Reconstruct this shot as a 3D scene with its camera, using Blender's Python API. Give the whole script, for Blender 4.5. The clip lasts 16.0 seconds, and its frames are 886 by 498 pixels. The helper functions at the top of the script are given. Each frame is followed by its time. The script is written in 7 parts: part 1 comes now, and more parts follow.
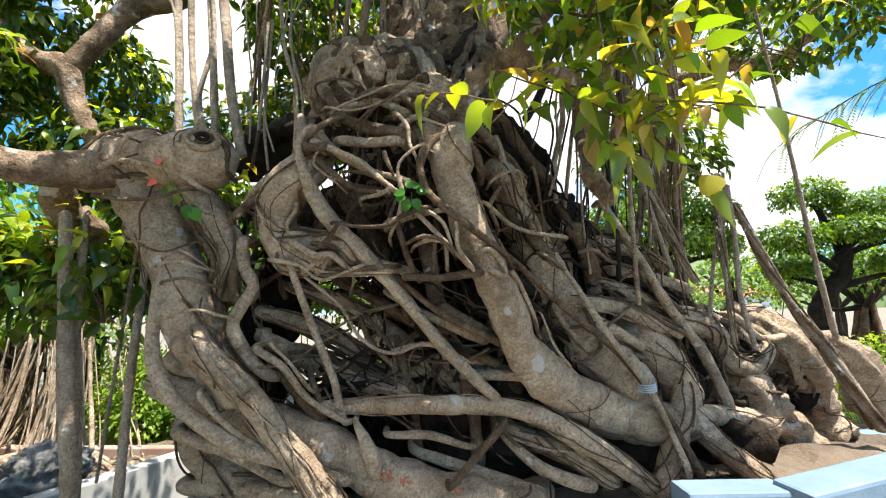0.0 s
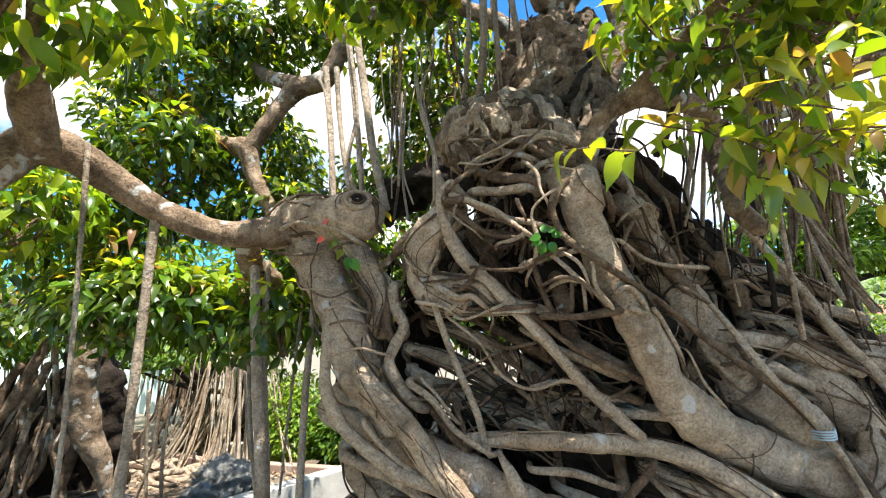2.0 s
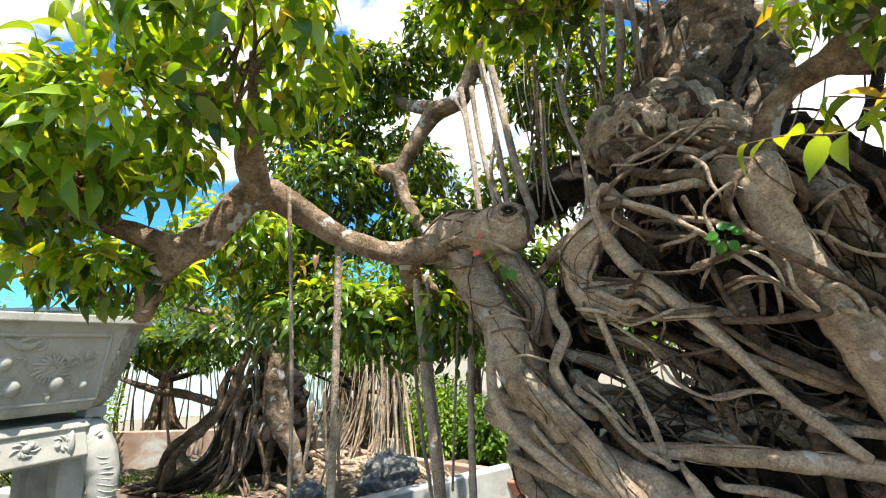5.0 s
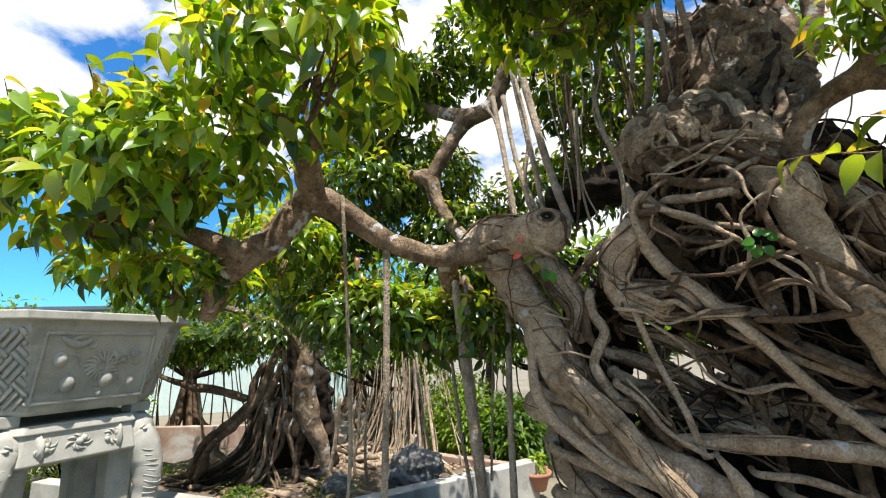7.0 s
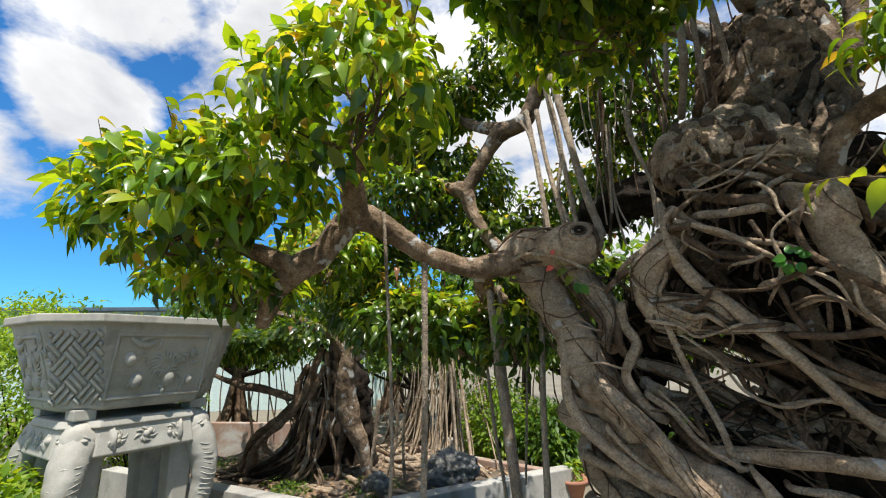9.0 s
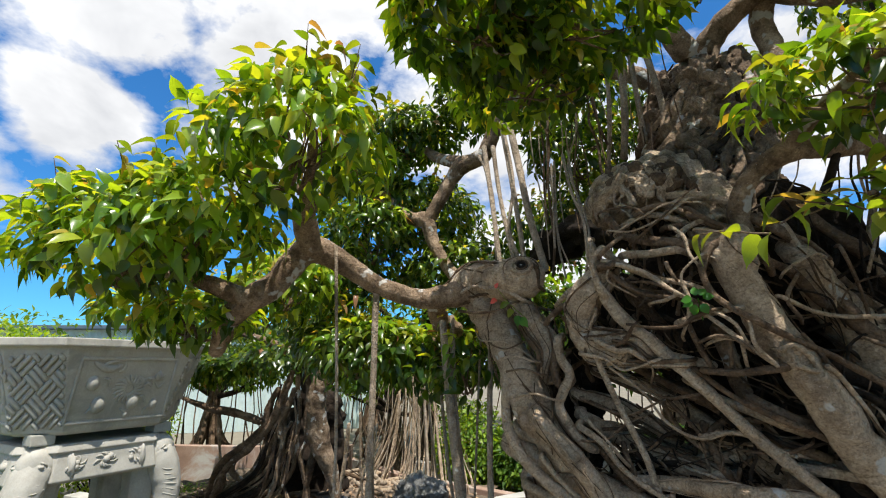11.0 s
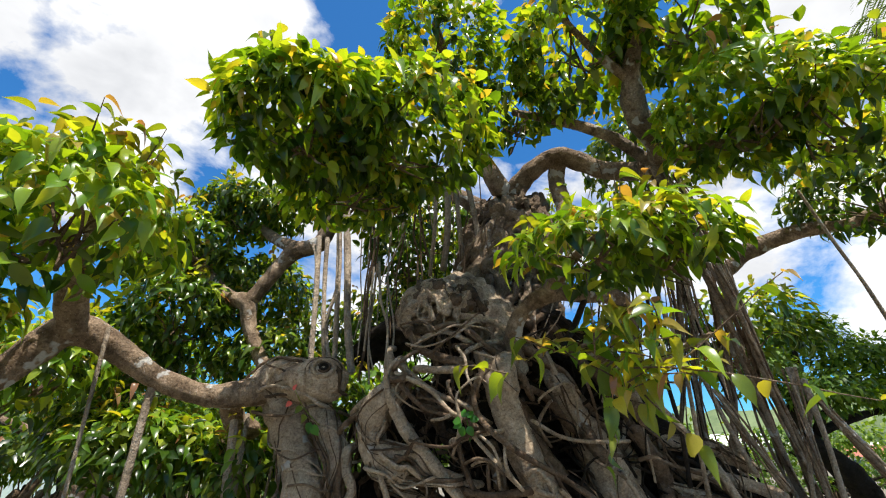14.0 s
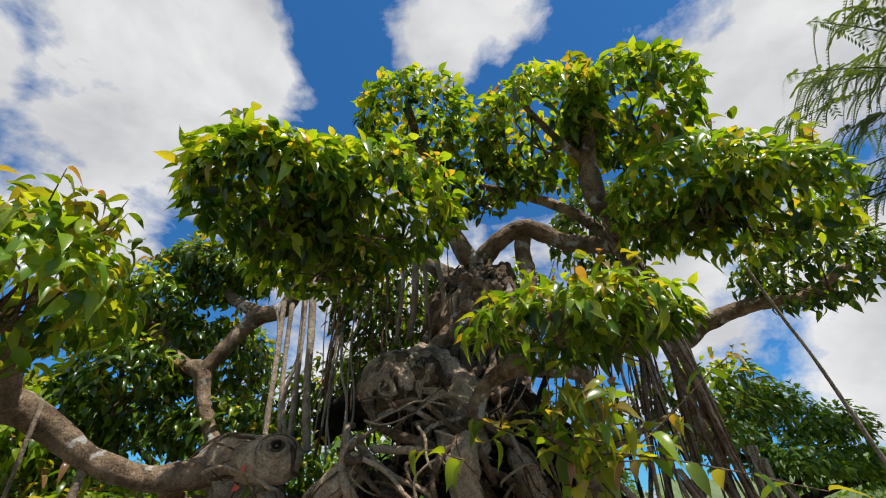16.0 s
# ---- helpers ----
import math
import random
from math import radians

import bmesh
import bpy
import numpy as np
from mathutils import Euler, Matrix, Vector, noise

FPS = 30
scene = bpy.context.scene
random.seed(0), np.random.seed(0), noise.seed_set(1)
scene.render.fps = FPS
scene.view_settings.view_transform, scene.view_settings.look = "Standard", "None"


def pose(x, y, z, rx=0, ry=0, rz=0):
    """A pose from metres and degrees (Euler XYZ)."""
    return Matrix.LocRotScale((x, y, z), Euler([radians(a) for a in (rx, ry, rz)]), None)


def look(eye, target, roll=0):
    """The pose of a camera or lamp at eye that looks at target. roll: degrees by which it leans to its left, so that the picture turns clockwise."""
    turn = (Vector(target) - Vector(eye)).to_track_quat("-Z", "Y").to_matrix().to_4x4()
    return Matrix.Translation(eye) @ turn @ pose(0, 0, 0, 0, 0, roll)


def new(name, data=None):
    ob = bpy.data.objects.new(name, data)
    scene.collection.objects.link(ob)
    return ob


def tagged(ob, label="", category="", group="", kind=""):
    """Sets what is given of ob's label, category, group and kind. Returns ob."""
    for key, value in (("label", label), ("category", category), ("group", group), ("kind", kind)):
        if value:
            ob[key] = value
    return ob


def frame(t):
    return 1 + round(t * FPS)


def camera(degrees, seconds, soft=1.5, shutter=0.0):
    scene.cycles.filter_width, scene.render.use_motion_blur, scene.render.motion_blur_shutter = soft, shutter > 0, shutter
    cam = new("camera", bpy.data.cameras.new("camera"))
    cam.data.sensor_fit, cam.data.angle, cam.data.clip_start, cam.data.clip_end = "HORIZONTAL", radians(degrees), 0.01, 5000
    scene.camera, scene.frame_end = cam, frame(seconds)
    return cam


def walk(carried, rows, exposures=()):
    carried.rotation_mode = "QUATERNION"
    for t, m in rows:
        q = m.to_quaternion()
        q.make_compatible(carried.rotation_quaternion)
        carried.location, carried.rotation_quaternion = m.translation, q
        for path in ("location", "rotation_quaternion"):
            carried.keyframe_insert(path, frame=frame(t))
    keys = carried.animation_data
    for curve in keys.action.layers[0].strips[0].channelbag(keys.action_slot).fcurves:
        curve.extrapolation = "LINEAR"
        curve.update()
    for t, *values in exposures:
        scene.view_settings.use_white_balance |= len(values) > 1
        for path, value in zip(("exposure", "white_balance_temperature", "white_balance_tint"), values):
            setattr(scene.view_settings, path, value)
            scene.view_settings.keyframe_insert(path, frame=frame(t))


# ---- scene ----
cam = camera(91.4, 16.0, 1.1)
PATH = [
    (0, (0.027, 0.03, 1.615), (0.01, 2.009, 1.904), -1.1),
    (0.5, (-0.003, -0.014, 1.621), (-0.111, 1.959, 1.929), -1.0),
    (1, (-0.015, -0.045, 1.638), (-0.224, 1.916, 1.971), -1.1),
    (1.5, (-0.05, -0.069, 1.648), (-0.389, 1.866, 2.027), -1.6),
    (2, (-0.06, -0.089, 1.654), (-0.549, 1.806, 2.071), -1.4),
    (2.5, (-0.074, -0.102, 1.662), (-0.677, 1.754, 2.1), -1.3),
    (3, (-0.082, -0.117, 1.662), (-0.732, 1.72, 2.114), -1.7),
    (3.5, (-0.106, -0.129, 1.661), (-0.849, 1.672, 2.112), -1.8),
    (4, (-0.126, -0.145, 1.669), (-0.994, 1.602, 2.111), -2.0),
    (4.5, (-0.138, -0.17, 1.674), (-1.11, 1.52, 2.121), -2.0),
    (7, (-0.219, -0.385, 1.675), (-1.254, 1.269, 2.113), -1.9),
    (7.5, (-0.231, -0.45, 1.67), (-1.279, 1.199, 2.096), -2.0),
    (8, (-0.238, -0.477, 1.672), (-1.325, 1.145, 2.107), -1.8),
    (8.2, (-0.236, -0.483, 1.685), (-1.338, 1.128, 2.12), -1.7),
    (10.3, (0.017, -0.474, 1.713), (-1.218, 1.021, 2.2), -0.0),
    (10.5, (0.026, -0.476, 1.722), (-1.197, 1.027, 2.216), -0.1),
    (11, (0.074, -0.448, 1.745), (-1.045, 1.122, 2.278), -0.7),
    (11.5, (0.148, -0.401, 1.76), (-0.751, 1.279, 2.369), -0.9),
    (12, (0.211, -0.384, 1.773), (-0.53, 1.355, 2.428), -0.6),
    (12.5, (0.278, -0.386, 1.781), (-0.381, 1.367, 2.483), -0.3),
    (13, (0.315, -0.385, 1.809), (-0.292, 1.366, 2.562), -0.4),
    (13.5, (0.323, -0.384, 1.831), (-0.248, 1.359, 2.629), 0.2),
    (14, (0.341, -0.406, 1.858), (-0.182, 1.325, 2.712), 0.2),
    (14.5, (0.364, -0.407, 1.881), (-0.114, 1.308, 2.79), -0.0),
    (15, (0.375, -0.427, 1.887), (-0.068, 1.268, 2.853), -0.1),
    (15.5, (0.393, -0.434, 1.897), (-0.024, 1.23, 2.925), -0.4),
    (16, (0.402, -0.435, 1.905), (0.022, 1.199, 2.995), -0.5),
]
walk(cam, [(t, look(eye, target, roll)) for t, eye, target, roll in PATH], [(0, 1.46), (2.2, 1.60), (3.5, 1.74), (4.0, 1.68), (4.5, 1.54), (7.0, 0.96), (8.2, 0.62), (10.5, 0.55), (12.5, 0.98), (14.5, 0.54), (15.5, 0.34), (16, 0.12)])
# the last four banks lie out of view, added to light the trunk's front
CLOUDS = [(30, 32, 15, 0.6), (58, 48, 14, 0.7), (58, 38, 10, 0.6), (60, 27, 10, 0.6), (80, 37, 9, 0.5), (80, 25, 7, 0.5), (87, 18, 7, 0.5), (100, 34, 12, 0.5), (-36, 12, 14, 0.4), (-40, 42, 15, 0.55), (-33, 26, 11, 0.45), (-14, 26, 15, 0.42), (7, 61, 8, 0.4), (16, 16, 18, 0.55), (160, 66, 30, 0.9), (172, 40, 24, 0.7), (125, 25, 24, 0.6), (-115, 35, 26, 0.6)]
SKY_STRENGTH, SKY_TINT = 0.056, (0.55, 1.5, 2.2, 1)
SUN_STRENGTH = 5.0

# ---- world, sun and exposure ----
SUN_ELEVATION, SUN_AZIMUTH = 69.0, 126.0
world = bpy.data.worlds.new("sky_world")
scene.world = world
world.use_nodes = True
wn, wl = world.node_tree.nodes, world.node_tree.links
wn.clear()


def wnode(kind, **values):
    n = wn.new(kind)
    for key, value in values.items():
        n.inputs[key].default_value = value
    return n


sky = wn.new("ShaderNodeTexSky")
sky.sky_type, sky.sun_disc = "NISHITA", False
sky.sun_elevation, sky.sun_rotation = radians(SUN_ELEVATION), radians(SUN_AZIMUTH)
sky.air_density, sky.dust_density, sky.ozone_density = 1.0, 0.3, 2.5
wcoord = wn.new("ShaderNodeTexCoord")


def wmath(op, a, b=None, clamp=False):
    n = wn.new("ShaderNodeMath")
    n.operation, n.use_clamp = op, clamp
    for k, v in enumerate((a, b)):
        if v is None:
            continue
        if isinstance(v, (int, float)):
            n.inputs[k].default_value = v
        else:
            wl.new(v, n.inputs[k])
    return n.outputs[0]


def cloud_bank(azimuth, elevation, size, weight):
    """A bank of cloud round one direction of the sky: azimuth from +y to the left, in degrees."""
    a, e = radians(azimuth), radians(elevation)
    way = (-math.sin(a) * math.cos(e), math.cos(a) * math.cos(e), math.sin(e))
    d = wn.new("ShaderNodeVectorMath")
    d.operation = "DISTANCE"
    wl.new(wcoord.outputs["Generated"], d.inputs[0])
    d.inputs[1].default_value = way
    return wmath("MULTIPLY", wmath("SUBTRACT", 1.0, wmath("DIVIDE", d.outputs["Value"], 2 * math.sin(radians(size) / 2))), weight)


def cloud_noise(scale, detail, rough, offset):
    m = wn.new("ShaderNodeMapping")
    m.inputs["Location"].default_value = offset
    m.inputs["Scale"].default_value = (1, 1, 1.6)
    wl.new(wcoord.outputs["Generated"], m.inputs["Vector"])
    n = wnode("ShaderNodeTexNoise", Scale=scale, Detail=detail, Roughness=rough, Distortion=0.25)
    wl.new(m.outputs[0], n.inputs["Vector"])
    return n.outputs["Fac"]


puff = cloud_noise(3.2, 9.0, 0.58, (3.1, 0.4, 7.7))
fine = cloud_noise(11.0, 6.0, 0.6, (1.0, 5.0, 2.0))
banks = None
for bank in CLOUDS:
    b = wmath("MAXIMUM", cloud_bank(*bank), -0.45)
    banks = b if banks is None else wmath("MAXIMUM", banks, b)
cover = wmath("ADD", wmath("ADD", banks, wmath("MULTIPLY", puff, 1.15)), wmath("MULTIPLY", fine, 0.45))
veil = wmath("MULTIPLY", wmath("SUBTRACT", cover, 0.80), 5.0, clamp=True)
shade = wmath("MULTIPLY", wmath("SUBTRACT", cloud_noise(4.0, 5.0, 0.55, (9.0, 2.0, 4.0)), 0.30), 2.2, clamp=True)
tone = wn.new("ShaderNodeMix")
tone.data_type = "RGBA"
wl.new(shade, tone.inputs["Factor"])
tone.inputs["A"].default_value, tone.inputs["B"].default_value = (8.5, 8.7, 9.1, 1), (15.0, 15.0, 15.0, 1)
both = wn.new("ShaderNodeMix")
both.data_type = "RGBA"
wl.new(veil, both.inputs["Factor"])
tint = wn.new("ShaderNodeMix")
tint.data_type, tint.blend_type = "RGBA", "MULTIPLY"
tint.inputs["Factor"].default_value = 1.0
tint.inputs["B"].default_value = SKY_TINT
wl.new(sky.outputs[0], tint.inputs["A"])
wl.new(tint.outputs["Result"], both.inputs["A"])
wl.new(tone.outputs["Result"], both.inputs["B"])
wback = wnode("ShaderNodeBackground", Strength=SKY_STRENGTH)
wout = wn.new("ShaderNodeOutputWorld")
wl.new(both.outputs["Result"], wback.inputs["Color"])
wl.new(wback.outputs[0], wout.inputs["Surface"])

sun = new("sun", bpy.data.lights.new("sun", "SUN"))
sun.data.energy, sun.data.angle, sun.data.color = SUN_STRENGTH, radians(0.6), (1.0, 0.95, 0.86)
se, sa = radians(SUN_ELEVATION), radians(SUN_AZIMUTH)
SUN_WAY = Vector((math.sin(sa) * math.cos(se), math.cos(sa) * math.cos(se), math.sin(se)))
sun.matrix_world = look(tuple(SUN_WAY * 50), (0, 0, 0))

# ---- materials ----
def material(name, rough=0.7, metal=0.0):
    m = bpy.data.materials.new(name)
    m.use_nodes = True
    b = m.node_tree.nodes["Principled BSDF"]
    b.inputs["Roughness"].default_value, b.inputs["Metallic"].default_value = rough, metal
    return m, m.node_tree.nodes, m.node_tree.links, b


def coords(nodes, links, scale=(1, 1, 1)):
    c, m = nodes.new("ShaderNodeTexCoord"), nodes.new("ShaderNodeMapping")
    m.inputs["Scale"].default_value = scale
    links.new(c.outputs["Object"], m.inputs["Vector"])
    return m.outputs[0]


def noise_of(nodes, links, vec, scale, detail=5.0, rough=0.6, distort=0.0):
    n = nodes.new("ShaderNodeTexNoise")
    n.inputs["Scale"].default_value, n.inputs["Detail"].default_value = scale, detail
    n.inputs["Roughness"].default_value, n.inputs["Distortion"].default_value = rough, distort
    links.new(vec, n.inputs["Vector"])
    return n.outputs["Fac"]


def ramp_of(nodes, links, fac, stops):
    r = nodes.new("ShaderNodeValToRGB")
    while len(r.color_ramp.elements) < len(stops):
        r.color_ramp.elements.new(0.5)
    for e, (p, c) in zip(r.color_ramp.elements, stops):
        e.position, e.color = p, (*c, 1) if len(c) == 3 else c
    links.new(fac, r.inputs["Fac"])
    return r.outputs["Color"]


def mix_of(nodes, links, fac, a, b, blend="MIX"):
    n = nodes.new("ShaderNodeMix")
    n.data_type, n.blend_type = "RGBA", blend
    for key, v in (("Factor", fac), ("A", a), ("B", b)):
        if hasattr(v, "is_linked"):
            links.new(v, n.inputs[key])
        else:
            n.inputs[key].default_value = v if isinstance(v, (int, float)) else (*v, 1)
    return n.outputs["Result"]


def bump_of(nodes, links, height, strength, distance, bsdf, normal=None):
    n = nodes.new("ShaderNodeBump")
    n.inputs["Strength"].default_value, n.inputs["Distance"].default_value = strength, distance
    links.new(height, n.inputs["Height"])
    if normal is not None:
        links.new(normal, n.inputs["Normal"])
    links.new(n.outputs[0], bsdf.inputs["Normal"])
    return n.outputs[0]


def bark(name, low, mid, high, spots, lichen=0.0, rough=0.85, lines=0.5, fissure=(11, 60, 1), blotch=0.8):
    """Bark with wrinkles across the stem, pale pores, stains and lichen."""
    low, mid, high = ((c[0] * 1.07, c[1] * 0.99, c[2] * 0.93) for c in (low, mid, high))
    m, n, l, b = material(name, rough)
    b.inputs["Specular IOR Level"].default_value = 0.22
    v = coords(n, l)
    c = n.new("ShaderNodeTexCoord")
    uv = n.new("ShaderNodeMapping")
    uv.inputs["Scale"].default_value = fissure
    l.new(c.outputs["UV"], uv.inputs["Vector"])
    big = noise_of(n, l, v, 6.0, 7.0, 0.62)
    blot = noise_of(n, l, v, 19.0, 5.0, 0.6)
    grain = noise_of(n, l, v, 110.0, 5.0, 0.65)
    wrinkle = noise_of(n, l, uv.outputs[0], 1.0, 5.0, 0.65, 1.2)
    base = ramp_of(n, l, big, [(0.28, low), (0.50, mid), (0.72, high)])
    base = mix_of(n, l, blotch, base, ramp_of(n, l, blot, [(0.32, (0.40, 0.35, 0.30)), (0.56, (1.10, 1.08, 1.05))]), "MULTIPLY")
    base = mix_of(n, l, 0.7, base, ramp_of(n, l, grain, [(0.34, (0.42, 0.38, 0.34)), (0.62, (1.12, 1.11, 1.10))]), "MULTIPLY")
    base = mix_of(n, l, lines, base, ramp_of(n, l, wrinkle, [(0.30, (0.30, 0.25, 0.20)), (0.44, (1, 1, 1))]), "MULTIPLY")
    lent = n.new("ShaderNodeTexVoronoi")
    lent.inputs["Scale"].default_value = 85.0
    l.new(v, lent.inputs["Vector"])
    dots = ramp_of(n, l, lent.outputs["Distance"], [(0.07, (0.7, 0.7, 0.7)), (0.14, (0, 0, 0))])
    base = mix_of(n, l, dots, base, spots)
    if lichen:
        pale = ramp_of(n, l, noise_of(n, l, v, 8.0, 3.0, 0.55, 0.0), [(lichen, (0, 0, 0)), (lichen + 0.03, (0.75, 0.75, 0.75))])
        base = mix_of(n, l, pale, base, (0.52, 0.51, 0.48))
    l.new(base, b.inputs["Base Color"])
    first = bump_of(n, l, grain, 1.0, 0.009, b)
    second = bump_of(n, l, wrinkle, 1.2 * lines, 0.012, b, first)
    bump_of(n, l, blot, 0.9, 0.03, b, second)
    return m


BARK = bark("pale_root_bark", (0.22, 0.172, 0.125), (0.42, 0.352, 0.268), (0.555, 0.485, 0.39), (0.56, 0.51, 0.44), 0.68, 0.8, 0.6, (11, 60, 1), 0.5)
BARK_POST = bark("hanging_root_bark", (0.20, 0.17, 0.13), (0.33, 0.29, 0.235), (0.43, 0.39, 0.33), (0.46, 0.43, 0.38), 0.70, 0.8, 0.25, (20, 8, 1), 0.35)
BARK_WARM = bark("brown_limb_bark", (0.08, 0.058, 0.04), (0.175, 0.132, 0.094), (0.28, 0.225, 0.17), (0.28, 0.25, 0.21), 0.665)
BARK_CRAG = bark("cragged_trunk_bark", (0.055, 0.041, 0.028), (0.225, 0.177, 0.128), (0.45, 0.375, 0.285), (0.33, 0.29, 0.235), 0.70, 0.9, 0.9, (55, 9, 1), 0.75)
BARK_BURL = bark("wrinkled_burl_bark", (0.17, 0.125, 0.085), (0.44, 0.365, 0.275), (0.60, 0.52, 0.42), (0.46, 0.42, 0.36), 0.72, 0.85, 0.95, (70, 7, 1), 0.6)
BARK_LIMB = bark("grey_limb_bark", (0.085, 0.062, 0.042), (0.25, 0.195, 0.14), (0.47, 0.395, 0.31), (0.46, 0.42, 0.36), 0.60, 0.8, 0.5, (11, 60, 1), 0.9)
# near black bark: root gap shade is put into it; far stems share it
BARK_DARK_AND_SHADE = bark("dark_bark_and_gap_shade", (0.010, 0.007, 0.005), (0.024, 0.018, 0.013), (0.055, 0.043, 0.032), (0.05, 0.042, 0.032), 0.0, 0.9, 0.3)
BARK_FINE = bark("fine_root_bark", (0.065, 0.044, 0.028), (0.135, 0.098, 0.067), (0.225, 0.175, 0.128), (0.21, 0.185, 0.155))


def leaf_material(name, single, stops, gloss=0.28):
    m, n, l, b = material(name, gloss)
    if single:
        r = n.new("ShaderNodeObjectInfo").outputs["Random"]
    else:
        r = n.new("ShaderNodeNewGeometry").outputs["Random Per Island"]
    v = coords(n, l)
    c = ramp_of(n, l, r, stops)
    c = mix_of(n, l, 0.35, c, ramp_of(n, l, noise_of(n, l, v, 25.0, 3.0), [(0.3, (0.6, 0.65, 0.5)), (0.7, (1.1, 1.1, 1.0))]), "MULTIPLY")
    l.new(c, b.inputs["Base Color"])
    t = n.new("ShaderNodeBsdfTranslucent")
    warm = mix_of(n, l, 1.0, c, (2.45, 2.0, 0.42), "MULTIPLY")
    l.new(warm, t.inputs["Color"])
    mixer = n.new("ShaderNodeMixShader")
    mixer.inputs[0].default_value = 0.46
    l.new(b.outputs[0], mixer.inputs[1])
    l.new(t.outputs[0], mixer.inputs[2])
    l.new(mixer.outputs[0], n["Material Output"].inputs["Surface"])
    return m


# shade inside clumps is put into GREENS, lit skin into BRIGHT; age differs too
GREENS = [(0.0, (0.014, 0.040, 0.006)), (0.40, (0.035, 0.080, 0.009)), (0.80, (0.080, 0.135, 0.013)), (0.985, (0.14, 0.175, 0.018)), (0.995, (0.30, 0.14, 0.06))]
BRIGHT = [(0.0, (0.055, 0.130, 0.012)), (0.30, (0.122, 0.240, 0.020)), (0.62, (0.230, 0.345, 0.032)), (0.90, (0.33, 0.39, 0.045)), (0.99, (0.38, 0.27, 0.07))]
YOUNG = [(0.0, (0.07, 0.14, 0.014)), (0.36, (0.15, 0.21, 0.025)), (0.66, (0.25, 0.265, 0.035)), (0.86, (0.27, 0.245, 0.055)), (0.94, (0.29, 0.19, 0.085)), (0.98, (0.31, 0.16, 0.10))]
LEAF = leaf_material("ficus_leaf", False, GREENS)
LEAF_ONE = leaf_material("ficus_leaf_single", True, BRIGHT)
LEAF_BRIGHT = leaf_material("fresh_lit_ficus_leaf", False, BRIGHT)
LEAF_YOUNG = leaf_material("young_ficus_leaf", True, YOUNG)
LEAF_TIP = leaf_material("sprig_leaf", False, YOUNG)
LEAF_FAR = leaf_material("far_leaf", False, [(0.0, (0.025, 0.07, 0.009)), (0.5, (0.07, 0.15, 0.014)), (1.0, (0.17, 0.27, 0.024))], 0.5)
LEAF_LIME = leaf_material("lime_shrub_leaf", False, [(0.0, (0.08, 0.17, 0.014)), (0.5, (0.16, 0.28, 0.022)), (1.0, (0.28, 0.37, 0.034))], 0.5)
LEAF_FEATHER = leaf_material("feathery_leaf", False, [(0.0, (0.04, 0.08, 0.03)), (1.0, (0.085, 0.14, 0.055))], 0.5)


def plain(name, low, high, scale=8.0, rough=0.8, bump=0.3, distance=0.003, stain=None):
    m, n, l, b = material(name, rough)
    v = coords(n, l)
    c = ramp_of(n, l, noise_of(n, l, v, scale, 6.0, 0.62), [(0.3, low), (0.7, high)])
    fine = noise_of(n, l, v, scale * 14, 4.0)
    c = mix_of(n, l, 0.35, c, ramp_of(n, l, fine, [(0.3, (0.62, 0.62, 0.62)), (0.7, (1, 1, 1))]), "MULTIPLY")
    if stain:
        s = ramp_of(n, l, noise_of(n, l, v, scale * 0.5, 7.0, 0.7, 0.6), [(0.52, (0, 0, 0)), (0.66, (1, 1, 1))])
        c = mix_of(n, l, s, c, stain)
    l.new(c, b.inputs["Base Color"])
    bump_of(n, l, fine, bump, distance, b)
    return m


CEMENT = plain("grey_cast_cement", (0.33, 0.312, 0.27), (0.45, 0.43, 0.38), 5.0, 0.85, 0.3, 0.003, (0.26, 0.255, 0.225))
BLUE_SLAB = plain("pale_blue_painted_cement", (0.13, 0.20, 0.275), (0.19, 0.265, 0.34), 9.0, 0.6, 0.35, 0.003)
KERB = plain("white_kerb_concrete", (0.30, 0.29, 0.265), (0.47, 0.455, 0.42), 3.0, 0.85, 0.3, 0.004, (0.20, 0.19, 0.17))
SOIL = plain("dry_soil", (0.075, 0.055, 0.038), (0.20, 0.15, 0.105), 4.0, 0.95, 0.8, 0.03)
GROUND = plain("garden_ground", (0.15, 0.13, 0.095), (0.225, 0.20, 0.15), 0.9, 0.95, 0.6, 0.02, (0.13, 0.13, 0.085))
ROCK = plain("pitted_grey_rock", (0.09, 0.09, 0.085), (0.55, 0.54, 0.51), 16.0, 0.95, 1.0, 0.05)
TERRACOTTA = plain("terracotta", (0.30, 0.13, 0.08), (0.42, 0.20, 0.13), 8.0, 0.8)
BRICKRED = plain("brown_planter_render", (0.24, 0.15, 0.11), (0.38, 0.26, 0.20), 3.0, 0.9, 0.3, 0.004, (0.42, 0.40, 0.37))
SHED = plain("pale_green_sheet_metal", (0.46, 0.58, 0.56), (0.56, 0.67, 0.65), 1.0, 0.5)
ROOFING = plain("dark_blue_roof_sheet", (0.06, 0.09, 0.12), (0.10, 0.14, 0.18), 2.0, 0.5)
HILL = plain("scrub_hill", (0.09, 0.14, 0.06), (0.20, 0.25, 0.12), 0.08, 1.0, 0.0)
# the blue haze of distance is put into this colour
FARHILL = plain("haze_tinted_mountain", (0.20, 0.28, 0.36), (0.26, 0.34, 0.42), 0.02, 1.0, 0.0)
WHITEWALL = plain("white_house_wall", (0.62, 0.62, 0.60), (0.75, 0.75, 0.72), 1.0, 0.8)
REDROOF = plain("red_roof_tile", (0.34, 0.10, 0.07), (0.48, 0.17, 0.12), 1.5, 0.8)
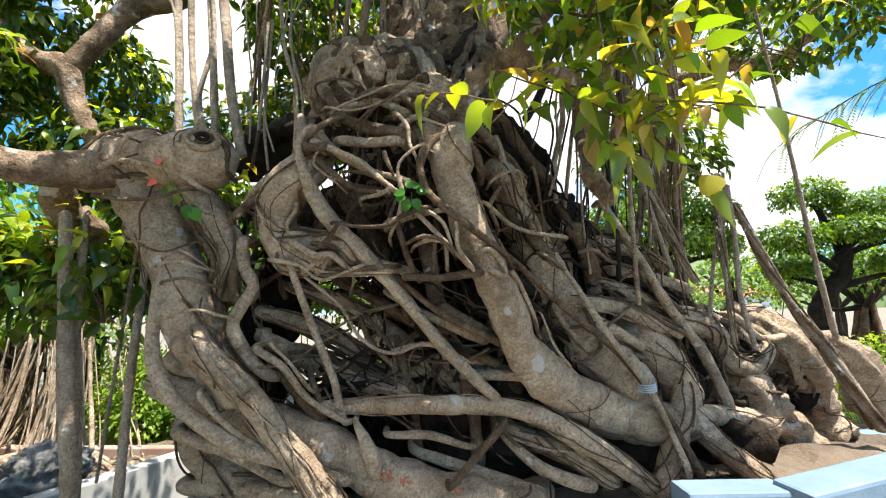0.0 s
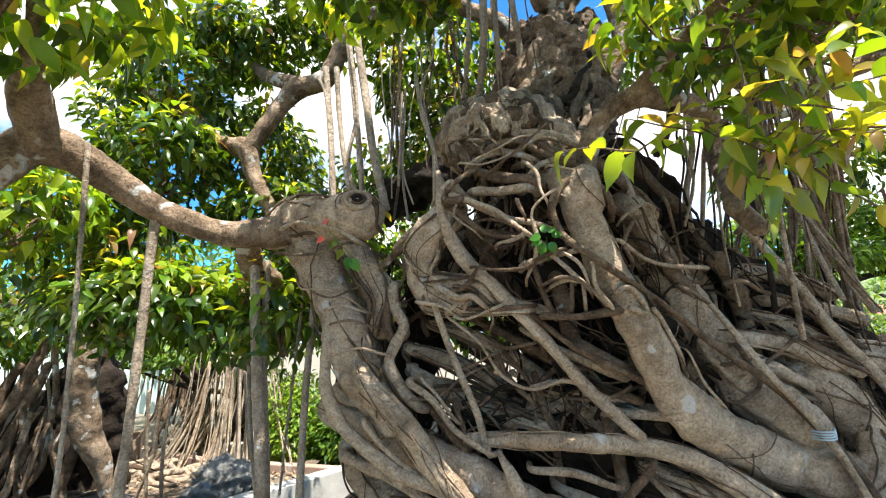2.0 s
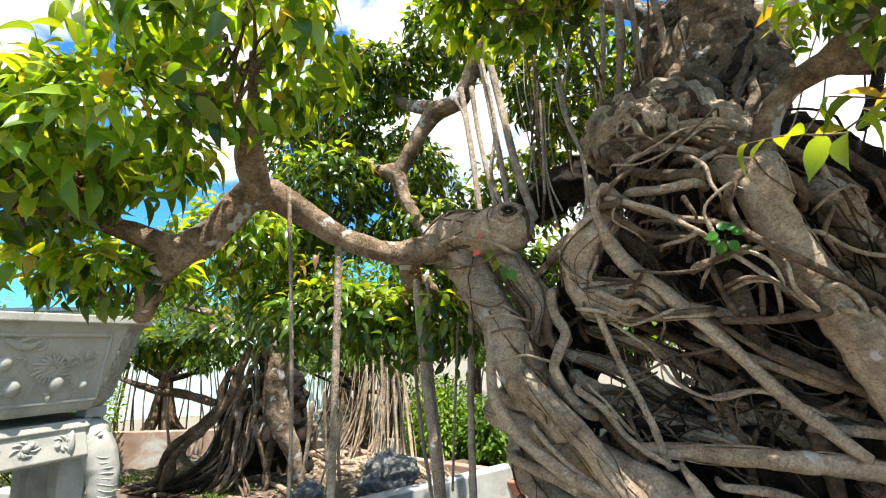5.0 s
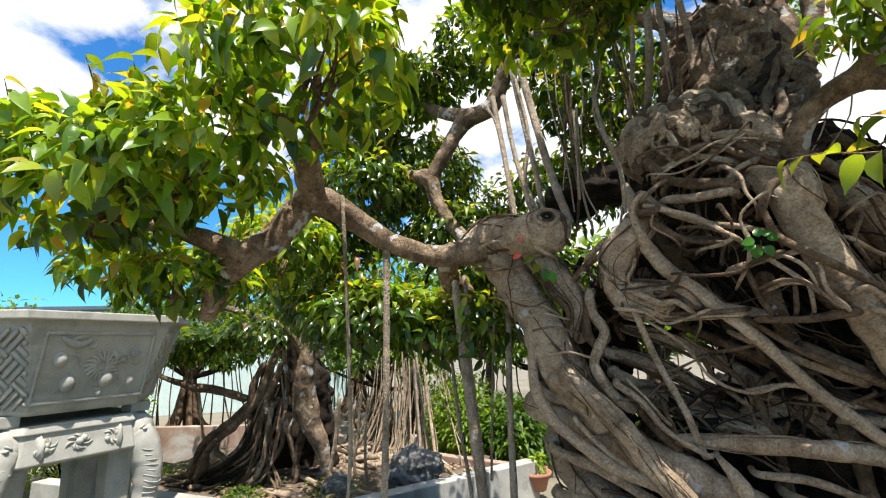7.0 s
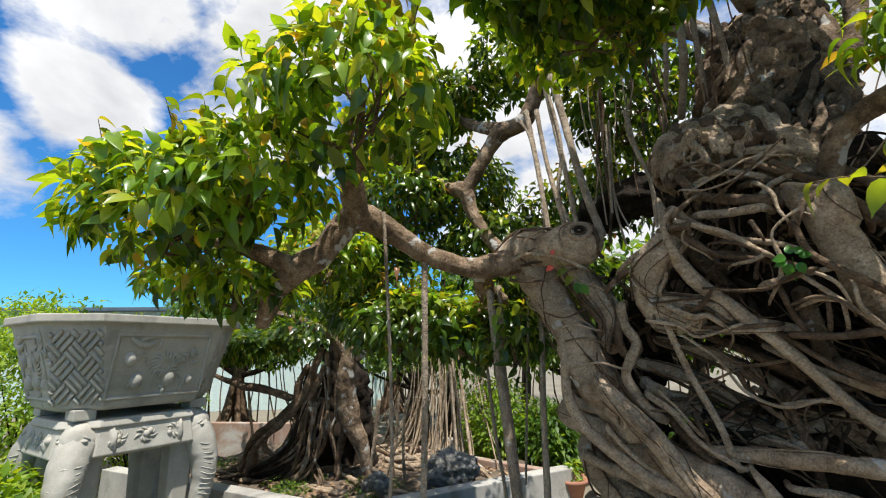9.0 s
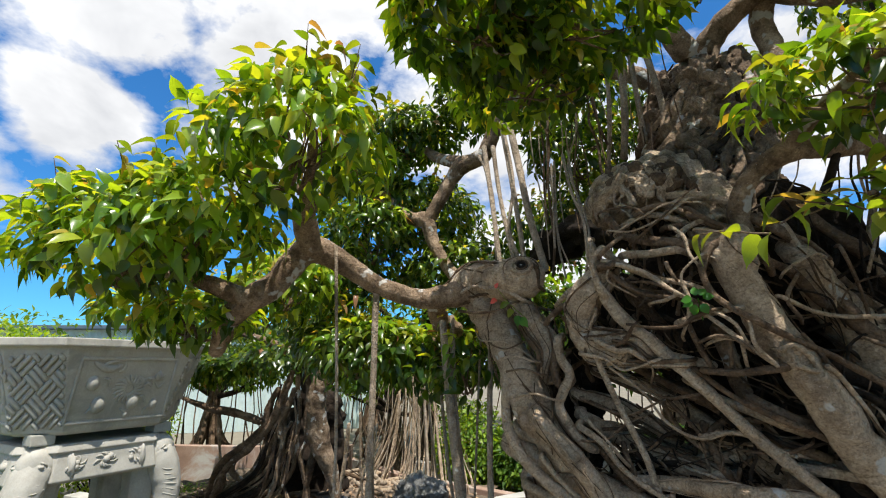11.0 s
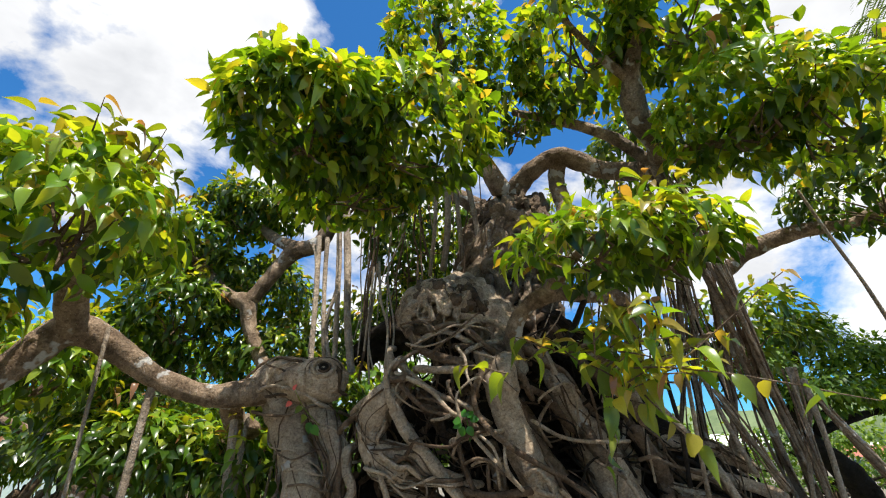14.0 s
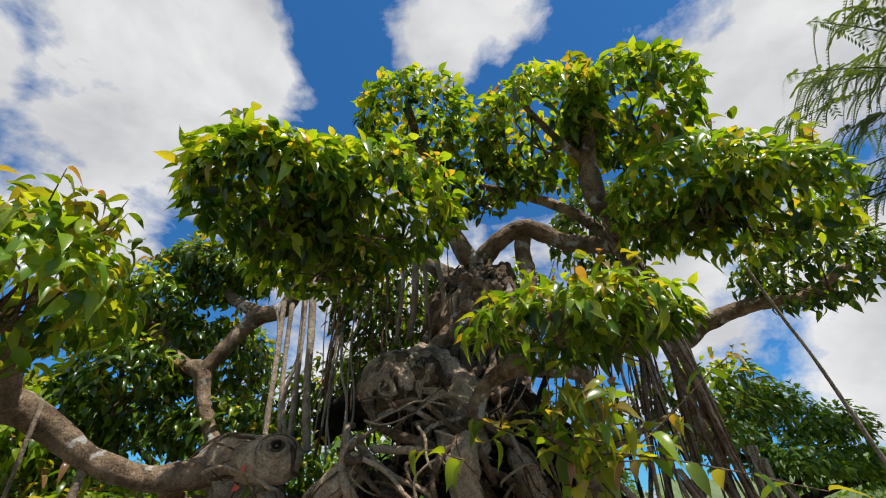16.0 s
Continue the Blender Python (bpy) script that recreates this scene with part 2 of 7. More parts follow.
TAPE = plain("red_plastic_tag", (0.55, 0.06, 0.04), (0.65, 0.10, 0.06), 20.0, 0.5)
PAINT = plain("orange_red_paint", (0.35, 0.10, 0.05), (0.48, 0.17, 0.09), 30.0, 0.8)
TIE = plain("pale_blue_wire", (0.35, 0.45, 0.52), (0.45, 0.55, 0.6), 30.0, 0.5)
HERB = leaf_material("herb_leaf", True, [(0.0, (0.03, 0.14, 0.02)), (1.0, (0.07, 0.23, 0.03))])
DRY = plain("dry_leaf", (0.16, 0.09, 0.05), (0.36, 0.24, 0.14), 6.0, 0.9)

# ---- mesh helpers ----
def mesh_of(name, verts, faces, mat, smooth=True):
    me = bpy.data.meshes.new(name)
    me.from_pydata([tuple(v) for v in verts], [], [tuple(f) for f in faces])
    me.materials.append(mat)
    if smooth:
        me.polygons.foreach_set("use_smooth", [True] * len(me.polygons))
    me.update()
    return me


def piece(name, me, parent=None, label="", at=None):
    ob = new(name, me)
    ob.parent = parent
    if at is not None:
        ob.matrix_basis = at
    return tagged(ob, label)


def part(name, bm, mat, parent, label=""):
    me = bpy.data.meshes.new(name)
    bm.to_mesh(me)
    bm.free()
    me.materials.append(mat)
    return piece(name, me, parent, label)


def thing(name, label, category, group="", kind="", at=(0, 0, 0)):
    ob = new(name)
    ob.location = at
    ob.empty_display_size = 0.1
    return tagged(ob, label, category, group, kind)


def smooth_line(points, step):
    """Catmull-Rom through rows of x, y, z, r, at about that step."""
    p = np.array(points, float)
    p = np.vstack([2 * p[0] - p[1], p, 2 * p[-1] - p[-2]])
    out = []
    for i in range(1, len(p) - 2):
        n = max(2, int(np.linalg.norm(p[i + 1, :3] - p[i, :3]) / step))
        for s in np.arange(n) / n:
            a, b, c, d = p[i - 1 : i + 3]
            out.append(0.5 * (2 * b + (c - a) * s + (2 * a - 5 * b + 4 * c - d) * s * s + (3 * b - a - 3 * c + d) * s**3))
    out.append(p[-2])
    out = np.array(out)
    out[:, 3] = np.maximum(out[:, 3], 0.0012)
    return out


def tube_data(points, sides=10, step=0.03, lump=0.12, ridge=0.0, freq=9.0, seed=0.0, base=0, crag=0.0):
    """Verts, faces and face-corner places (round, along) of a tapered, lumpy tube along rows of x, y, z, r, with rounded ends."""
    c = smooth_line(points, step)
    t = np.gradient(c[:, :3], axis=0)
    t /= np.linalg.norm(t, axis=1)[:, None] + 1e-9
    along = np.concatenate([[0], np.cumsum(np.linalg.norm(np.diff(c[:, :3], axis=0), axis=1))]) + seed
    u = np.cross(t[0], (0.31, 0.52, 0.79))
    u /= np.linalg.norm(u)
    verts, faces, flat = [], [], []
    rows = [(0, 0.45, -0.5), *[(i, 1.0, 0.0) for i in range(len(c))], (len(c) - 1, 0.45, 0.5)]
    ring = [(math.cos(2 * math.pi * k / sides), math.sin(2 * math.pi * k / sides)) for k in range(sides)]
    for i, shrink, push in rows:
        u = u - t[i] * (u @ t[i])
        u /= np.linalg.norm(u) + 1e-9
        w = np.cross(t[i], u)
        r = c[i, 3] * shrink
        swell = 1 + 0.6 * lump * noise.noise(Vector((along[i] * 14.0, seed, 1.0)))
        for ca, sa in ring:
            way = u * ca + w * sa
            q = Vector(c[i, :3] + way * r)
            f = lump * (noise.noise(q * freq + Vector((seed, 0, 0))) + 0.45 * noise.noise(q * freq * 3.1))
            if crag:
                f += crag * (0.5 - 2.2 * abs(noise.noise(q * 11.0)) - 1.3 * abs(noise.noise(q * 27.0)))
            if ridge:
                f += ridge * noise.noise(Vector((2.2 * ca + seed, 2.2 * sa, along[i] * 2.5)))
            verts.append(c[i, :3] + way * (r * (swell + f)) + t[i] * (push * c[i, 3]))
    wide = 2 * math.pi * float(c[:, 3].mean())
    ends = [along[max(0, min(len(c) - 1, i - 1))] for i in range(len(rows))]
    for i in range(len(rows) - 1):
        for k in range(sides):
            a, b = base + i * sides + k, base + i * sides + (k + 1) % sides
            faces.append((a, b, b + sides, a + sides))
            x0, x1 = wide * k / sides, wide * (k + 1) / sides
            flat += [(x0, ends[i]), (x1, ends[i]), (x1, ends[i + 1]), (x0, ends[i + 1])]
    faces.append(tuple(base + k for k in reversed(range(sides))))
    faces.append(tuple(base + (len(rows) - 1) * sides + k for k in range(sides)))
    flat += [(wide * k / sides, ends[0]) for k in range(2 * sides)]
    return verts, faces, flat


def tube_mesh(name, v, f, flat, mat):
    me = mesh_of(name, v, f, mat)
    me.uv_layers.new(name="along").data.foreach_set("uv", np.array(flat, float).ravel())
    return me


def tube(name, points, mat, parent, sides=10, step=0.03, lump=0.12, ridge=0.0, freq=9.0, label="", seed=0.0, crag=0.0):
    v, f, flat = tube_data(points, sides, step, lump, ridge, freq, seed, 0, crag)
    return piece(name, tube_mesh(name, v, f, flat, mat), parent, label)


def tubes(name, lines, mat, parent, sides=6, step=0.04, lump=0.1, label="", kind=""):
    """Many thin tubes in one mesh."""
    verts, faces, flat = [], [], []
    for line in lines:
        v, f, q = tube_data(line, sides, step, lump, base=len(verts))
        verts += v
        faces += f
        flat += q
    ob = piece(name, tube_mesh(name, verts, faces, flat, mat), parent, label)
    return tagged(ob, kind=kind)


def box(bm, x0, y0, z0, x1, y1, z1, bevel=0.0):
    made = bmesh.ops.create_cube(bm, size=1.0, matrix=Matrix.LocRotScale(((x0 + x1) / 2, (y0 + y1) / 2, (z0 + z1) / 2), None, (x1 - x0, y1 - y0, z1 - z0)))
    if bevel:
        edges = list({e for v in made["verts"] for e in v.link_edges})
        bmesh.ops.bevel(bm, geom=edges, offset=bevel, segments=2, affect="EDGES", profile=0.6)
    return bm


# A ficus leaf: pointed oval with a drip tip, folded along the midrib and arched; 1 long, along +x, face up.
def leaf_shape(width=0.50, arch=0.58, fold=0.17, stations=((0.0, 0.0), (0.08, 0.46), (0.24, 0.88), (0.44, 1.0), (0.64, 0.84), (0.80, 0.46), (0.90, 0.14), (1.0, 0.0))):
    verts, faces = [], []
    for s, w in stations:
        droop, half = -arch * s * s, 0.5 * width * w
        if w == 0:
            verts.append((s, 0, droop))
        else:
            verts += [(s, -half, droop + fold * half * 2), (s, 0, droop), (s, half, droop + fold * half * 2)]
    n = len(stations) - 2
    faces += [(0, 2, 1), (0, 3, 2)]
    for i in range(n - 1):
        a = 1 + 3 * i
        faces += [(a, a + 1, a + 4, a + 3), (a + 1, a + 2, a + 5, a + 4)]
    a, tip = 1 + 3 * (n - 1), 1 + 3 * n
    faces += [(a, a + 1, tip), (a + 1, a + 2, tip)]
    return np.array(verts), faces


LEAF_V, LEAF_F = leaf_shape()
# leaves differ in how far they bend and fold
BENDS = [LEAF_V, leaf_shape(0.52, 0.85, 0.30)[0] * (0.90, 1, 1), leaf_shape(0.46, 1.15, 0.36)[0] * (0.82, 1, 1), leaf_shape(0.54, 0.30, 0.26)[0]]
SMALL_V, SMALL_F = leaf_shape(0.5, 0.25, 0.12, ((0.0, 0.0), (0.4, 1.0), (1.0, 0.0)))


def leaf_frames(rng, centre, radii, n, size, droop=0.30, shell=0.55, flat=-0.45):
    """Places, turns and sizes of the leaves of one clump: an uneven ellipsoid, thick at its skin, open below."""
    c, rad = np.array(centre), np.array(radii)
    lobes = [(rng.normal(size=3), rng.uniform(0.75, 1.2)) for _ in range(7)]
    lobes = [(w / np.linalg.norm(w), s) for w, s in lobes]
    out = []
    while len(out) < n:
        w = rng.normal(size=3)
        w /= np.linalg.norm(w)
        if w[2] < flat and rng.random() < 0.75:
            continue
        r = shell + (1 - shell) * rng.random() ** 0.5
        r *= 0.82 + 0.3 * max(s * max(0.0, float(w @ q)) ** 3 for q, s in lobes)
        p = c + rad * w * r
        x = w * (0.8, 0.8, 0.45) + rng.normal(size=3) * 0.45 - np.array((0, 0, droop))
        x /= np.linalg.norm(x)
        up = np.array((0, 0, 1.0)) + w * 0.7 + rng.normal(size=3) * 0.3
        y = np.cross(up, x)
        y /= np.linalg.norm(y) + 1e-9
        z = np.cross(x, y)
        out.append((p, np.stack([x, y, z], 1), size * rng.uniform(0.65, 1.2)))
    return out


def leaves_mesh(name, frames, mat, small=False):
    v0, f0 = (SMALL_V, SMALL_F) if small else (LEAF_V, LEAF_F)
    verts, faces = [], []
    for k, (p, turn, s) in enumerate(frames):
        verts.append(((v0 if small else BENDS[k % 4]) * s) @ turn.T + p)
        faces += [tuple(i + k * len(v0) for i in f) for f in f0]
    return mesh_of(name, np.concatenate(verts), faces, mat, True)

# ---- the great banyan bonsai ----
banyan = thing("banyan_bonsai", "large old banyan bonsai with a tangled mass of pale grey roots", "bonsai tree", at=(0.2, 1.9, 0.95))
BACK = Matrix.Translation((-0.2, -1.9, -0.95))
tally = [0]


def under(ob, parent=banyan, back=BACK):
    ob.parent = parent
    ob.matrix_parent_inverse = back
    return ob


LOOKS = {
    "root_column": (BARK, 26, 0.014, 0.17, 0.16, "thick pale root column with wrinkled bark"),
    "root": (BARK, 12, 0.016, 0.18, 0.14, ""),
    "burl": (BARK, 36, 0.012, 0.07, 0.05, "swollen pale burl of wood"),
    "headburl": (BARK_BURL, 44, 0.010, 0.22, 0.22, "gnarled burl wrapped in roots"),
    "limb": (BARK_LIMB, 14, 0.018, 0.15, 0.10, ""),
    "aerial_root": (BARK_POST, 8, 0.04, 0.12, 0.05, ""),
    "cord": (BARK_POST, 6, 0.06, 0.05, 0.0, "thin straight hanging root"),
}


clinging = np.random.default_rng(3)


def cling(rows):
    """Thin roots that run along and round a thick one."""
    c = smooth_line(rows, 0.045)
    for k in range(3 if len(c) < 8 else 11):
        i0 = int(clinging.integers(0, max(1, len(c) - 5)))
        i1 = min(len(c), i0 + int(clinging.integers(7, 18)))
        a, spin, r = clinging.uniform(-1.9, 1.9), clinging.normal() * (0.22 if k % 2 else 0.55), float(clinging.choice([0.002, 0.003, 0.0045, 0.008], p=[0.35, 0.35, 0.2, 0.1]))
        out = []
        for i in range(i0, i1):
            t = c[min(i + 1, len(c) - 1), :3] - c[max(i - 1, 0), :3]
            t /= np.linalg.norm(t) + 1e-9
            front = np.array((0, -1.0, 0.25))
            front -= t * (front @ t)
            front /= np.linalg.norm(front) + 1e-9
            side = np.cross(t, front)
            way = front * math.cos(a) + side * math.sin(a)
            out.append((*(c[i, :3] + way * (c[i, 3] * 1.10 + r * 0.6)), r))
            a += spin + clinging.normal() * 0.12
        if len(out) > 3:
            under(tube("fine_root", out, (BARK_FINE, BARK_FINE, BARK)[k % 3], None, 6, 0.02, 0.2))


def limb(name, rows):
    mat, sides, step, lump, ridge, label = LOOKS[name]
    tally[0] += 1
    if name == "root" and max(r[3] for r in rows) < 0.03:
        mat = (BARK, BARK_FINE, BARK, BARK_WARM)[tally[0] % 4]
    real = {"cord": "aerial_root", "headburl": "burl", "root_column": "root"}.get(name, name)
    if name == "root":
        (x, y, z, r), (p, q, s, t) = rows[0], rows[-1]
        # both ends run on and dive into the mass
        for row, nxt, at in ((rows[0], rows[1], 0), (rows[-1], rows[-2], len(rows) + 1)):
            d = Vector(row[:3]) - Vector(nxt[:3])
            d = d.normalized() * max(0.02, 1.3 * row[3])
            rows = list(rows)
            rows.insert(at, (row[0] + d.x, row[1] + d.y + max(0.08, 2.6 * row[3]), row[2] + d.z, row[3] * 0.8))
    if name == "root" and max(r[3] for r in rows) < 0.055:
        rows = [(x, y, z, r * 0.8) for x, y, z, r in rows]
    elif name == "root":
        rows = [(x, y, z, r * 0.88) for x, y, z, r in rows]
    scale = {"root": 0.9, "root_column": 0.9, "limb": 0.80, "aerial_root": 0.72}.get(name, 1.0)
    rows = [(x, y, z, r * scale) for x, y, z, r in rows]
    if name in ("root", "root_column", "burl") and max(r[3] for r in rows) > 0.028:
        cling(rows)
    if name == "aerial_root" and rows[0][0] > 0.4 and max(r[3] for r in rows) > 0.017:
        # a rope of strands grown together
        for k in range(5):
            a, d = 2 * math.pi * k / 5, (0.0 if k == 0 else clinging.uniform(0.6, 1.5))
            strand = [(x + d * r * math.cos(a + 1.3 * i), y + d * r * math.sin(a + 1.3 * i), z, r * (0.62 if k == 0 else clinging.uniform(0.16, 0.36))) for i, (x, y, z, r) in enumerate(rows)]
            under(tube("aerial_root", strand, (BARK_POST, BARK_LIMB, BARK_WARM)[k % 3], None, 8, 0.03, 0.25, 0.15))
        return None
    if name == "root" and rows[0][0] > 1.3 and max(r[3] for r in rows) > 0.07:
        mat, sides, lump, ridge = BARK, 26, 0.30, 0.45
    return under(tube(real, rows, mat, None, sides, step, lump, ridge, 9.0, label, tally[0] * 1.7, 0.14 if name == "headburl" else 0.05 if name == "root_column" else 0.0))


# the heart of the trunk, behind the roots; gap shade is put into its bark
for rows in (
    [(1.9, 2.85, 0.85, 0.40), (1.35, 2.6, 1.15, 0.42), (0.9, 2.4, 1.42, 0.36), (0.5, 2.25, 1.75, 0.30), (0.2, 2.15, 2.15, 0.26)],
    [(-0.75, 2.1, 0.95, 0.26), (-0.2, 2.2, 1.05, 0.32), (0.5, 2.2, 1.05, 0.38), (1.3, 2.4, 0.95, 0.40)],
    [(0.1, 2.1, 1.0, 0.40), (0.05, 2.05, 1.5, 0.32), (0.0, 2.0, 1.9, 0.33), (-0.1, 2.0, 2.25, 0.32)],
    [(-0.2, 2.0, 2.0, 0.28), (-0.12, 2.04, 2.3, 0.29), (-0.08, 2.07, 2.55, 0.30), (-0.02, 2.15, 2.8, 0.31), (0.0, 2.2, 3.0, 0.30), (0.02, 2.24, 3.2, 0.275), (0.04, 2.26, 3.36, 0.23), (0.05, 2.27, 3.47, 0.12)],
    [(0.15, 2.15, 1.9, 0.20), (0.20, 2.15, 2.3, 0.15), (0.16, 2.2, 2.6, 0.14), (0.14, 2.26, 2.9, 0.12), (0.08, 2.3, 3.1, 0.06)],
    [(0.16, 1.98, 2.46, 0.14), (0.34, 2.02, 2.28, 0.16), (0.49, 2.06, 2.05, 0.18), (0.68, 2.10, 1.82, 0.18), (0.95, 2.16, 1.62, 0.17), (1.25, 2.25, 1.42, 0.16)],
    [(-0.75, 1.9, 1.0, 0.18), (-0.8, 1.85, 1.4, 0.14), (-0.6, 1.9, 1.9, 0.14), (-0.3, 1.95, 2.1, 0.18)],
    [(-0.35, 2.1, 2.5, 0.13), (-0.75, 2.3, 2.62, 0.14), (-1.15, 2.45, 2.5, 0.10)],
):
    tally[0] += 1
    if rows[-1][2] < 3:
        rows = [(x, y + 0.03, z, r * 0.9) for x, y, z, r in rows]
    if rows[-1][2] > 3:
        under(tube("trunk", rows, BARK_CRAG, None, 110, 0.012, 0.24, 0.25, 7.0, "gnarled grey trunk with deep folds", tally[0] * 2.3, 0.16))
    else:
        under(tube("trunk", rows, BARK_DARK_AND_SHADE, None, 48, 0.022, 0.40, 0.45, 7.0, "fissured heart of the trunk, root gap shade in its colour", tally[0] * 2.3))

# folds of bark and roots draped over the head of the trunk
rng = np.random.default_rng(8)
for k in range(96):
    a, e = rng.uniform(-1.7, 1.5), rng.uniform(0.2, 1.5)
    rows, r = [], float(rng.choice([0.004, 0.008, 0.013, 0.020, 0.030], p=[0.25, 0.25, 0.22, 0.18, 0.10]))
    drift = rng.normal() * 0.06
    for s in range(int(rng.integers(5, 11))):
        w = (math.sin(a) * math.cos(e), -math.cos(a) * math.cos(e), math.sin(e))
        rows.append((-0.27 + 0.232 * w[0], 1.66 + 0.205 * w[1], 2.49 + 0.168 * w[2] + 0.006 * rng.normal(), r * rng.uniform(0.6, 1.3)))
        e -= 0.12
        a += rng.normal() * 0.07 + drift
    tally[0] += 1
    under(tube("fold", rows, (BARK_BURL, BARK, BARK_BURL, BARK_FINE)[k % 4], None, 10, 0.012, 0.45, 0.4, 16.0, "", tally[0] * 1.9))
limb("root_column", [(-1.154, 1.574, 2.187, 0.1252), (-1.097, 1.588, 2.103, 0.1253), (-1.063, 1.593, 2.005, 0.113), (-0.985, 1.579, 1.863, 0.1068), (-0.881, 1.53, 1.695, 0.1055), (-0.819, 1.512, 1.559, 0.1028), (-0.744, 1.503, 1.448, 0.0871), (-0.655, 1.504, 1.355, 0.0688)])
limb("root", [(-0.768, 1.418, 1.545, 0.0456), (-0.683, 1.386, 1.469, 0.0475), (-0.606, 1.396, 1.391, 0.0491), (-0.501, 1.455, 1.225, 0.0538), (-0.386, 1.438, 1.097, 0.0556), (-0.3, 1.45, 0.978, 0.057)])
limb("root", [(-0.921, 1.447, 1.692, 0.0239), (-0.926, 1.436, 1.565, 0.027), (-0.916, 1.437, 1.476, 0.032), (-0.857, 1.437, 1.371, 0.0351), (-0.79, 1.435, 1.31, 0.0349), (-0.642, 1.452, 1.211, 0.0349), (-0.501, 1.461, 1.164, 0.0315), (-0.331, 1.497, 1.091, 0.0285)])
limb("root", [(-0.96, 1.565, 1.387, 0.0647), (-0.738, 1.56, 1.318, 0.0822), (-0.515, 1.598, 1.213, 0.0906), (-0.342, 1.618, 1.13, 0.1019), (-0.184, 1.61, 1.057, 0.1041), (0.028, 1.615, 0.989, 0.0965), (0.252, 1.575, 0.958, 0.0831)])
limb("root", [(-0.945, 1.713, 0.998, 0.0368), (-0.698, 1.63, 1.019, 0.0387), (-0.409, 1.519, 1.024, 0.0358)])
limb("root", [(-0.926, 1.693, 1.204, 0.0809), (-0.835, 1.736, 1.051, 0.0937), (-0.64, 1.685, 0.97, 0.09)])
limb("root_column", [(-0.951, 1.575, 2.161, 0.0819), (-0.89, 1.574, 2.051, 0.0731), (-0.796, 1.55, 1.917, 0.0673), (-0.725, 1.522, 1.81, 0.0579), (-0.749, 1.542, 1.693, 0.0504)])
limb("root", [(-0.669, 1.481, 1.858, 0.0248), (-0.661, 1.48, 1.784, 0.0284), (-0.621, 1.466, 1.715, 0.0261), (-0.65, 1.444, 1.641, 0.0273), (-0.669, 1.441, 1.578, 0.0289), (-0.629, 1.474, 1.485, 0.0329), (-0.58, 1.496, 1.427, 0.0295)])
limb("root", [(-0.676, 1.49, 1.844, 0.0231), (-0.69, 1.468, 1.726, 0.0243), (-0.662, 1.466, 1.66, 0.0241), (-0.615, 1.473, 1.688, 0.0224), (-0.65, 1.494, 1.747, 0.0229)])
limb("root", [(-0.611, 1.559, 1.534, 0.035), (-0.489, 1.754, 1.434, 0.0519), (-0.311, 1.749, 1.368, 0.0598), (-0.133, 1.712, 1.329, 0.0418)])
limb("root", [(-0.637, 1.614, 1.622, 0.0365), (-0.491, 1.751, 1.564, 0.0481), (-0.314, 1.759, 1.473, 0.0436)])
limb("root_column", [(-0.393, 1.511, 2.169, 0.0399), (-0.43, 1.468, 2.133, 0.0575), (-0.463, 1.427, 2.09, 0.0666), (-0.518, 1.45, 2.029, 0.0745), (-0.551, 1.478, 1.948, 0.0717), (-0.539, 1.496, 1.862, 0.0646), (-0.459, 1.494, 1.811, 0.0531), (-0.379, 1.488, 1.789, 0.049)])
limb("root", [(-0.523, 1.477, 1.878, 0.0454), (-0.41, 1.457, 1.862, 0.0374), (-0.33, 1.443, 1.849, 0.0296), (-0.283, 1.445, 1.801, 0.0222)])
limb("root", [(-0.535, 1.489, 1.841, 0.0419), (-0.529, 1.503, 1.784, 0.0383), (-0.419, 1.495, 1.762, 0.0267), (-0.297, 1.469, 1.757, 0.0225), (-0.159, 1.427, 1.754, 0.0182)])
limb("root", [(-0.477, 1.408, 2.113, 0.0261), (-0.437, 1.407, 2.054, 0.0332), (-0.365, 1.428, 1.933, 0.0369), (-0.236, 1.442, 1.796, 0.0349), (-0.108, 1.464, 1.65, 0.0313), (0.019, 1.553, 1.485, 0.0326), (0.169, 1.594, 1.333, 0.0292)])
limb("root", [(-0.497, 1.469, 1.78, 0.017), (-0.453, 1.554, 1.59, 0.0176), (-0.379, 1.588, 1.392, 0.0196), (-0.342, 1.591, 1.255, 0.0194)])
limb("root", [(-0.442, 1.61, 1.29, 0.0353), (-0.283, 1.611, 1.295, 0.0392), (-0.039, 1.491, 1.316, 0.0397), (0.154, 1.613, 1.287, 0.0429), (0.311, 1.611, 1.259, 0.0503), (0.446, 1.618, 1.187, 0.054), (0.603, 1.637, 1.086, 0.0503), (0.742, 1.702, 0.982, 0.0401)])
limb("root_column", [(-0.063, 1.506, 2.276, 0.0361), (-0.02, 1.44, 2.215, 0.052), (0.012, 1.395, 2.15, 0.064), (0.045, 1.392, 2.059, 0.066), (0.088, 1.412, 1.922, 0.066), (0.155, 1.44, 1.765, 0.069), (0.236, 1.51, 1.597, 0.072), (0.294, 1.577, 1.469, 0.078), (0.414, 1.65, 1.35, 0.0868), (0.629, 1.793, 1.222, 0.0977), (0.786, 1.81, 1.18, 0.0899), (0.979, 1.863, 1.164, 0.0754)])
limb("burl", [(0.09, 1.44, 2.22, 0.03), (0.055, 1.395, 2.185, 0.052), (0.06, 1.375, 2.13, 0.056), (0.085, 1.385, 2.07, 0.04)])
limb("root", [(0.252, 1.66, 2.14, 0.0646), (0.353, 1.791, 1.915, 0.0991), (0.48, 1.846, 1.659, 0.1262), (0.62, 1.851, 1.449, 0.1329), (0.776, 1.865, 1.31, 0.111)])
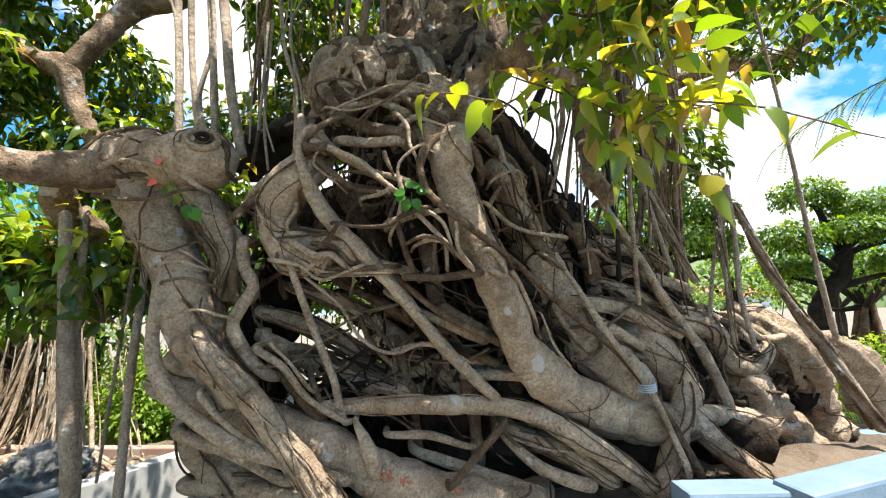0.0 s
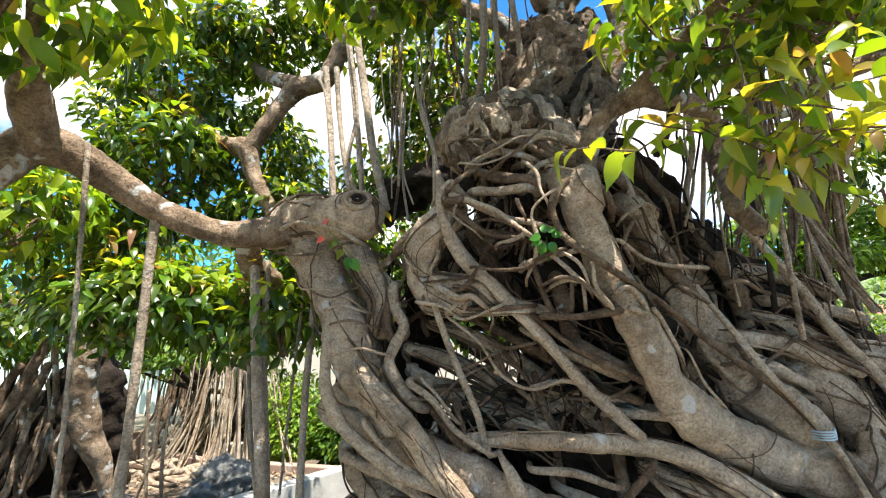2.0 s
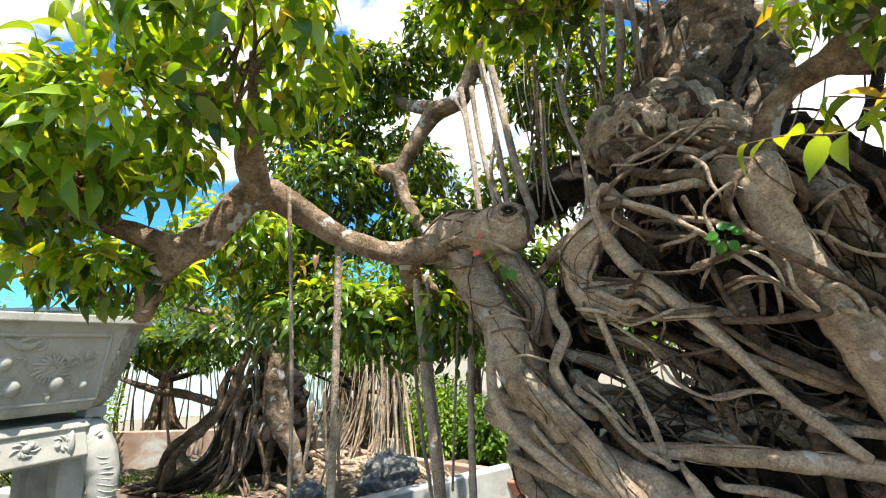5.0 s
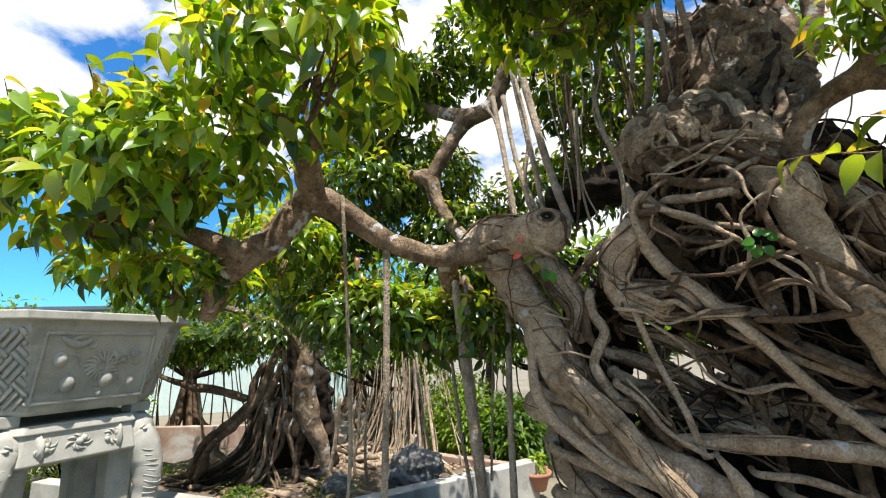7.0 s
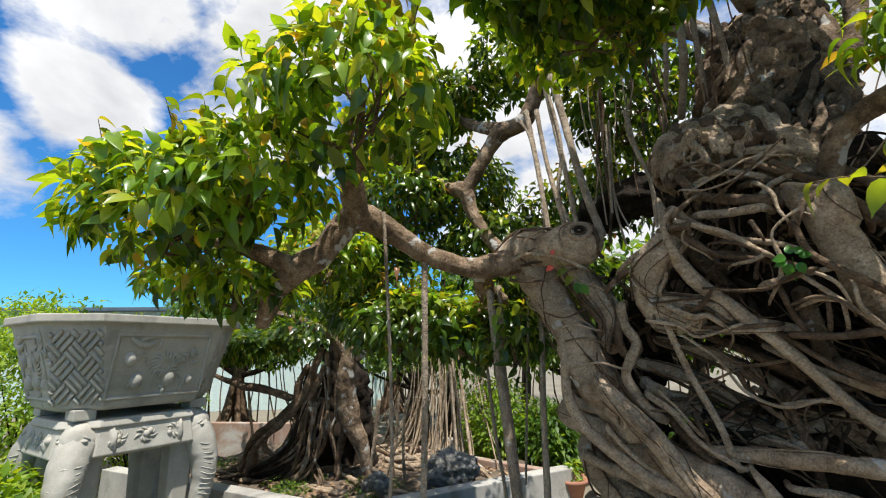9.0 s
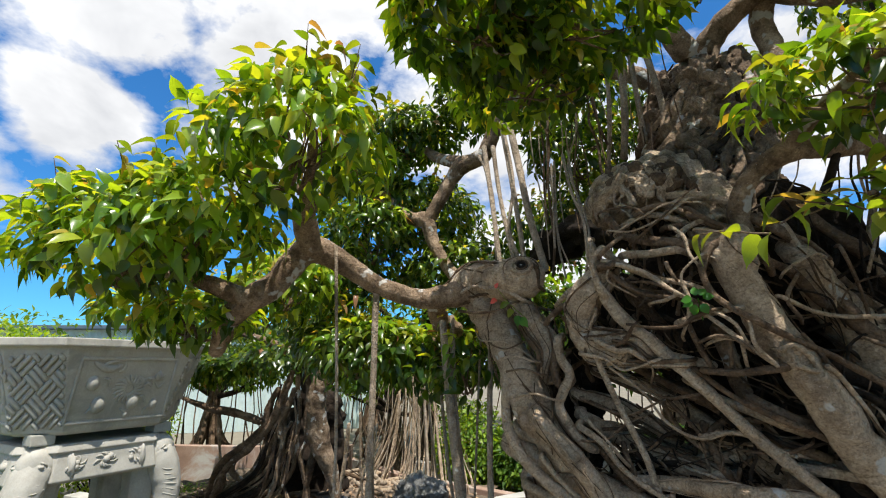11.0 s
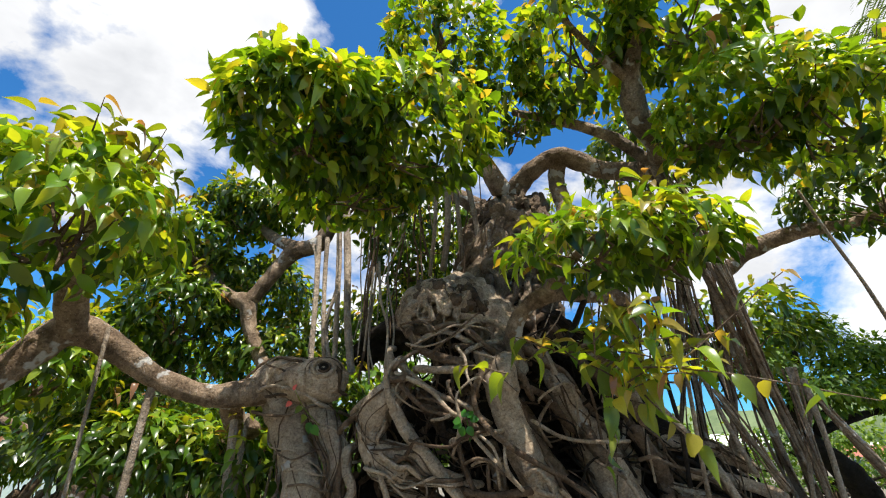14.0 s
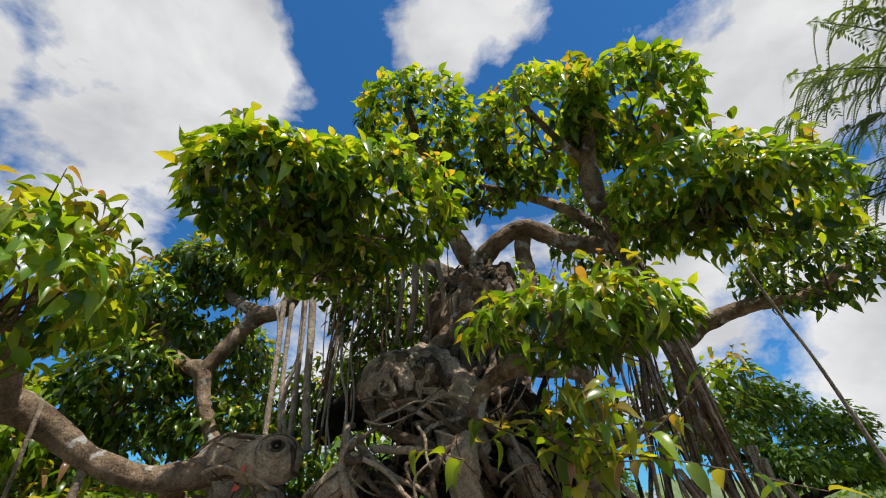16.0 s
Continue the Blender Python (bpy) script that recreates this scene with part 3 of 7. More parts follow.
limb("root", [(-0.052, 1.307, 2.077, 0.0156), (-0.025, 1.297, 1.975, 0.0169), (0.095, 1.307, 1.87, 0.0152), (0.269, 1.466, 1.761, 0.015), (0.457, 1.636, 1.622, 0.0165), (0.633, 1.693, 1.479, 0.0168), (0.784, 1.733, 1.31, 0.0191), (0.862, 1.706, 1.153, 0.0206), (0.912, 1.673, 1.028, 0.0199)])
limb("root", [(0.484, 1.705, 1.764, 0.0152), (0.621, 1.681, 1.526, 0.0168), (0.77, 1.709, 1.319, 0.0168), (0.831, 1.686, 1.159, 0.0163), (0.862, 1.653, 1.036, 0.0158)])
limb("root", [(0.677, 1.776, 2.036, 0.0185), (0.84, 1.858, 1.831, 0.0238), (0.938, 1.833, 1.615, 0.0276), (1.126, 1.954, 1.42, 0.0314), (1.272, 2.047, 1.171, 0.0323)])
limb("root", [(1.007, 1.883, 1.181, 0.0543), (1.323, 2.103, 1.126, 0.0557), (1.688, 2.334, 1.013, 0.0698), (1.977, 2.505, 0.85, 0.0715), (2.136, 2.594, 0.688, 0.0675)])
limb("root", [(1.005, 1.87, 1.162, 0.0582), (1.113, 1.861, 1.055, 0.053), (1.31, 1.944, 0.906, 0.0548)])
limb("root", [(0.974, 1.876, 1.282, 0.0501), (0.912, 1.8, 1.169, 0.0559), (0.797, 1.734, 0.969, 0.0568)])
limb("root", [(1.034, 1.915, 1.55, 0.0429), (1.239, 2.058, 1.502, 0.056), (1.343, 2.133, 1.36, 0.0575), (1.505, 2.201, 1.323, 0.0539), (1.59, 2.211, 1.401, 0.0383)])
limb("root", [(1.806, 2.397, 1.441, 0.128), (1.997, 2.549, 1.18, 0.1576), (2.196, 2.713, 0.832, 0.1891), (2.262, 2.773, 0.593, 0.1908)])
limb("root", [(1.43, 2.237, 1.293, 0.1078), (1.665, 2.375, 1.045, 0.1345), (1.994, 2.574, 0.785, 0.1324)])
limb("root", [(2.481, 2.819, 1.334, 0.1034), (2.757, 2.975, 1.029, 0.1629), (2.991, 3.083, 0.681, 0.2144)])
limb("root", [(0.837, 1.914, 1.511, 0.0934), (0.955, 1.937, 1.365, 0.1025), (1.023, 1.955, 1.222, 0.0842)])
limb("root", [(0.535, 1.755, 1.644, 0.0353), (0.74, 1.83, 1.619, 0.0412), (0.854, 1.836, 1.56, 0.0411), (0.986, 1.877, 1.51, 0.028)])
limb("root", [(0.767, 1.928, 1.779, 0.0343), (0.936, 1.979, 1.755, 0.0376), (1.097, 2.006, 1.703, 0.0355)])
limb("root", [(0.654, 1.934, 1.908, 0.0397), (0.889, 2.024, 1.878, 0.0465), (1.027, 2.051, 1.812, 0.0366)])
limb("root", [(-0.37, 1.414, 2.365, 0.023), (-0.322, 1.42, 2.285, 0.0248), (-0.234, 1.417, 2.24, 0.0265), (-0.097, 1.384, 2.197, 0.024)])
limb("root", [(-0.328, 1.414, 2.191, 0.0226), (-0.232, 1.409, 2.181, 0.0244), (-0.125, 1.384, 2.174, 0.0221)])
limb("root", [(-0.406, 1.414, 2.223, 0.0302), (-0.346, 1.409, 2.16, 0.0225), (-0.229, 1.393, 2.083, 0.0166), (-0.095, 1.354, 2.03, 0.0142), (-0.024, 1.343, 1.979, 0.0123)])
limb("root", [(-0.466, 1.418, 2.277, 0.0229), (-0.442, 1.411, 2.183, 0.0337), (-0.446, 1.404, 2.092, 0.0296)])
limb("root", [(-0.458, 1.404, 2.151, 0.0224), (-0.399, 1.399, 2.128, 0.0186), (-0.285, 1.398, 2.028, 0.0129), (-0.151, 1.366, 1.988, 0.0108)])
limb("root", [(-0.153, 1.38, 1.899, 0.0179), (-0.06, 1.352, 1.919, 0.0141), (0.046, 1.355, 1.935, 0.0124)])
limb("root", [(-0.091, 1.38, 1.727, 0.0176), (0.007, 1.359, 1.72, 0.0173), (0.121, 1.375, 1.736, 0.021)])
limb("root", [(-0.07, 1.345, 1.819, 0.0087), (-0.025, 1.333, 1.834, 0.0103), (0.026, 1.332, 1.824, 0.0086)])
limb("root", [(-0.008, 1.333, 1.825, 0.0086), (-0.014, 1.361, 1.745, 0.0104)])
limb("root", [(0.026, 1.333, 1.821, 0.0086), (0.028, 1.351, 1.748, 0.0086)])
limb("root", [(-0.121, 1.342, 1.882, 0.0122), (-0.098, 1.362, 1.796, 0.0122), (-0.073, 1.379, 1.735, 0.0123)])
limb("root", [(-0.059, 1.331, 1.914, 0.0104), (0.026, 1.333, 1.824, 0.0103), (0.094, 1.351, 1.755, 0.0104)])
limb("root", [(0.022, 1.523, 1.629, 0.0211), (0.138, 1.559, 1.55, 0.0291), (0.238, 1.588, 1.498, 0.0276)])
limb("root", [(-0.177, 1.56, 1.683, 0.0178), (-0.039, 1.567, 1.601, 0.0197), (0.141, 1.616, 1.517, 0.0222)])
limb("root", [(-0.18, 1.75, 1.386, 0.0345), (0.038, 1.74, 1.405, 0.0386), (0.252, 1.723, 1.383, 0.0339)])
limb("root", [(-0.181, 1.587, 1.202, 0.0173), (-0.045, 1.592, 1.198, 0.0193), (0.09, 1.596, 1.158, 0.0154)])
limb("root", [(-0.32, 1.79, 1.427, 0.0311), (-0.053, 1.82, 1.309, 0.0445), (0.21, 1.758, 1.294, 0.0428)])
limb("root", [(0.24, 1.707, 1.143, 0.0206), (0.347, 1.641, 1.066, 0.0313), (0.498, 1.632, 1.012, 0.0309)])
limb("root", [(0.029, 1.499, 1.068, 0.0161), (0.124, 1.532, 1.159, 0.0166), (0.207, 1.581, 1.23, 0.0173)])
limb("root", [(0.411, 1.768, 1.794, 0.0204), (0.461, 1.742, 1.591, 0.0197), (0.616, 1.779, 1.412, 0.0198)])
limb("root", [(0.117, 1.515, 2.298, 0.0284), (0.226, 1.599, 2.221, 0.0255), (0.328, 1.729, 2.113, 0.0227), (0.429, 1.808, 1.964, 0.0234), (0.491, 1.847, 1.849, 0.0284)])
limb("root", [(0.225, 1.585, 2.249, 0.019), (0.274, 1.672, 2.098, 0.0198), (0.314, 1.691, 1.943, 0.0176)])
limb("root", [(-0.105, 1.481, 2.362, 0.022), (-0.025, 1.465, 2.278, 0.0216), (0.053, 1.447, 2.227, 0.0212)])
limb("root", [(-0.148, 1.503, 2.44, 0.0205), (-0.025, 1.508, 2.418, 0.0225), (0.077, 1.512, 2.351, 0.0204)])
limb("root", [(-0.049, 1.337, 2.088, 0.0177), (-0.022, 1.351, 2.149, 0.0233), (0.052, 1.369, 2.183, 0.0219), (0.127, 1.413, 2.141, 0.0224), (0.145, 1.429, 2.087, 0.0188)])
limb("root", [(0.133, 1.379, 1.811, 0.0247), (0.167, 1.387, 1.74, 0.0176), (0.216, 1.429, 1.725, 0.0217)])
limb("root", [(-0.933, 1.544, 1.465, 0.0345), (-0.849, 1.505, 1.44, 0.0298), (-0.793, 1.474, 1.434, 0.0219)])
limb("root", [(-0.663, 1.494, 2.024, 0.0177), (-0.566, 1.445, 2.078, 0.0191), (-0.474, 1.403, 2.092, 0.0186)])
limb("root", [(-0.729, 1.514, 1.949, 0.0198), (-0.637, 1.482, 2.01, 0.0195), (-0.516, 1.419, 2.04, 0.0168)])
limb("root", [(-0.59, 1.447, 1.505, 0.018), (-0.523, 1.492, 1.445, 0.0167), (-0.451, 1.539, 1.336, 0.0151), (-0.332, 1.566, 1.255, 0.0134)])
limb("burl", [(-1.301, 1.528, 2.127, 0.0601), (-1.233, 1.543, 2.152, 0.0843), (-1.174, 1.559, 2.178, 0.1048), (-1.091, 1.575, 2.19, 0.1137), (-0.991, 1.585, 2.187, 0.1065), (-0.908, 1.574, 2.168, 0.0739)])
limb("headburl", [(-0.415, 1.65, 2.492, 0.109), (-0.292, 1.598, 2.544, 0.1305), (-0.188, 1.652, 2.573, 0.1266), (-0.055, 1.693, 2.469, 0.1156), (0.056, 1.614, 2.287, 0.0844)])
limb("limb", [(-1.107, 1.583, 2.193, 0.0978), (-1.168, 1.508, 2.145, 0.0903), (-1.24, 1.434, 2.119, 0.078), (-1.339, 1.329, 2.097, 0.0656), (-1.482, 1.163, 2.159, 0.064), (-1.588, 1.007, 2.267, 0.0728), (-1.678, 0.852, 2.32, 0.0803), (-1.769, 0.755, 2.153, 0.0774), (-1.859, 0.663, 2.057, 0.0753), (-1.989, 0.662, 1.984, 0.0677), (-2.161, 0.702, 1.835, 0.0431)])
limb("limb", [(-1.659, 0.855, 2.309, 0.0749), (-1.604, 0.767, 2.451, 0.0673), (-1.47, 0.679, 2.553, 0.0337), (-1.359, 0.592, 2.687, 0.0191)])
limb("limb", [(-1.585, 0.751, 2.466, 0.0381), (-1.444, 0.788, 2.568, 0.0259), (-1.281, 0.814, 2.628, 0.0183)])
limb("limb", [(-1.848, 0.669, 2.064, 0.0659), (-1.943, 0.492, 2.141, 0.045), (-2.04, 0.301, 2.174, 0.0212), (-2.058, 0.146, 2.171, 0.0118)])
limb("limb", [(-1.943, 0.492, 2.141, 0.027), (-1.85, 0.367, 2.284, 0.0167), (-1.742, 0.283, 2.4, 0.0098)])
limb("limb", [(-1.399, 1.531, 2.152, 0.0661), (-1.446, 1.658, 2.019, 0.0753), (-1.438, 1.798, 1.967, 0.0588), (-1.69, 1.786, 1.87, 0.0578), (-1.8, 1.734, 1.807, 0.051), (-1.916, 1.536, 1.825, 0.0359)])
limb("limb", [(-1.79, 1.738, 1.817, 0.0408), (-1.776, 1.904, 1.681, 0.0388), (-1.722, 2.081, 1.594, 0.0329)])
limb("limb", [(-1.25, 1.80, 2.08, 0.0432), (-1.57, 1.90, 2.42, 0.0540), (-1.69, 1.90, 2.62, 0.0590), (-1.73, 1.88, 2.765, 0.0734), (-1.90, 1.87, 2.83, 0.0634), (-2.17, 1.84, 3.07, 0.0562), (-2.43, 1.80, 3.20, 0.0432), (-2.80, 1.75, 3.34, 0.0259)])
limb("limb", [(-1.74, 1.88, 2.74, 0.0634), (-1.64, 1.90, 2.885, 0.0619), (-1.55, 1.93, 3.045, 0.0605), (-1.455, 1.95, 3.15, 0.0720), (-1.28, 1.96, 3.185, 0.0691), (-1.18, 1.94, 3.34, 0.0648), (-1.06, 1.93, 3.50, 0.0590), (-0.85, 1.95, 3.585, 0.0533), (-0.66, 2.0, 3.62, 0.0490), (-0.38, 2.12, 3.55, 0.0612), (-0.12, 2.2, 3.38, 0.085)])
limb("limb", [(-1.44, 1.95, 3.165, 0.0612), (-1.58, 1.97, 3.235, 0.0576), (-1.73, 2.0, 3.325, 0.0533), (-1.83, 2.0, 3.42, 0.0324)])
limb("limb", [(0.10, 1.56, 2.18, 0.056), (0.09, 1.50, 2.30, 0.048), (0.14, 1.445, 2.41, 0.045), (0.266, 1.441, 2.49, 0.050), (0.397, 1.543, 2.512, 0.047), (0.576, 1.702, 2.52, 0.048), (0.626, 1.857, 2.402, 0.042)])
limb("limb", [(0.266, 1.441, 2.496, 0.0393), (0.368, 1.269, 2.551, 0.0274), (0.464, 1.098, 2.565, 0.0188), (0.579, 1.009, 2.556, 0.0137)])
limb("limb", [(0.626, 1.857, 2.402, 0.0384), (0.58, 1.632, 2.173, 0.0329), (0.526, 1.453, 2.055, 0.0376), (0.563, 1.4, 1.963, 0.0353)])
limb("limb", [(0.57, 1.517, 2.158, 0.0267), (0.458, 1.254, 2.145, 0.0196), (0.373, 1.037, 2.166, 0.0124)])
limb("limb", [(0.57, 1.517, 2.158, 0.0267), (0.664, 1.226, 2.168, 0.0171), (0.742, 1.051, 2.183, 0.0102)])
limb("limb", [(0.025, 2.147, 3.409, 0.102), (0.204, 2.08, 3.573, 0.0784), (0.407, 2.073, 3.654, 0.0784), (0.69, 2.11, 3.514, 0.0758), (0.908, 1.905, 3.346, 0.0748), (0.904, 1.708, 3.364, 0.0801), (0.797, 1.511, 3.44, 0.0737), (0.786, 1.373, 3.606, 0.0548), (0.852, 1.249, 3.76, 0.0301)])
limb("limb", [(0.898, 1.86, 3.318, 0.0467), (1.111, 1.725, 3.32, 0.0408), (1.323, 1.656, 3.222, 0.0323), (1.463, 1.503, 3.225, 0.0192)])
limb("limb", [(0.778, 1.405, 3.554, 0.0335), (0.617, 1.26, 3.661, 0.024), (0.491, 1.146, 3.788, 0.018)])
limb("limb", [(0.407, 2.073, 3.654, 0.0706), (0.37, 2.141, 3.539, 0.0706), (0.385, 2.13, 3.30, 0.0617), (0.36, 2.12, 3.12, 0.058), (0.27, 2.12, 2.9, 0.055), (0.22, 2.12, 2.7, 0.05)])
limb("limb", [(0.886, 1.839, 3.346, 0.04), (0.663, 1.814, 3.581, 0.0423), (0.331, 1.755, 3.737, 0.0329), (0.158, 1.693, 3.769, 0.0256)])
limb("limb", [(1.113, 2.676, 3.179, 0.0567), (1.382, 2.853, 3.007, 0.0486), (1.58, 2.814, 3.135, 0.0689), (1.864, 2.715, 3.199, 0.0667), (2.184, 2.712, 3.223, 0.0463), (2.477, 2.619, 3.374, 0.0303)])
limb("limb", [(0.011, 2.012, 3.423, 0.0834), (-0.102, 1.837, 3.647, 0.0606), (-0.168, 1.634, 3.836, 0.0484), (-0.185, 1.412, 3.98, 0.0359), (-0.21, 1.232, 4.15, 0.0247)])
limb("limb", [(-0.102, 1.837, 3.647, 0.0455), (-0.269, 1.592, 3.772, 0.0329), (-0.413, 1.167, 3.441, 0.0361), (-0.52, 1.063, 3.193, 0.0384), (-0.641, 1.095, 3.102, 0.0329), (-0.427, 1.01, 3.121, 0.0235)])
limb("limb", [(-0.415, 1.175, 3.428, 0.0301), (-0.398, 0.893, 3.307, 0.0209), (-0.479, 0.76, 3.203, 0.0145)])
limb("aerial_root", [(-1.487, 1.152, 2.185, 0.0267), (-1.492, 1.149, 2.05, 0.0236), (-1.493, 1.148, 1.715, 0.0228), (-1.496, 1.146, 1.336, 0.0218), (-1.504, 1.139, 0.926, 0.0207), (-1.509, 1.134, 0.63, 0.0199)])
limb("cord", [(-1.556, 0.924, 2.338, 0.01), (-1.542, 0.938, 2.002, 0.0085), (-1.528, 0.952, 1.626, 0.0081), (-1.521, 0.959, 1.282, 0.0078), (-1.53, 0.95, 0.986, 0.0075)])
limb("aerial_root", [(-1.382, 1.581, 2.004, 0.0301), (-1.353, 1.598, 1.595, 0.0347), (-1.319, 1.617, 1.217, 0.0389), (-1.294, 1.63, 0.916, 0.0403), (-1.279, 1.638, 0.565, 0.0388)])
limb("aerial_root", [(-1.354, 1.638, 2.038, 0.0214), (-1.351, 1.64, 1.593, 0.0234), (-1.321, 1.656, 1.21, 0.0226), (-1.306, 1.664, 0.904, 0.0218), (-1.288, 1.673, 0.548, 0.021)])
limb("aerial_root", [(-1.114, 1.656, 1.897, 0.0201), (-1.136, 1.646, 1.431, 0.022), (-1.144, 1.643, 0.982, 0.0236), (-1.15, 1.64, 0.705, 0.0229)])
limb("aerial_root", [(-1.536, 1.776, 1.589, 0.0128), (-1.508, 1.793, 1.228, 0.0155), (-1.468, 1.816, 0.889, 0.015), (-1.468, 1.816, 0.572, 0.0145)])
limb("aerial_root", [(-1.257, 1.795, 1.95, 0.0094), (-1.293, 1.777, 1.413, 0.009), (-1.319, 1.764, 1.002, 0.0086)])
limb("aerial_root", [(-1.221, 1.860, 3.183, 0.0260), (-1.147, 1.800, 2.780, 0.0220), (-1.085, 1.740, 2.395, 0.0210), (-1.060, 1.720, 2.209, 0.0200)])
limb("aerial_root", [(-1.143, 1.840, 3.151, 0.0220), (-1.081, 1.780, 2.790, 0.0200), (-0.994, 1.700, 2.457, 0.0180), (-0.940, 1.680, 2.241, 0.0180)])
limb("aerial_root", [(-1.081, 1.860, 3.314, 0.0260), (-1.010, 1.800, 2.919, 0.0240), (-0.935, 1.720, 2.545, 0.0220), (-0.895, 1.680, 2.263, 0.0200)])
limb("aerial_root", [(-1.042, 1.870, 3.367, 0.0340), (-0.949, 1.800, 2.939, 0.0310), (-0.856, 1.700, 2.553, 0.0300), (-0.757, 1.620, 2.229, 0.0300)])
limb("aerial_root", [(-1.064, 1.840, 3.277, 0.0160), (-0.979, 1.770, 2.830, 0.0150), (-0.998, 1.720, 2.526, 0.0160), (-0.909, 1.660, 2.288, 0.0160)])
limb("aerial_root", [(-1.269, 1.880, 3.133, 0.0200), (-1.188, 1.820, 2.971, 0.0150), (-1.117, 1.760, 2.593, 0.0140), (-1.098, 1.740, 2.366, 0.0140)])
limb("aerial_root", [(-0.591, 1.638, 3.202, 0.006), (-0.555, 1.55, 2.704, 0.006), (-0.469, 1.396, 2.35, 0.0055), (-0.466, 1.377, 2.2, 0.005)])
limb("aerial_root", [(-0.682, 1.677, 2.839, 0.0086), (-0.693, 1.663, 2.41, 0.0082), (-0.656, 1.629, 2.17, 0.0078)])
limb("aerial_root", [(-0.597, 1.750, 3.373, 0.0070), (-0.545, 1.700, 3.036, 0.0070), (-0.595, 1.640, 2.767, 0.0070), (-0.513, 1.560, 2.460, 0.0070), (-0.485, 1.500, 2.304, 0.0070), (-0.513, 1.470, 2.132, 0.0070)])
limb("aerial_root", [(-0.737, 1.800, 3.298, 0.0055), (-0.742, 1.740, 2.921, 0.0055), (-0.705, 1.680, 2.605, 0.0055), (-0.671, 1.620, 2.377, 0.0055), (-0.616, 1.580, 2.225, 0.0055)])
limb("aerial_root", [(-0.869, 1.800, 3.374, 0.0050), (-0.826, 1.740, 2.909, 0.0050), (-0.759, 1.680, 2.556, 0.0050), (-0.729, 1.620, 2.278, 0.0050)])
limb("aerial_root", [(-0.803, 1.850, 3.429, 0.0045), (-0.810, 1.800, 3.007, 0.0045), (-0.769, 1.740, 2.706, 0.0045), (-0.791, 1.680, 2.418, 0.0045)])
limb("aerial_root", [(-0.685, 1.850, 3.429, 0.0045), (-0.665, 1.800, 3.004, 0.0045), (-0.685, 1.740, 2.719, 0.0045), (-0.661, 1.680, 2.481, 0.0045)])
limb("aerial_root", [(-0.304, 1.809, 3.435, 0.0293), (-0.33, 1.921, 3.166, 0.0288), (-0.388, 2.019, 2.907, 0.0282)])
limb("aerial_root", [(-0.251, 1.822, 3.434, 0.022), (-0.26, 1.937, 3.166, 0.0216), (-0.26, 2.02, 2.858, 0.0208)])
limb("aerial_root", [(-0.38, 1.811, 3.404, 0.0183), (-0.41, 1.902, 3.167, 0.018), (-0.478, 2.017, 2.878, 0.0176)])
limb("aerial_root", [(-0.172, 1.807, 3.391, 0.0252), (-0.145, 1.919, 3.142, 0.0247), (-0.144, 1.979, 2.868, 0.0238)])
limb("aerial_root", [(0.888, 1.815, 3.29, 0.0327), (1.001, 1.937, 2.871, 0.0369), (1.127, 2.139, 2.521, 0.0421), (1.237, 2.389, 2.276, 0.0491), (1.362, 2.668, 1.993, 0.0502), (1.537, 3.038, 1.591, 0.0512)])
limb("aerial_root", [(0.932, 1.844, 3.262, 0.0261), (1.072, 1.924, 2.824, 0.0301), (1.183, 2.1, 2.507, 0.0323), (1.303, 2.365, 2.242, 0.0361), (1.476, 2.73, 1.94, 0.0376), (1.655, 3.131, 1.584, 0.0392)])
limb("aerial_root", [(0.995, 1.859, 3.262, 0.0229), (1.122, 1.969, 2.774, 0.024), (1.247, 2.218, 2.445, 0.0271), (1.392, 2.529, 2.12, 0.0276), (1.746, 3.171, 1.556, 0.0294)])
limb("aerial_root", [(0.998, 2.174, 2.974, 0.0306), (1.019, 2.304, 2.603, 0.0327), (0.988, 2.459, 2.267, 0.032), (1.005, 2.671, 1.864, 0.0314)])
limb("aerial_root", [(0.995, 2.116, 3.06, 0.0238), (0.956, 2.289, 2.604, 0.0229), (0.925, 2.445, 2.267, 0.0224), (0.853, 2.635, 1.865, 0.022)])
limb("aerial_root", [(1.089, 2.076, 2.785, 0.0314), (1.138, 2.333, 2.416, 0.0345), (1.165, 2.55, 2.1, 0.0376), (1.146, 2.757, 1.784, 0.0376)])
limb("aerial_root", [(1.255, 1.925, 2.204, 0.0306), (1.246, 1.931, 1.972, 0.0201), (1.244, 1.932, 1.721, 0.0173), (1.248, 1.93, 1.455, 0.0145)])
limb("aerial_root", [(1.292, 1.933, 2.153, 0.0204), (1.3, 1.928, 1.919, 0.015), (1.297, 1.93, 1.67, 0.0147), (1.321, 1.914, 1.455, 0.0144)])
limb("aerial_root", [(1.329, 1.944, 2.076, 0.0204), (1.475, 2.028, 1.853, 0.0366), (1.628, 2.109, 1.658, 0.0429), (1.801, 2.187, 1.48, 0.0494), (1.961, 2.22, 1.26, 0.0549), (2.121, 2.258, 1.013, 0.0604)])
limb("aerial_root", [(1.304, 1.944, 2.077, 0.0127), (1.241, 1.985, 1.852, 0.0128), (1.198, 2.01, 1.549, 0.0127)])
limb("aerial_root", [(0.924, 1.884, 2.121, 0.0199), (1.02, 1.913, 1.922, 0.0224), (1.115, 1.943, 1.724, 0.0248)])
limb("aerial_root", [(0.877, 1.869, 2.22, 0.0149), (0.946, 1.905, 1.973, 0.0149), (1.017, 1.935, 1.775, 0.0149)])
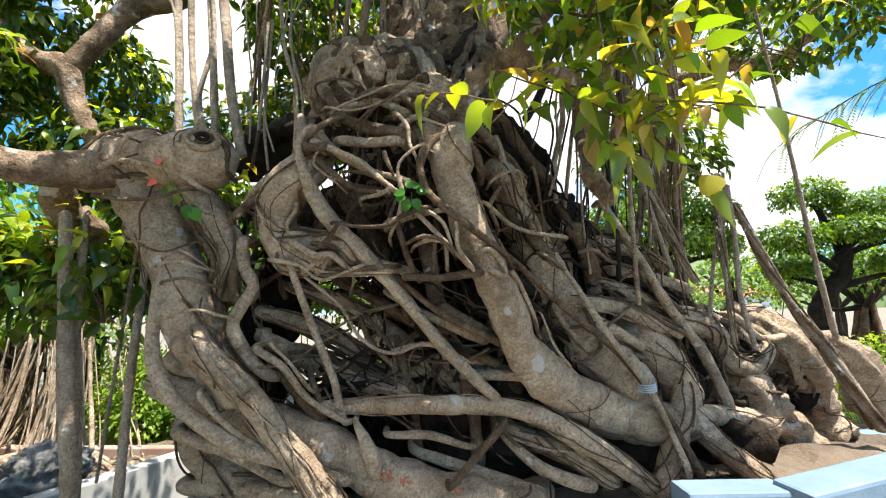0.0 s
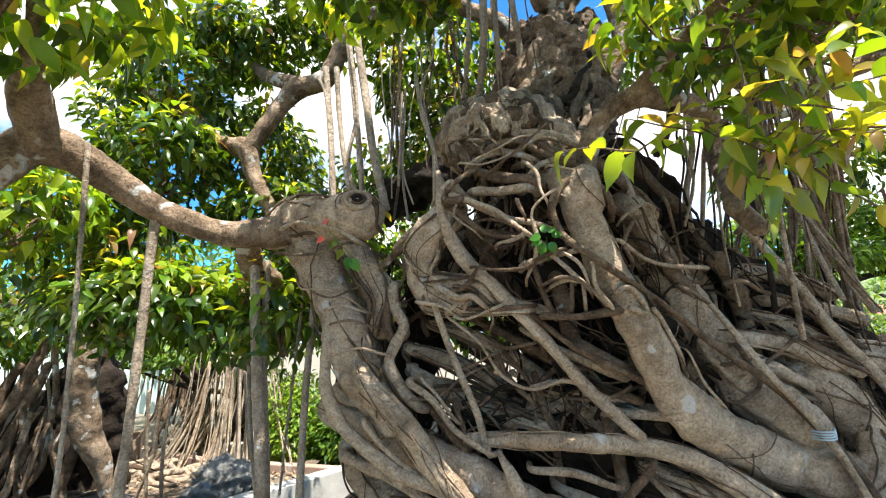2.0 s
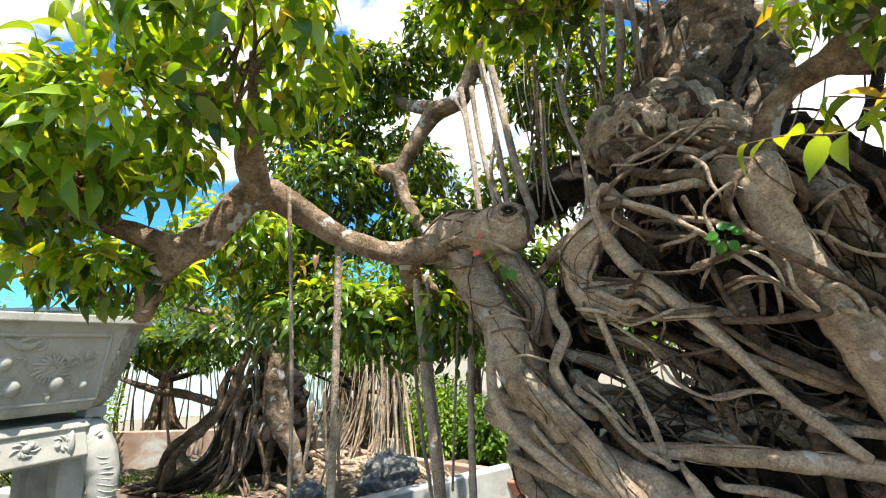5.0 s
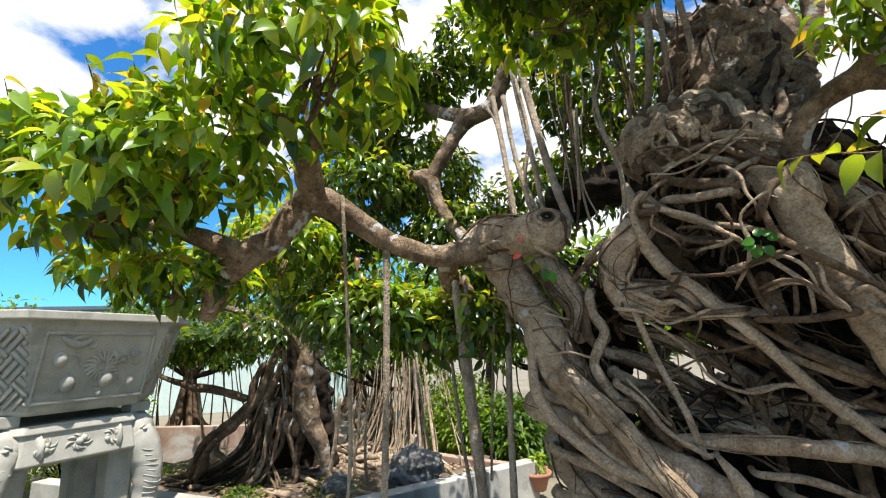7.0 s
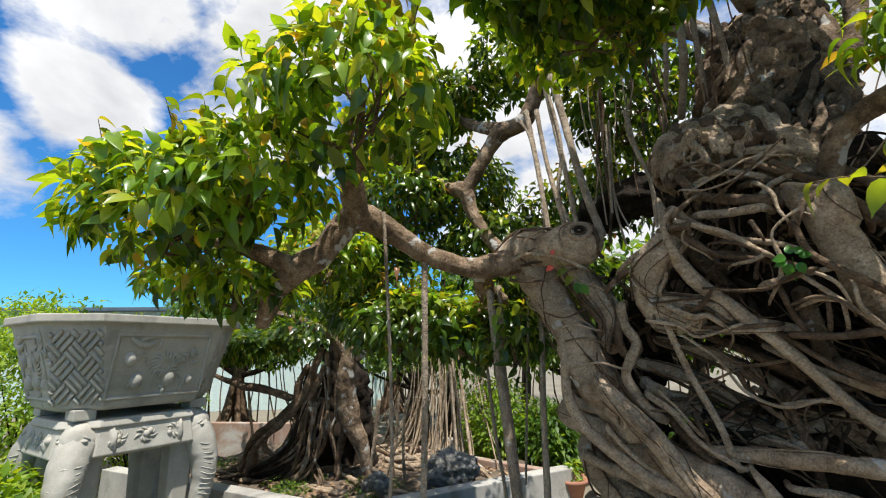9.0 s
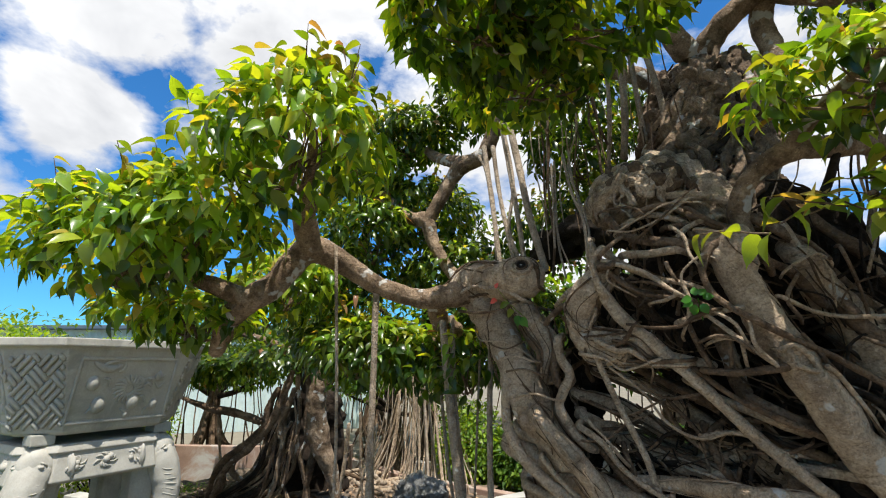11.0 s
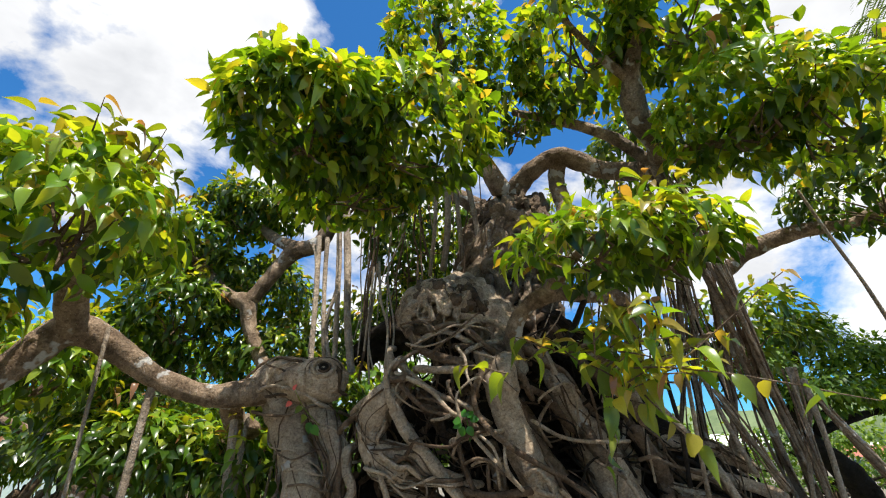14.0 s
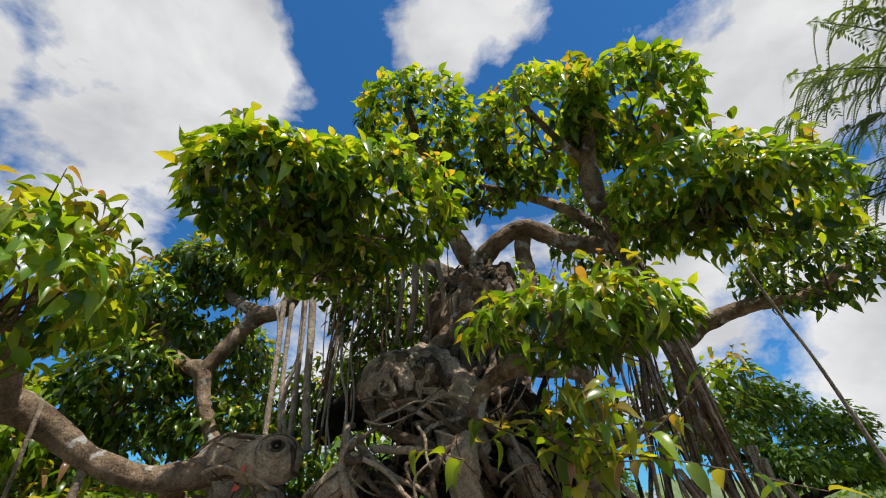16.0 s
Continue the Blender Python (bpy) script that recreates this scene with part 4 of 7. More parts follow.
# slanting straight rod: a support pole drawn as a hanging root
limb("aerial_root", [(1.60, 2.03, 3.14, 0.011), (1.726, 2.139, 2.842, 0.0118), (1.814, 2.217, 2.66, 0.012), (1.937, 2.323, 2.286, 0.0154), (2.063, 2.432, 1.895, 0.0188), (2.179, 2.501, 1.428, 0.022)])
limb("aerial_root", [(-0.55, 1.428, 2.733, 0.0101), (-0.519, 1.409, 2.523, 0.0098), (-0.483, 1.429, 2.386, 0.0098), (-0.475, 1.409, 2.173, 0.0095)])
limb("aerial_root", [(-0.697, 1.667, 2.822, 0.0094), (-0.697, 1.651, 2.585, 0.0091), (-0.703, 1.636, 2.338, 0.0089)])
limb("root", [(-1.166, 1.444, 2.121, 0.0135), (-1.09, 1.437, 2.149, 0.0135), (-0.985, 1.444, 2.133, 0.0135), (-0.885, 1.459, 2.1, 0.0136), (-0.834, 1.482, 2.065, 0.0137)])
limb("root", [(-1.186, 1.462, 2.037, 0.0097), (-1.078, 1.45, 2.017, 0.0096), (-0.962, 1.45, 2.019, 0.0077), (-0.874, 1.477, 2.055, 0.0078)])
limb("root", [(-1.097, 1.434, 2.146, 0.0096), (-1.069, 1.432, 2.226, 0.0097), (-1.002, 1.445, 2.256, 0.0098)])
limb("root", [(-1.011, 1.457, 1.861, 0.0057), (-0.905, 1.429, 1.83, 0.0056), (-0.816, 1.451, 1.864, 0.0057)])
limb("root", [(-0.945, 1.444, 1.786, 0.0056), (-0.847, 1.416, 1.796, 0.0055), (-0.771, 1.432, 1.772, 0.0055)])
limb("root", [(-0.904, 1.426, 1.728, 0.0073), (-0.804, 1.396, 1.738, 0.0072), (-0.736, 1.414, 1.715, 0.0072)])
limb("root", [(-0.85, 1.397, 1.618, 0.0071), (-0.749, 1.36, 1.637, 0.0069), (-0.666, 1.37, 1.615, 0.0069)])
limb("root", [(-0.756, 1.508, 2.134, 0.0141), (-0.747, 1.492, 2.201, 0.016), (-0.79, 1.483, 2.247, 0.014), (-0.853, 1.47, 2.251, 0.0119)])
limb("root", [(0.129, 1.339, 1.792, 0.012), (0.163, 1.361, 1.805, 0.0122), (0.203, 1.385, 1.757, 0.0124), (0.207, 1.39, 1.725, 0.0106), (0.167, 1.356, 1.737, 0.0104)])
limb("root", [(-0.296, 1.448, 2.044, 0.0172), (-0.176, 1.412, 2.011, 0.0148), (-0.062, 1.379, 1.952, 0.0144)])
limb("root", [(-0.429, 1.521, 1.843, 0.0274), (-0.267, 1.504, 1.798, 0.0269), (-0.108, 1.468, 1.753, 0.0224)])
limb("root", [(-0.372, 1.619, 1.73, 0.0207), (-0.183, 1.607, 1.634, 0.0243), (-0.001, 1.623, 1.519, 0.0243), (0.183, 1.657, 1.433, 0.0246)])
limb("root", [(-0.559, 1.677, 1.716, 0.0299), (-0.355, 1.733, 1.649, 0.0393), (-0.134, 1.73, 1.494, 0.0429), (0.081, 1.775, 1.315, 0.0433)])
limb("root", [(-0.296, 1.663, 1.584, 0.0147), (-0.258, 1.688, 1.499, 0.0148), (-0.172, 1.681, 1.416, 0.0146)])
limb("root", [(-0.236, 1.686, 1.52, 0.0169), (-0.045, 1.671, 1.466, 0.0187), (0.142, 1.657, 1.434, 0.0165)])
limb("root", [(-0.263, 1.595, 1.605, 0.0121), (-0.182, 1.599, 1.504, 0.012), (-0.165, 1.619, 1.443, 0.0101)])
limb("root", [(0.555, 1.762, 1.589, 0.0309), (0.663, 1.792, 1.542, 0.0357), (0.783, 1.798, 1.473, 0.0268)])
limb("root", [(0.674, 1.884, 1.728, 0.0334), (0.806, 1.923, 1.679, 0.0483), (0.948, 1.929, 1.592, 0.0481), (1.154, 2.039, 1.575, 0.0357)])
limb("root", [(0.434, 1.831, 1.968, 0.0284), (0.534, 1.874, 1.851, 0.0288), (0.533, 1.817, 1.703, 0.0253), (0.615, 1.751, 1.544, 0.0219)])
limb("root", [(0.934, 1.885, 1.675, 0.0167), (1.098, 1.948, 1.528, 0.0171), (1.175, 2.023, 1.375, 0.0151)])
limb("root", [(0.246, 1.743, 1.173, 0.042), (0.438, 1.68, 1.109, 0.044), (0.593, 1.678, 1.012, 0.0396)])
limb("root", [(-0.093, 1.703, 1.11, 0.0246), (0.092, 1.692, 1.053, 0.0323), (0.3, 1.62, 1.001, 0.0344)])
limb("root", [(-0.298, 1.589, 1.249, 0.0136), (-0.269, 1.541, 1.219, 0.0261), (-0.244, 1.509, 1.188, 0.0362), (-0.225, 1.505, 1.141, 0.0359), (-0.217, 1.548, 1.071, 0.0222)])
limb("root", [(-0.897, 1.578, 1.215, 0.0306), (-0.704, 1.547, 1.166, 0.0298), (-0.517, 1.51, 1.089, 0.0252)])
limb("root", [(-0.759, 1.438, 1.369, 0.0142), (-0.677, 1.444, 1.281, 0.0141), (-0.556, 1.463, 1.19, 0.0141), (-0.459, 1.445, 1.128, 0.0121)])
limb("root", [(-0.584, 1.549, 1.458, 0.0231), (-0.51, 1.57, 1.359, 0.0232), (-0.435, 1.586, 1.271, 0.0213)])
limb("root", [(-0.148, 1.501, 2.373, 0.0183), (-0.076, 1.503, 2.416, 0.0204), (0.037, 1.53, 2.394, 0.0207)])
limb("root", [(-0.163, 1.461, 2.29, 0.0196), (-0.063, 1.446, 2.27, 0.0213), (0.033, 1.421, 2.206, 0.0208)])
limb("root", [(-0.35, 1.491, 2.33, 0.0181), (-0.228, 1.489, 2.369, 0.0202), (-0.103, 1.455, 2.306, 0.0196)])
limb("root", [(-0.263, 1.459, 2.376, 0.0159), (-0.161, 1.445, 2.387, 0.0157), (-0.062, 1.435, 2.316, 0.0155), (0.034, 1.406, 2.229, 0.0151)])
limb("root", [(-0.137, 1.405, 2.203, 0.015), (-0.08, 1.408, 2.263, 0.0152), (0.016, 1.435, 2.294, 0.0155)])
limb("root", [(0.127, 1.429, 2.107, 0.0189), (0.215, 1.555, 2.064, 0.0224), (0.287, 1.652, 1.958, 0.0214), (0.365, 1.725, 1.949, 0.0201)])
limb("root", [(1.428, 2.185, 1.568, 0.022), (1.616, 2.277, 1.451, 0.0255), (1.822, 2.354, 1.472, 0.0265)])
limb("root", [(1.262, 2.114, 1.572, 0.0318), (1.471, 2.224, 1.484, 0.0333), (1.611, 2.288, 1.339, 0.0339)])
limb("root", [(-0.404, 1.359, 2.219, 0.0146), (-0.443, 1.359, 2.171, 0.0181), (-0.438, 1.363, 2.106, 0.0217), (-0.42, 1.384, 2.037, 0.0254)])
limb("root", [(-0.41, 1.344, 2.142, 0.0197), (-0.374, 1.329, 2.135, 0.0229), (-0.357, 1.348, 2.15, 0.018)])
limb("root", [(-0.372, 1.327, 2.123, 0.0053), (-0.382, 1.324, 2.081, 0.007), (-0.342, 1.335, 2.044, 0.0053), (-0.319, 1.356, 2.028, 0.0054)])
limb("root", [(-0.409, 1.356, 2.188, 0.0145), (-0.386, 1.35, 2.208, 0.0145), (-0.322, 1.385, 2.262, 0.0131)])
limb("root", [(-0.392, 1.344, 2.164, 0.0144), (-0.313, 1.357, 2.13, 0.0145), (-0.239, 1.35, 2.091, 0.0143), (-0.163, 1.324, 2.018, 0.0122), (-0.129, 1.331, 1.991, 0.0105)])
limb("root", [(-0.294, 1.358, 2.065, 0.0072), (-0.218, 1.339, 2.05, 0.0089), (-0.153, 1.319, 2.006, 0.0087)])
limb("root", [(-0.145, 1.326, 1.995, 0.0087), (-0.182, 1.337, 1.981, 0.0088), (-0.242, 1.37, 1.978, 0.0072)])
limb("root", [(-0.164, 1.334, 2.117, 0.0107), (-0.154, 1.327, 2.087, 0.0106), (-0.142, 1.327, 2.059, 0.007)])
limb("root", [(-0.04, 1.284, 2.122, 0.0069), (-0.097, 1.283, 2.082, 0.0068), (-0.117, 1.292, 2.046, 0.0068), (-0.104, 1.296, 1.977, 0.0102), (-0.112, 1.302, 1.917, 0.0102), (-0.131, 1.323, 1.878, 0.0086), (-0.149, 1.355, 1.849, 0.007)])
limb("root", [(-0.332, 1.374, 1.904, 0.0072), (-0.237, 1.353, 1.883, 0.0088), (-0.144, 1.317, 1.881, 0.0086), (-0.105, 1.302, 1.905, 0.0102), (-0.031, 1.295, 1.929, 0.0101)])
limb("root", [(-0.023, 1.296, 1.914, 0.0084), (0.019, 1.292, 1.877, 0.0084), (0.04, 1.312, 1.821, 0.0068)])
limb("root", [(-0.091, 1.326, 1.825, 0.0068), (-0.041, 1.302, 1.841, 0.0084), (0.01, 1.3, 1.829, 0.0084), (0.043, 1.317, 1.795, 0.0068)])
limb("root", [(0.058, 1.312, 1.872, 0.0085), (0.063, 1.32, 1.804, 0.0102), (0.104, 1.344, 1.746, 0.0103)])
limb("root", [(-0.144, 1.458, 1.734, 0.013), (-0.034, 1.463, 1.639, 0.0148), (0.04, 1.484, 1.592, 0.0168), (0.154, 1.525, 1.532, 0.019), (0.241, 1.545, 1.491, 0.0173)])
limb("root", [(0.16, 1.43, 1.97, 0.0093), (0.246, 1.524, 1.921, 0.0099), (0.344, 1.623, 1.903, 0.0105), (0.508, 1.766, 1.907, 0.0114)])
limb("root", [(0.219, 1.505, 2.045, 0.0099), (0.176, 1.441, 1.963, 0.0094), (0.2, 1.47, 1.901, 0.0095)])
limb("root", [(0.187, 1.476, 2.061, 0.0078), (0.233, 1.52, 2.099, 0.008), (0.297, 1.596, 2.136, 0.0085), (0.335, 1.643, 2.11, 0.0087)])
limb("root", [(0.271, 1.573, 2.111, 0.0062), (0.292, 1.601, 2.011, 0.0063), (0.339, 1.646, 1.933, 0.0064)])
limb("root", [(0.309, 1.612, 2.127, 0.0064), (0.327, 1.634, 2.041, 0.0064), (0.314, 1.623, 1.94, 0.0063)])
limb("root", [(0.374, 1.659, 2.16, 0.0088), (0.398, 1.696, 2.056, 0.0089), (0.408, 1.702, 1.921, 0.0088)])
limb("root", [(-0.34, 1.38, 2.284, 0.0056), (-0.222, 1.35, 2.321, 0.0055), (-0.13, 1.355, 2.357, 0.0056), (-0.02, 1.376, 2.342, 0.0056)])
limb("root", [(-0.265, 1.38, 2.239, 0.0056), (-0.148, 1.346, 2.309, 0.0055), (-0.038, 1.371, 2.404, 0.0056)])
limb("root", [(-0.371, 1.388, 2.3, 0.0057), (-0.28, 1.362, 2.274, 0.0055), (-0.168, 1.357, 2.3, 0.0055), (-0.057, 1.375, 2.367, 0.0056)])
limb("root", [(-0.406, 1.401, 2.39, 0.0058), (-0.319, 1.363, 2.386, 0.0056), (-0.242, 1.356, 2.361, 0.0056), (-0.207, 1.369, 2.287, 0.0056), (-0.248, 1.388, 2.238, 0.0056)])
limb("root", [(-0.133, 1.371, 2.266, 0.0111), (-0.093, 1.346, 2.211, 0.0108), (-0.084, 1.338, 2.145, 0.0089), (-0.066, 1.336, 2.106, 0.0071)])
limb("root", [(-0.068, 1.383, 2.331, 0.0113), (-0.003, 1.375, 2.265, 0.013), (0.062, 1.383, 2.218, 0.013)])
limb("root", [(-0.048, 1.355, 2.237, 0.0073), (0.016, 1.352, 2.212, 0.0073), (0.052, 1.374, 2.201, 0.0074)])
limb("root", [(-0.324, 1.422, 1.808, 0.0055), (-0.28, 1.436, 1.735, 0.0055), (-0.302, 1.494, 1.682, 0.0057)])
limb("root", [(-0.559, 1.454, 1.798, 0.0094), (-0.46, 1.443, 1.776, 0.0093), (-0.391, 1.467, 1.73, 0.0075), (-0.25, 1.421, 1.77, 0.0073)])
limb("root", [(-0.395, 1.411, 1.827, 0.0091), (-0.352, 1.387, 1.85, 0.0126), (-0.313, 1.372, 1.901, 0.0072)])
limb("root", [(-0.473, 1.42, 1.848, 0.0147), (-0.396, 1.415, 1.805, 0.0164), (-0.347, 1.404, 1.806, 0.0144), (-0.307, 1.428, 1.771, 0.011)])
limb("root", [(-0.579, 1.476, 1.612, 0.0075), (-0.441, 1.584, 1.549, 0.008), (-0.292, 1.543, 1.606, 0.0059)])
limb("root", [(-0.458, 1.497, 1.743, 0.0077), (-0.348, 1.526, 1.646, 0.0078), (-0.279, 1.576, 1.527, 0.0079), (-0.174, 1.542, 1.48, 0.0096), (-0.076, 1.521, 1.508, 0.0076)])
limb("root", [(-0.346, 1.516, 1.684, 0.0058), (-0.266, 1.509, 1.625, 0.0077), (-0.144, 1.455, 1.641, 0.0074)])
limb("root", [(-0.557, 1.476, 1.52, 0.0093), (-0.511, 1.51, 1.461, 0.0094), (-0.446, 1.551, 1.362, 0.0096)])
limb("root", [(-0.581, 1.453, 1.451, 0.0072), (-0.498, 1.527, 1.459, 0.0076), (-0.443, 1.595, 1.509, 0.008), (-0.366, 1.607, 1.547, 0.0061)])
limb("root", [(-0.158, 1.569, 1.487, 0.0098), (-0.039, 1.545, 1.506, 0.0116), (0.097, 1.575, 1.443, 0.0098)])
limb("root", [(-0.041, 1.578, 1.445, 0.0079), (0.077, 1.577, 1.444, 0.0098), (0.154, 1.548, 1.483, 0.0077)])
limb("root", [(0.079, 1.666, 1.393, 0.0287), (0.202, 1.654, 1.385, 0.0264), (0.323, 1.648, 1.376, 0.0223)])
limb("root", [(0.385, 1.637, 1.823, 0.0084), (0.483, 1.701, 1.763, 0.0087), (0.567, 1.72, 1.632, 0.0087)])
limb("root", [(0.349, 1.527, 1.595, 0.0058), (0.384, 1.532, 1.499, 0.0057), (0.456, 1.605, 1.415, 0.006)])
limb("root", [(-0.261, 1.477, 1.795, 0.0152), (-0.147, 1.477, 1.717, 0.0151), (-0.114, 1.526, 1.603, 0.0135)])

# the round knob of the burl with its healed eye
KNOB, EYE_WAY = Vector((-0.86, 1.535, 2.18)), Vector((0.40, -0.80, 0.42)).normalized()
bm = bmesh.new()
bmesh.ops.create_icosphere(bm, subdivisions=5, radius=1.0)
for v in bm.verts:
    w = v.co.normalized()
    near_eye = w.angle(EYE_WAY)
    k = 1 + 0.07 * noise.noise(w * 2.0) + 0.025 * noise.noise(w * 7) + (0.009 * math.sin(near_eye * 34) if 0.5 < near_eye < 1.1 else 0)
    v.co = Vector((w.x * (1.12 if w.x > 0 else 2.3), w.y, w.z * 0.98)) * 0.112 * k
for f in bm.faces:
    f.smooth = True
knob = under(part("burl", bm, BARK, None, "round healed knob of pale wood"))
knob.matrix_basis = Matrix.Translation(KNOB)


def round_eye(theta, a0, a1, r, mat, out=1.0):
    u = EYE_WAY.orthogonal().normalized()
    w = EYE_WAY.cross(u)
    rows = []
    for k in range(15):
        a = radians(a0 + (a1 - a0) * k / 14)
        d = EYE_WAY * math.cos(theta) + (u * math.cos(a) + w * math.sin(a)) * math.sin(theta)
        rows.append((*(KNOB + Vector((d.x * 1.12, d.y, d.z * 0.98)) * 0.1155 * out), r))
    under(tube("eye_rim", rows, mat, None, 8, 0.008, 0.3, 0.1, 30.0))


round_eye(0.40, 0, 360, 0.012, BARK)
round_eye(0.22, 0, 300, 0.006, BARK_FINE)
# near black ring paints the shade in the eye's hole
round_eye(0.12, 0, 340, 0.009, BARK_DARK_AND_SHADE, 1.0)
round_eye(0.60, 150, 330, 0.004, BARK, 0.99)
round_eye(0.76, 140, 340, 0.004, BARK_WARM, 0.99)
round_eye(0.92, 150, 320, 0.004, BARK, 0.99)


# fine roots that run over the trunk
def trunk_face(x, z):
    return 1.60 + 0.20 * max(0, -x - 0.5) + 0.45 * max(0, x - 0.25) + 0.40 * max(0, 1.4 - z) + 0.5 * max(0, z - 2.45)


def crest(x):
    """Height of the trunk's outline over x."""
    return float(np.interp(x, (-0.9, -0.55, -0.4, 0.1, 0.35, 0.6, 0.9, 1.3, 2.2), (2.1, 2.1, 2.55, 2.6, 2.42, 2.06, 1.84, 1.58, 1.15)))


rng = np.random.default_rng(5)


def wander(x, z, heading, depth, r, steps, stride=0.06, bend=0.25, pull=0.0):
    """A root that runs down the trunk's face."""
    rows, goal = [], heading
    for s in range(steps):
        if -0.58 < x < -0.28 and 1.46 < z < 1.68:
            break
        rows.append((x, trunk_face(x, z) + depth + rng.normal() * 0.01 + 0.02 * math.sin(s * 0.9 + x * 7), z, r * (1 - 0.02 * s) * rng.uniform(0.85, 1.15)))
        heading += rng.normal() * bend + pull * (goal - heading)
        x, z = x + stride * math.cos(heading), z + stride * math.sin(heading)
        if z < 0.97 or x < -0.93 or x > 2.3 or z > crest(x):
            break
    return rows


def heading_at(x):
    """Roots fan out: steep on the column at the far end, slanting over the slope."""
    return radians(-62 + 22 * min(1.5, max(-0.3, x)) + rng.normal() * 24)


# roots of a finger's to an arm's width that fill the slope
made = 0
while made < 64:
    x = float(rng.uniform(-0.7, 1.9))
    z = float(rng.uniform(1.1, crest(x)))
    rows = wander(x, z, heading_at(x), float(rng.uniform(0.05, 0.18)), float(rng.uniform(0.012, 0.036)), int(rng.integers(6, 16)), 0.075, 0.16, 0.25)
    if len(rows) > 4:
        made += 1
        # half take the near black bark, deepening the gaps by colour
        under(tube("root", rows, (BARK_FINE, BARK_WARM, BARK_DARK_AND_SHADE, BARK_DARK_AND_SHADE)[made % 4], None, 9, 0.022, 0.22, 0.1, 9.0, "", made * 3.1))

# fine roots, one by one, and the hair roots that none could count
made, hair = 0, []
while made < 760:
    x = float(rng.uniform(-0.88, 1.9))
    z = float(rng.uniform(1.05, crest(x)))
    r = float(rng.choice([0.0028, 0.004, 0.006, 0.009, 0.012], p=[0.25, 0.3, 0.22, 0.15, 0.08]))
    turn = heading_at(x) if rng.random() < 0.7 else rng.uniform(-math.pi, 0)
    rows = wander(x, z, turn, float(rng.uniform(-0.03, 0.14) if made < 250 else rng.uniform(0.06, 0.2)), r, int(rng.integers(5, 14)), 0.05, 0.34, 0.08)
    if len(rows) < 4:
        continue
    made += 1
    if made <= 250:
        under(tube("fine_root", rows, (BARK_FINE, BARK_WARM, BARK_DARK_AND_SHADE, BARK_WARM)[made % 4], None, 6, 0.025, 0.2))
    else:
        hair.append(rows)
# shade between the roots is put into the colour of this hair
under(tubes("matted_root", hair[:200], BARK_DARK_AND_SHADE, None, 5, 0.03, 0.2, "matted thin roots coloured as gap shade", "stuff"))
under(tubes("matted_root", hair[200:], BARK_DARK_AND_SHADE, None, 5, 0.03, 0.2, "matted thin roots coloured as gap shade", "stuff"))

# roots wound over the crown of the trunk: hair roots, then cords and flat bands of bark
def crown_face(a, z, out):
    cx = np.interp(z, (2.2, 2.55, 2.8, 3.0, 3.4), (-0.14, -0.08, -0.02, 0.0, 0.05))
    cy = np.interp(z, (2.2, 2.55, 2.8, 3.0, 3.4), (2.02, 2.07, 2.15, 2.2, 2.27))
    rad = np.interp(z, (2.2, 2.55, 2.8, 3.0, 3.2, 3.4), (0.28, 0.295, 0.305, 0.295, 0.27, 0.21)) + out
    return cx + rad * math.sin(a - 0.3), cy - rad * math.cos(a - 0.3)


for k in range(190):
    a, z, r = rng.uniform(-1.4, 1.8), rng.uniform(2.45, 3.45), float(rng.choice([0.003, 0.006, 0.011, 0.018, 0.028], p=[0.25, 0.28, 0.24, 0.16, 0.07]))
    rows, drift = [], rng.normal() * 0.11
    for step in range(int(rng.integers(6, 12))):
        rows.append((*crown_face(a, z, 0.012 + rng.normal() * 0.008), z, r * rng.uniform(0.6, 1.35)))
        a += rng.normal() * 0.10 + drift
        z -= rng.uniform(0.0, 0.07)
    under(tube("fine_root", rows, (BARK_CRAG, BARK_FINE, BARK_WARM, BARK_DARK_AND_SHADE, BARK_LIMB)[k % 5], None, 9, 0.02, 0.4, 0.35))
for k in range(20):
    a, z, r = rng.uniform(-1.2, 1.7), rng.uniform(3.0, 3.45), float(rng.uniform(0.016, 0.038))
    rows, lean = [], rng.normal() * 0.06
    for step in range(int(rng.integers(7, 13))):
        rows.append((*crown_face(a, z, 0.02 + rng.normal() * 0.01), z, r * rng.uniform(0.7, 1.3)))
        a += rng.normal() * 0.07 + lean
        z -= rng.uniform(0.04, 0.09)
    under(tube("root", rows, (BARK_CRAG, BARK_LIMB, BARK_WARM)[k % 3], None, 12, 0.018, 0.4, 0.4, 12.0, "", k * 2.9))

# strands that drop from the low limb on to the slope
for k in range(26):
    x = float(rng.uniform(0.12, 1.25))
    y = trunk_face(x, 2.0) + 0.10 + rng.normal() * 0.10
    z0 = crest(x) - 0.25 + rng.uniform(-0.1, 0.1)
    z1 = z0 + rng.uniform(0.25, 0.6)
    r = float(rng.choice([0.003, 0.005, 0.009, 0.014], p=[0.35, 0.35, 0.2, 0.1]))
    top = np.array((0.55 + 0.28 * x + rng.normal() * 0.06, 1.88 + rng.normal() * 0.07, 3.10 + rng.normal() * 0.10))
    rows = [(*(np.array((x, y, z0)) * (1 - s) + top * s + rng.normal(size=3) * 0.012), r * (1.1 - 0.3 * s)) for s in (0, 0.15, 0.3, 0.45, 0.6, 0.8, 1.0)]
    under(tube("aerial_root", rows, (BARK_FINE, BARK, BARK_DARK_AND_SHADE)[k % 3], None, 6, 0.04, 0.15))

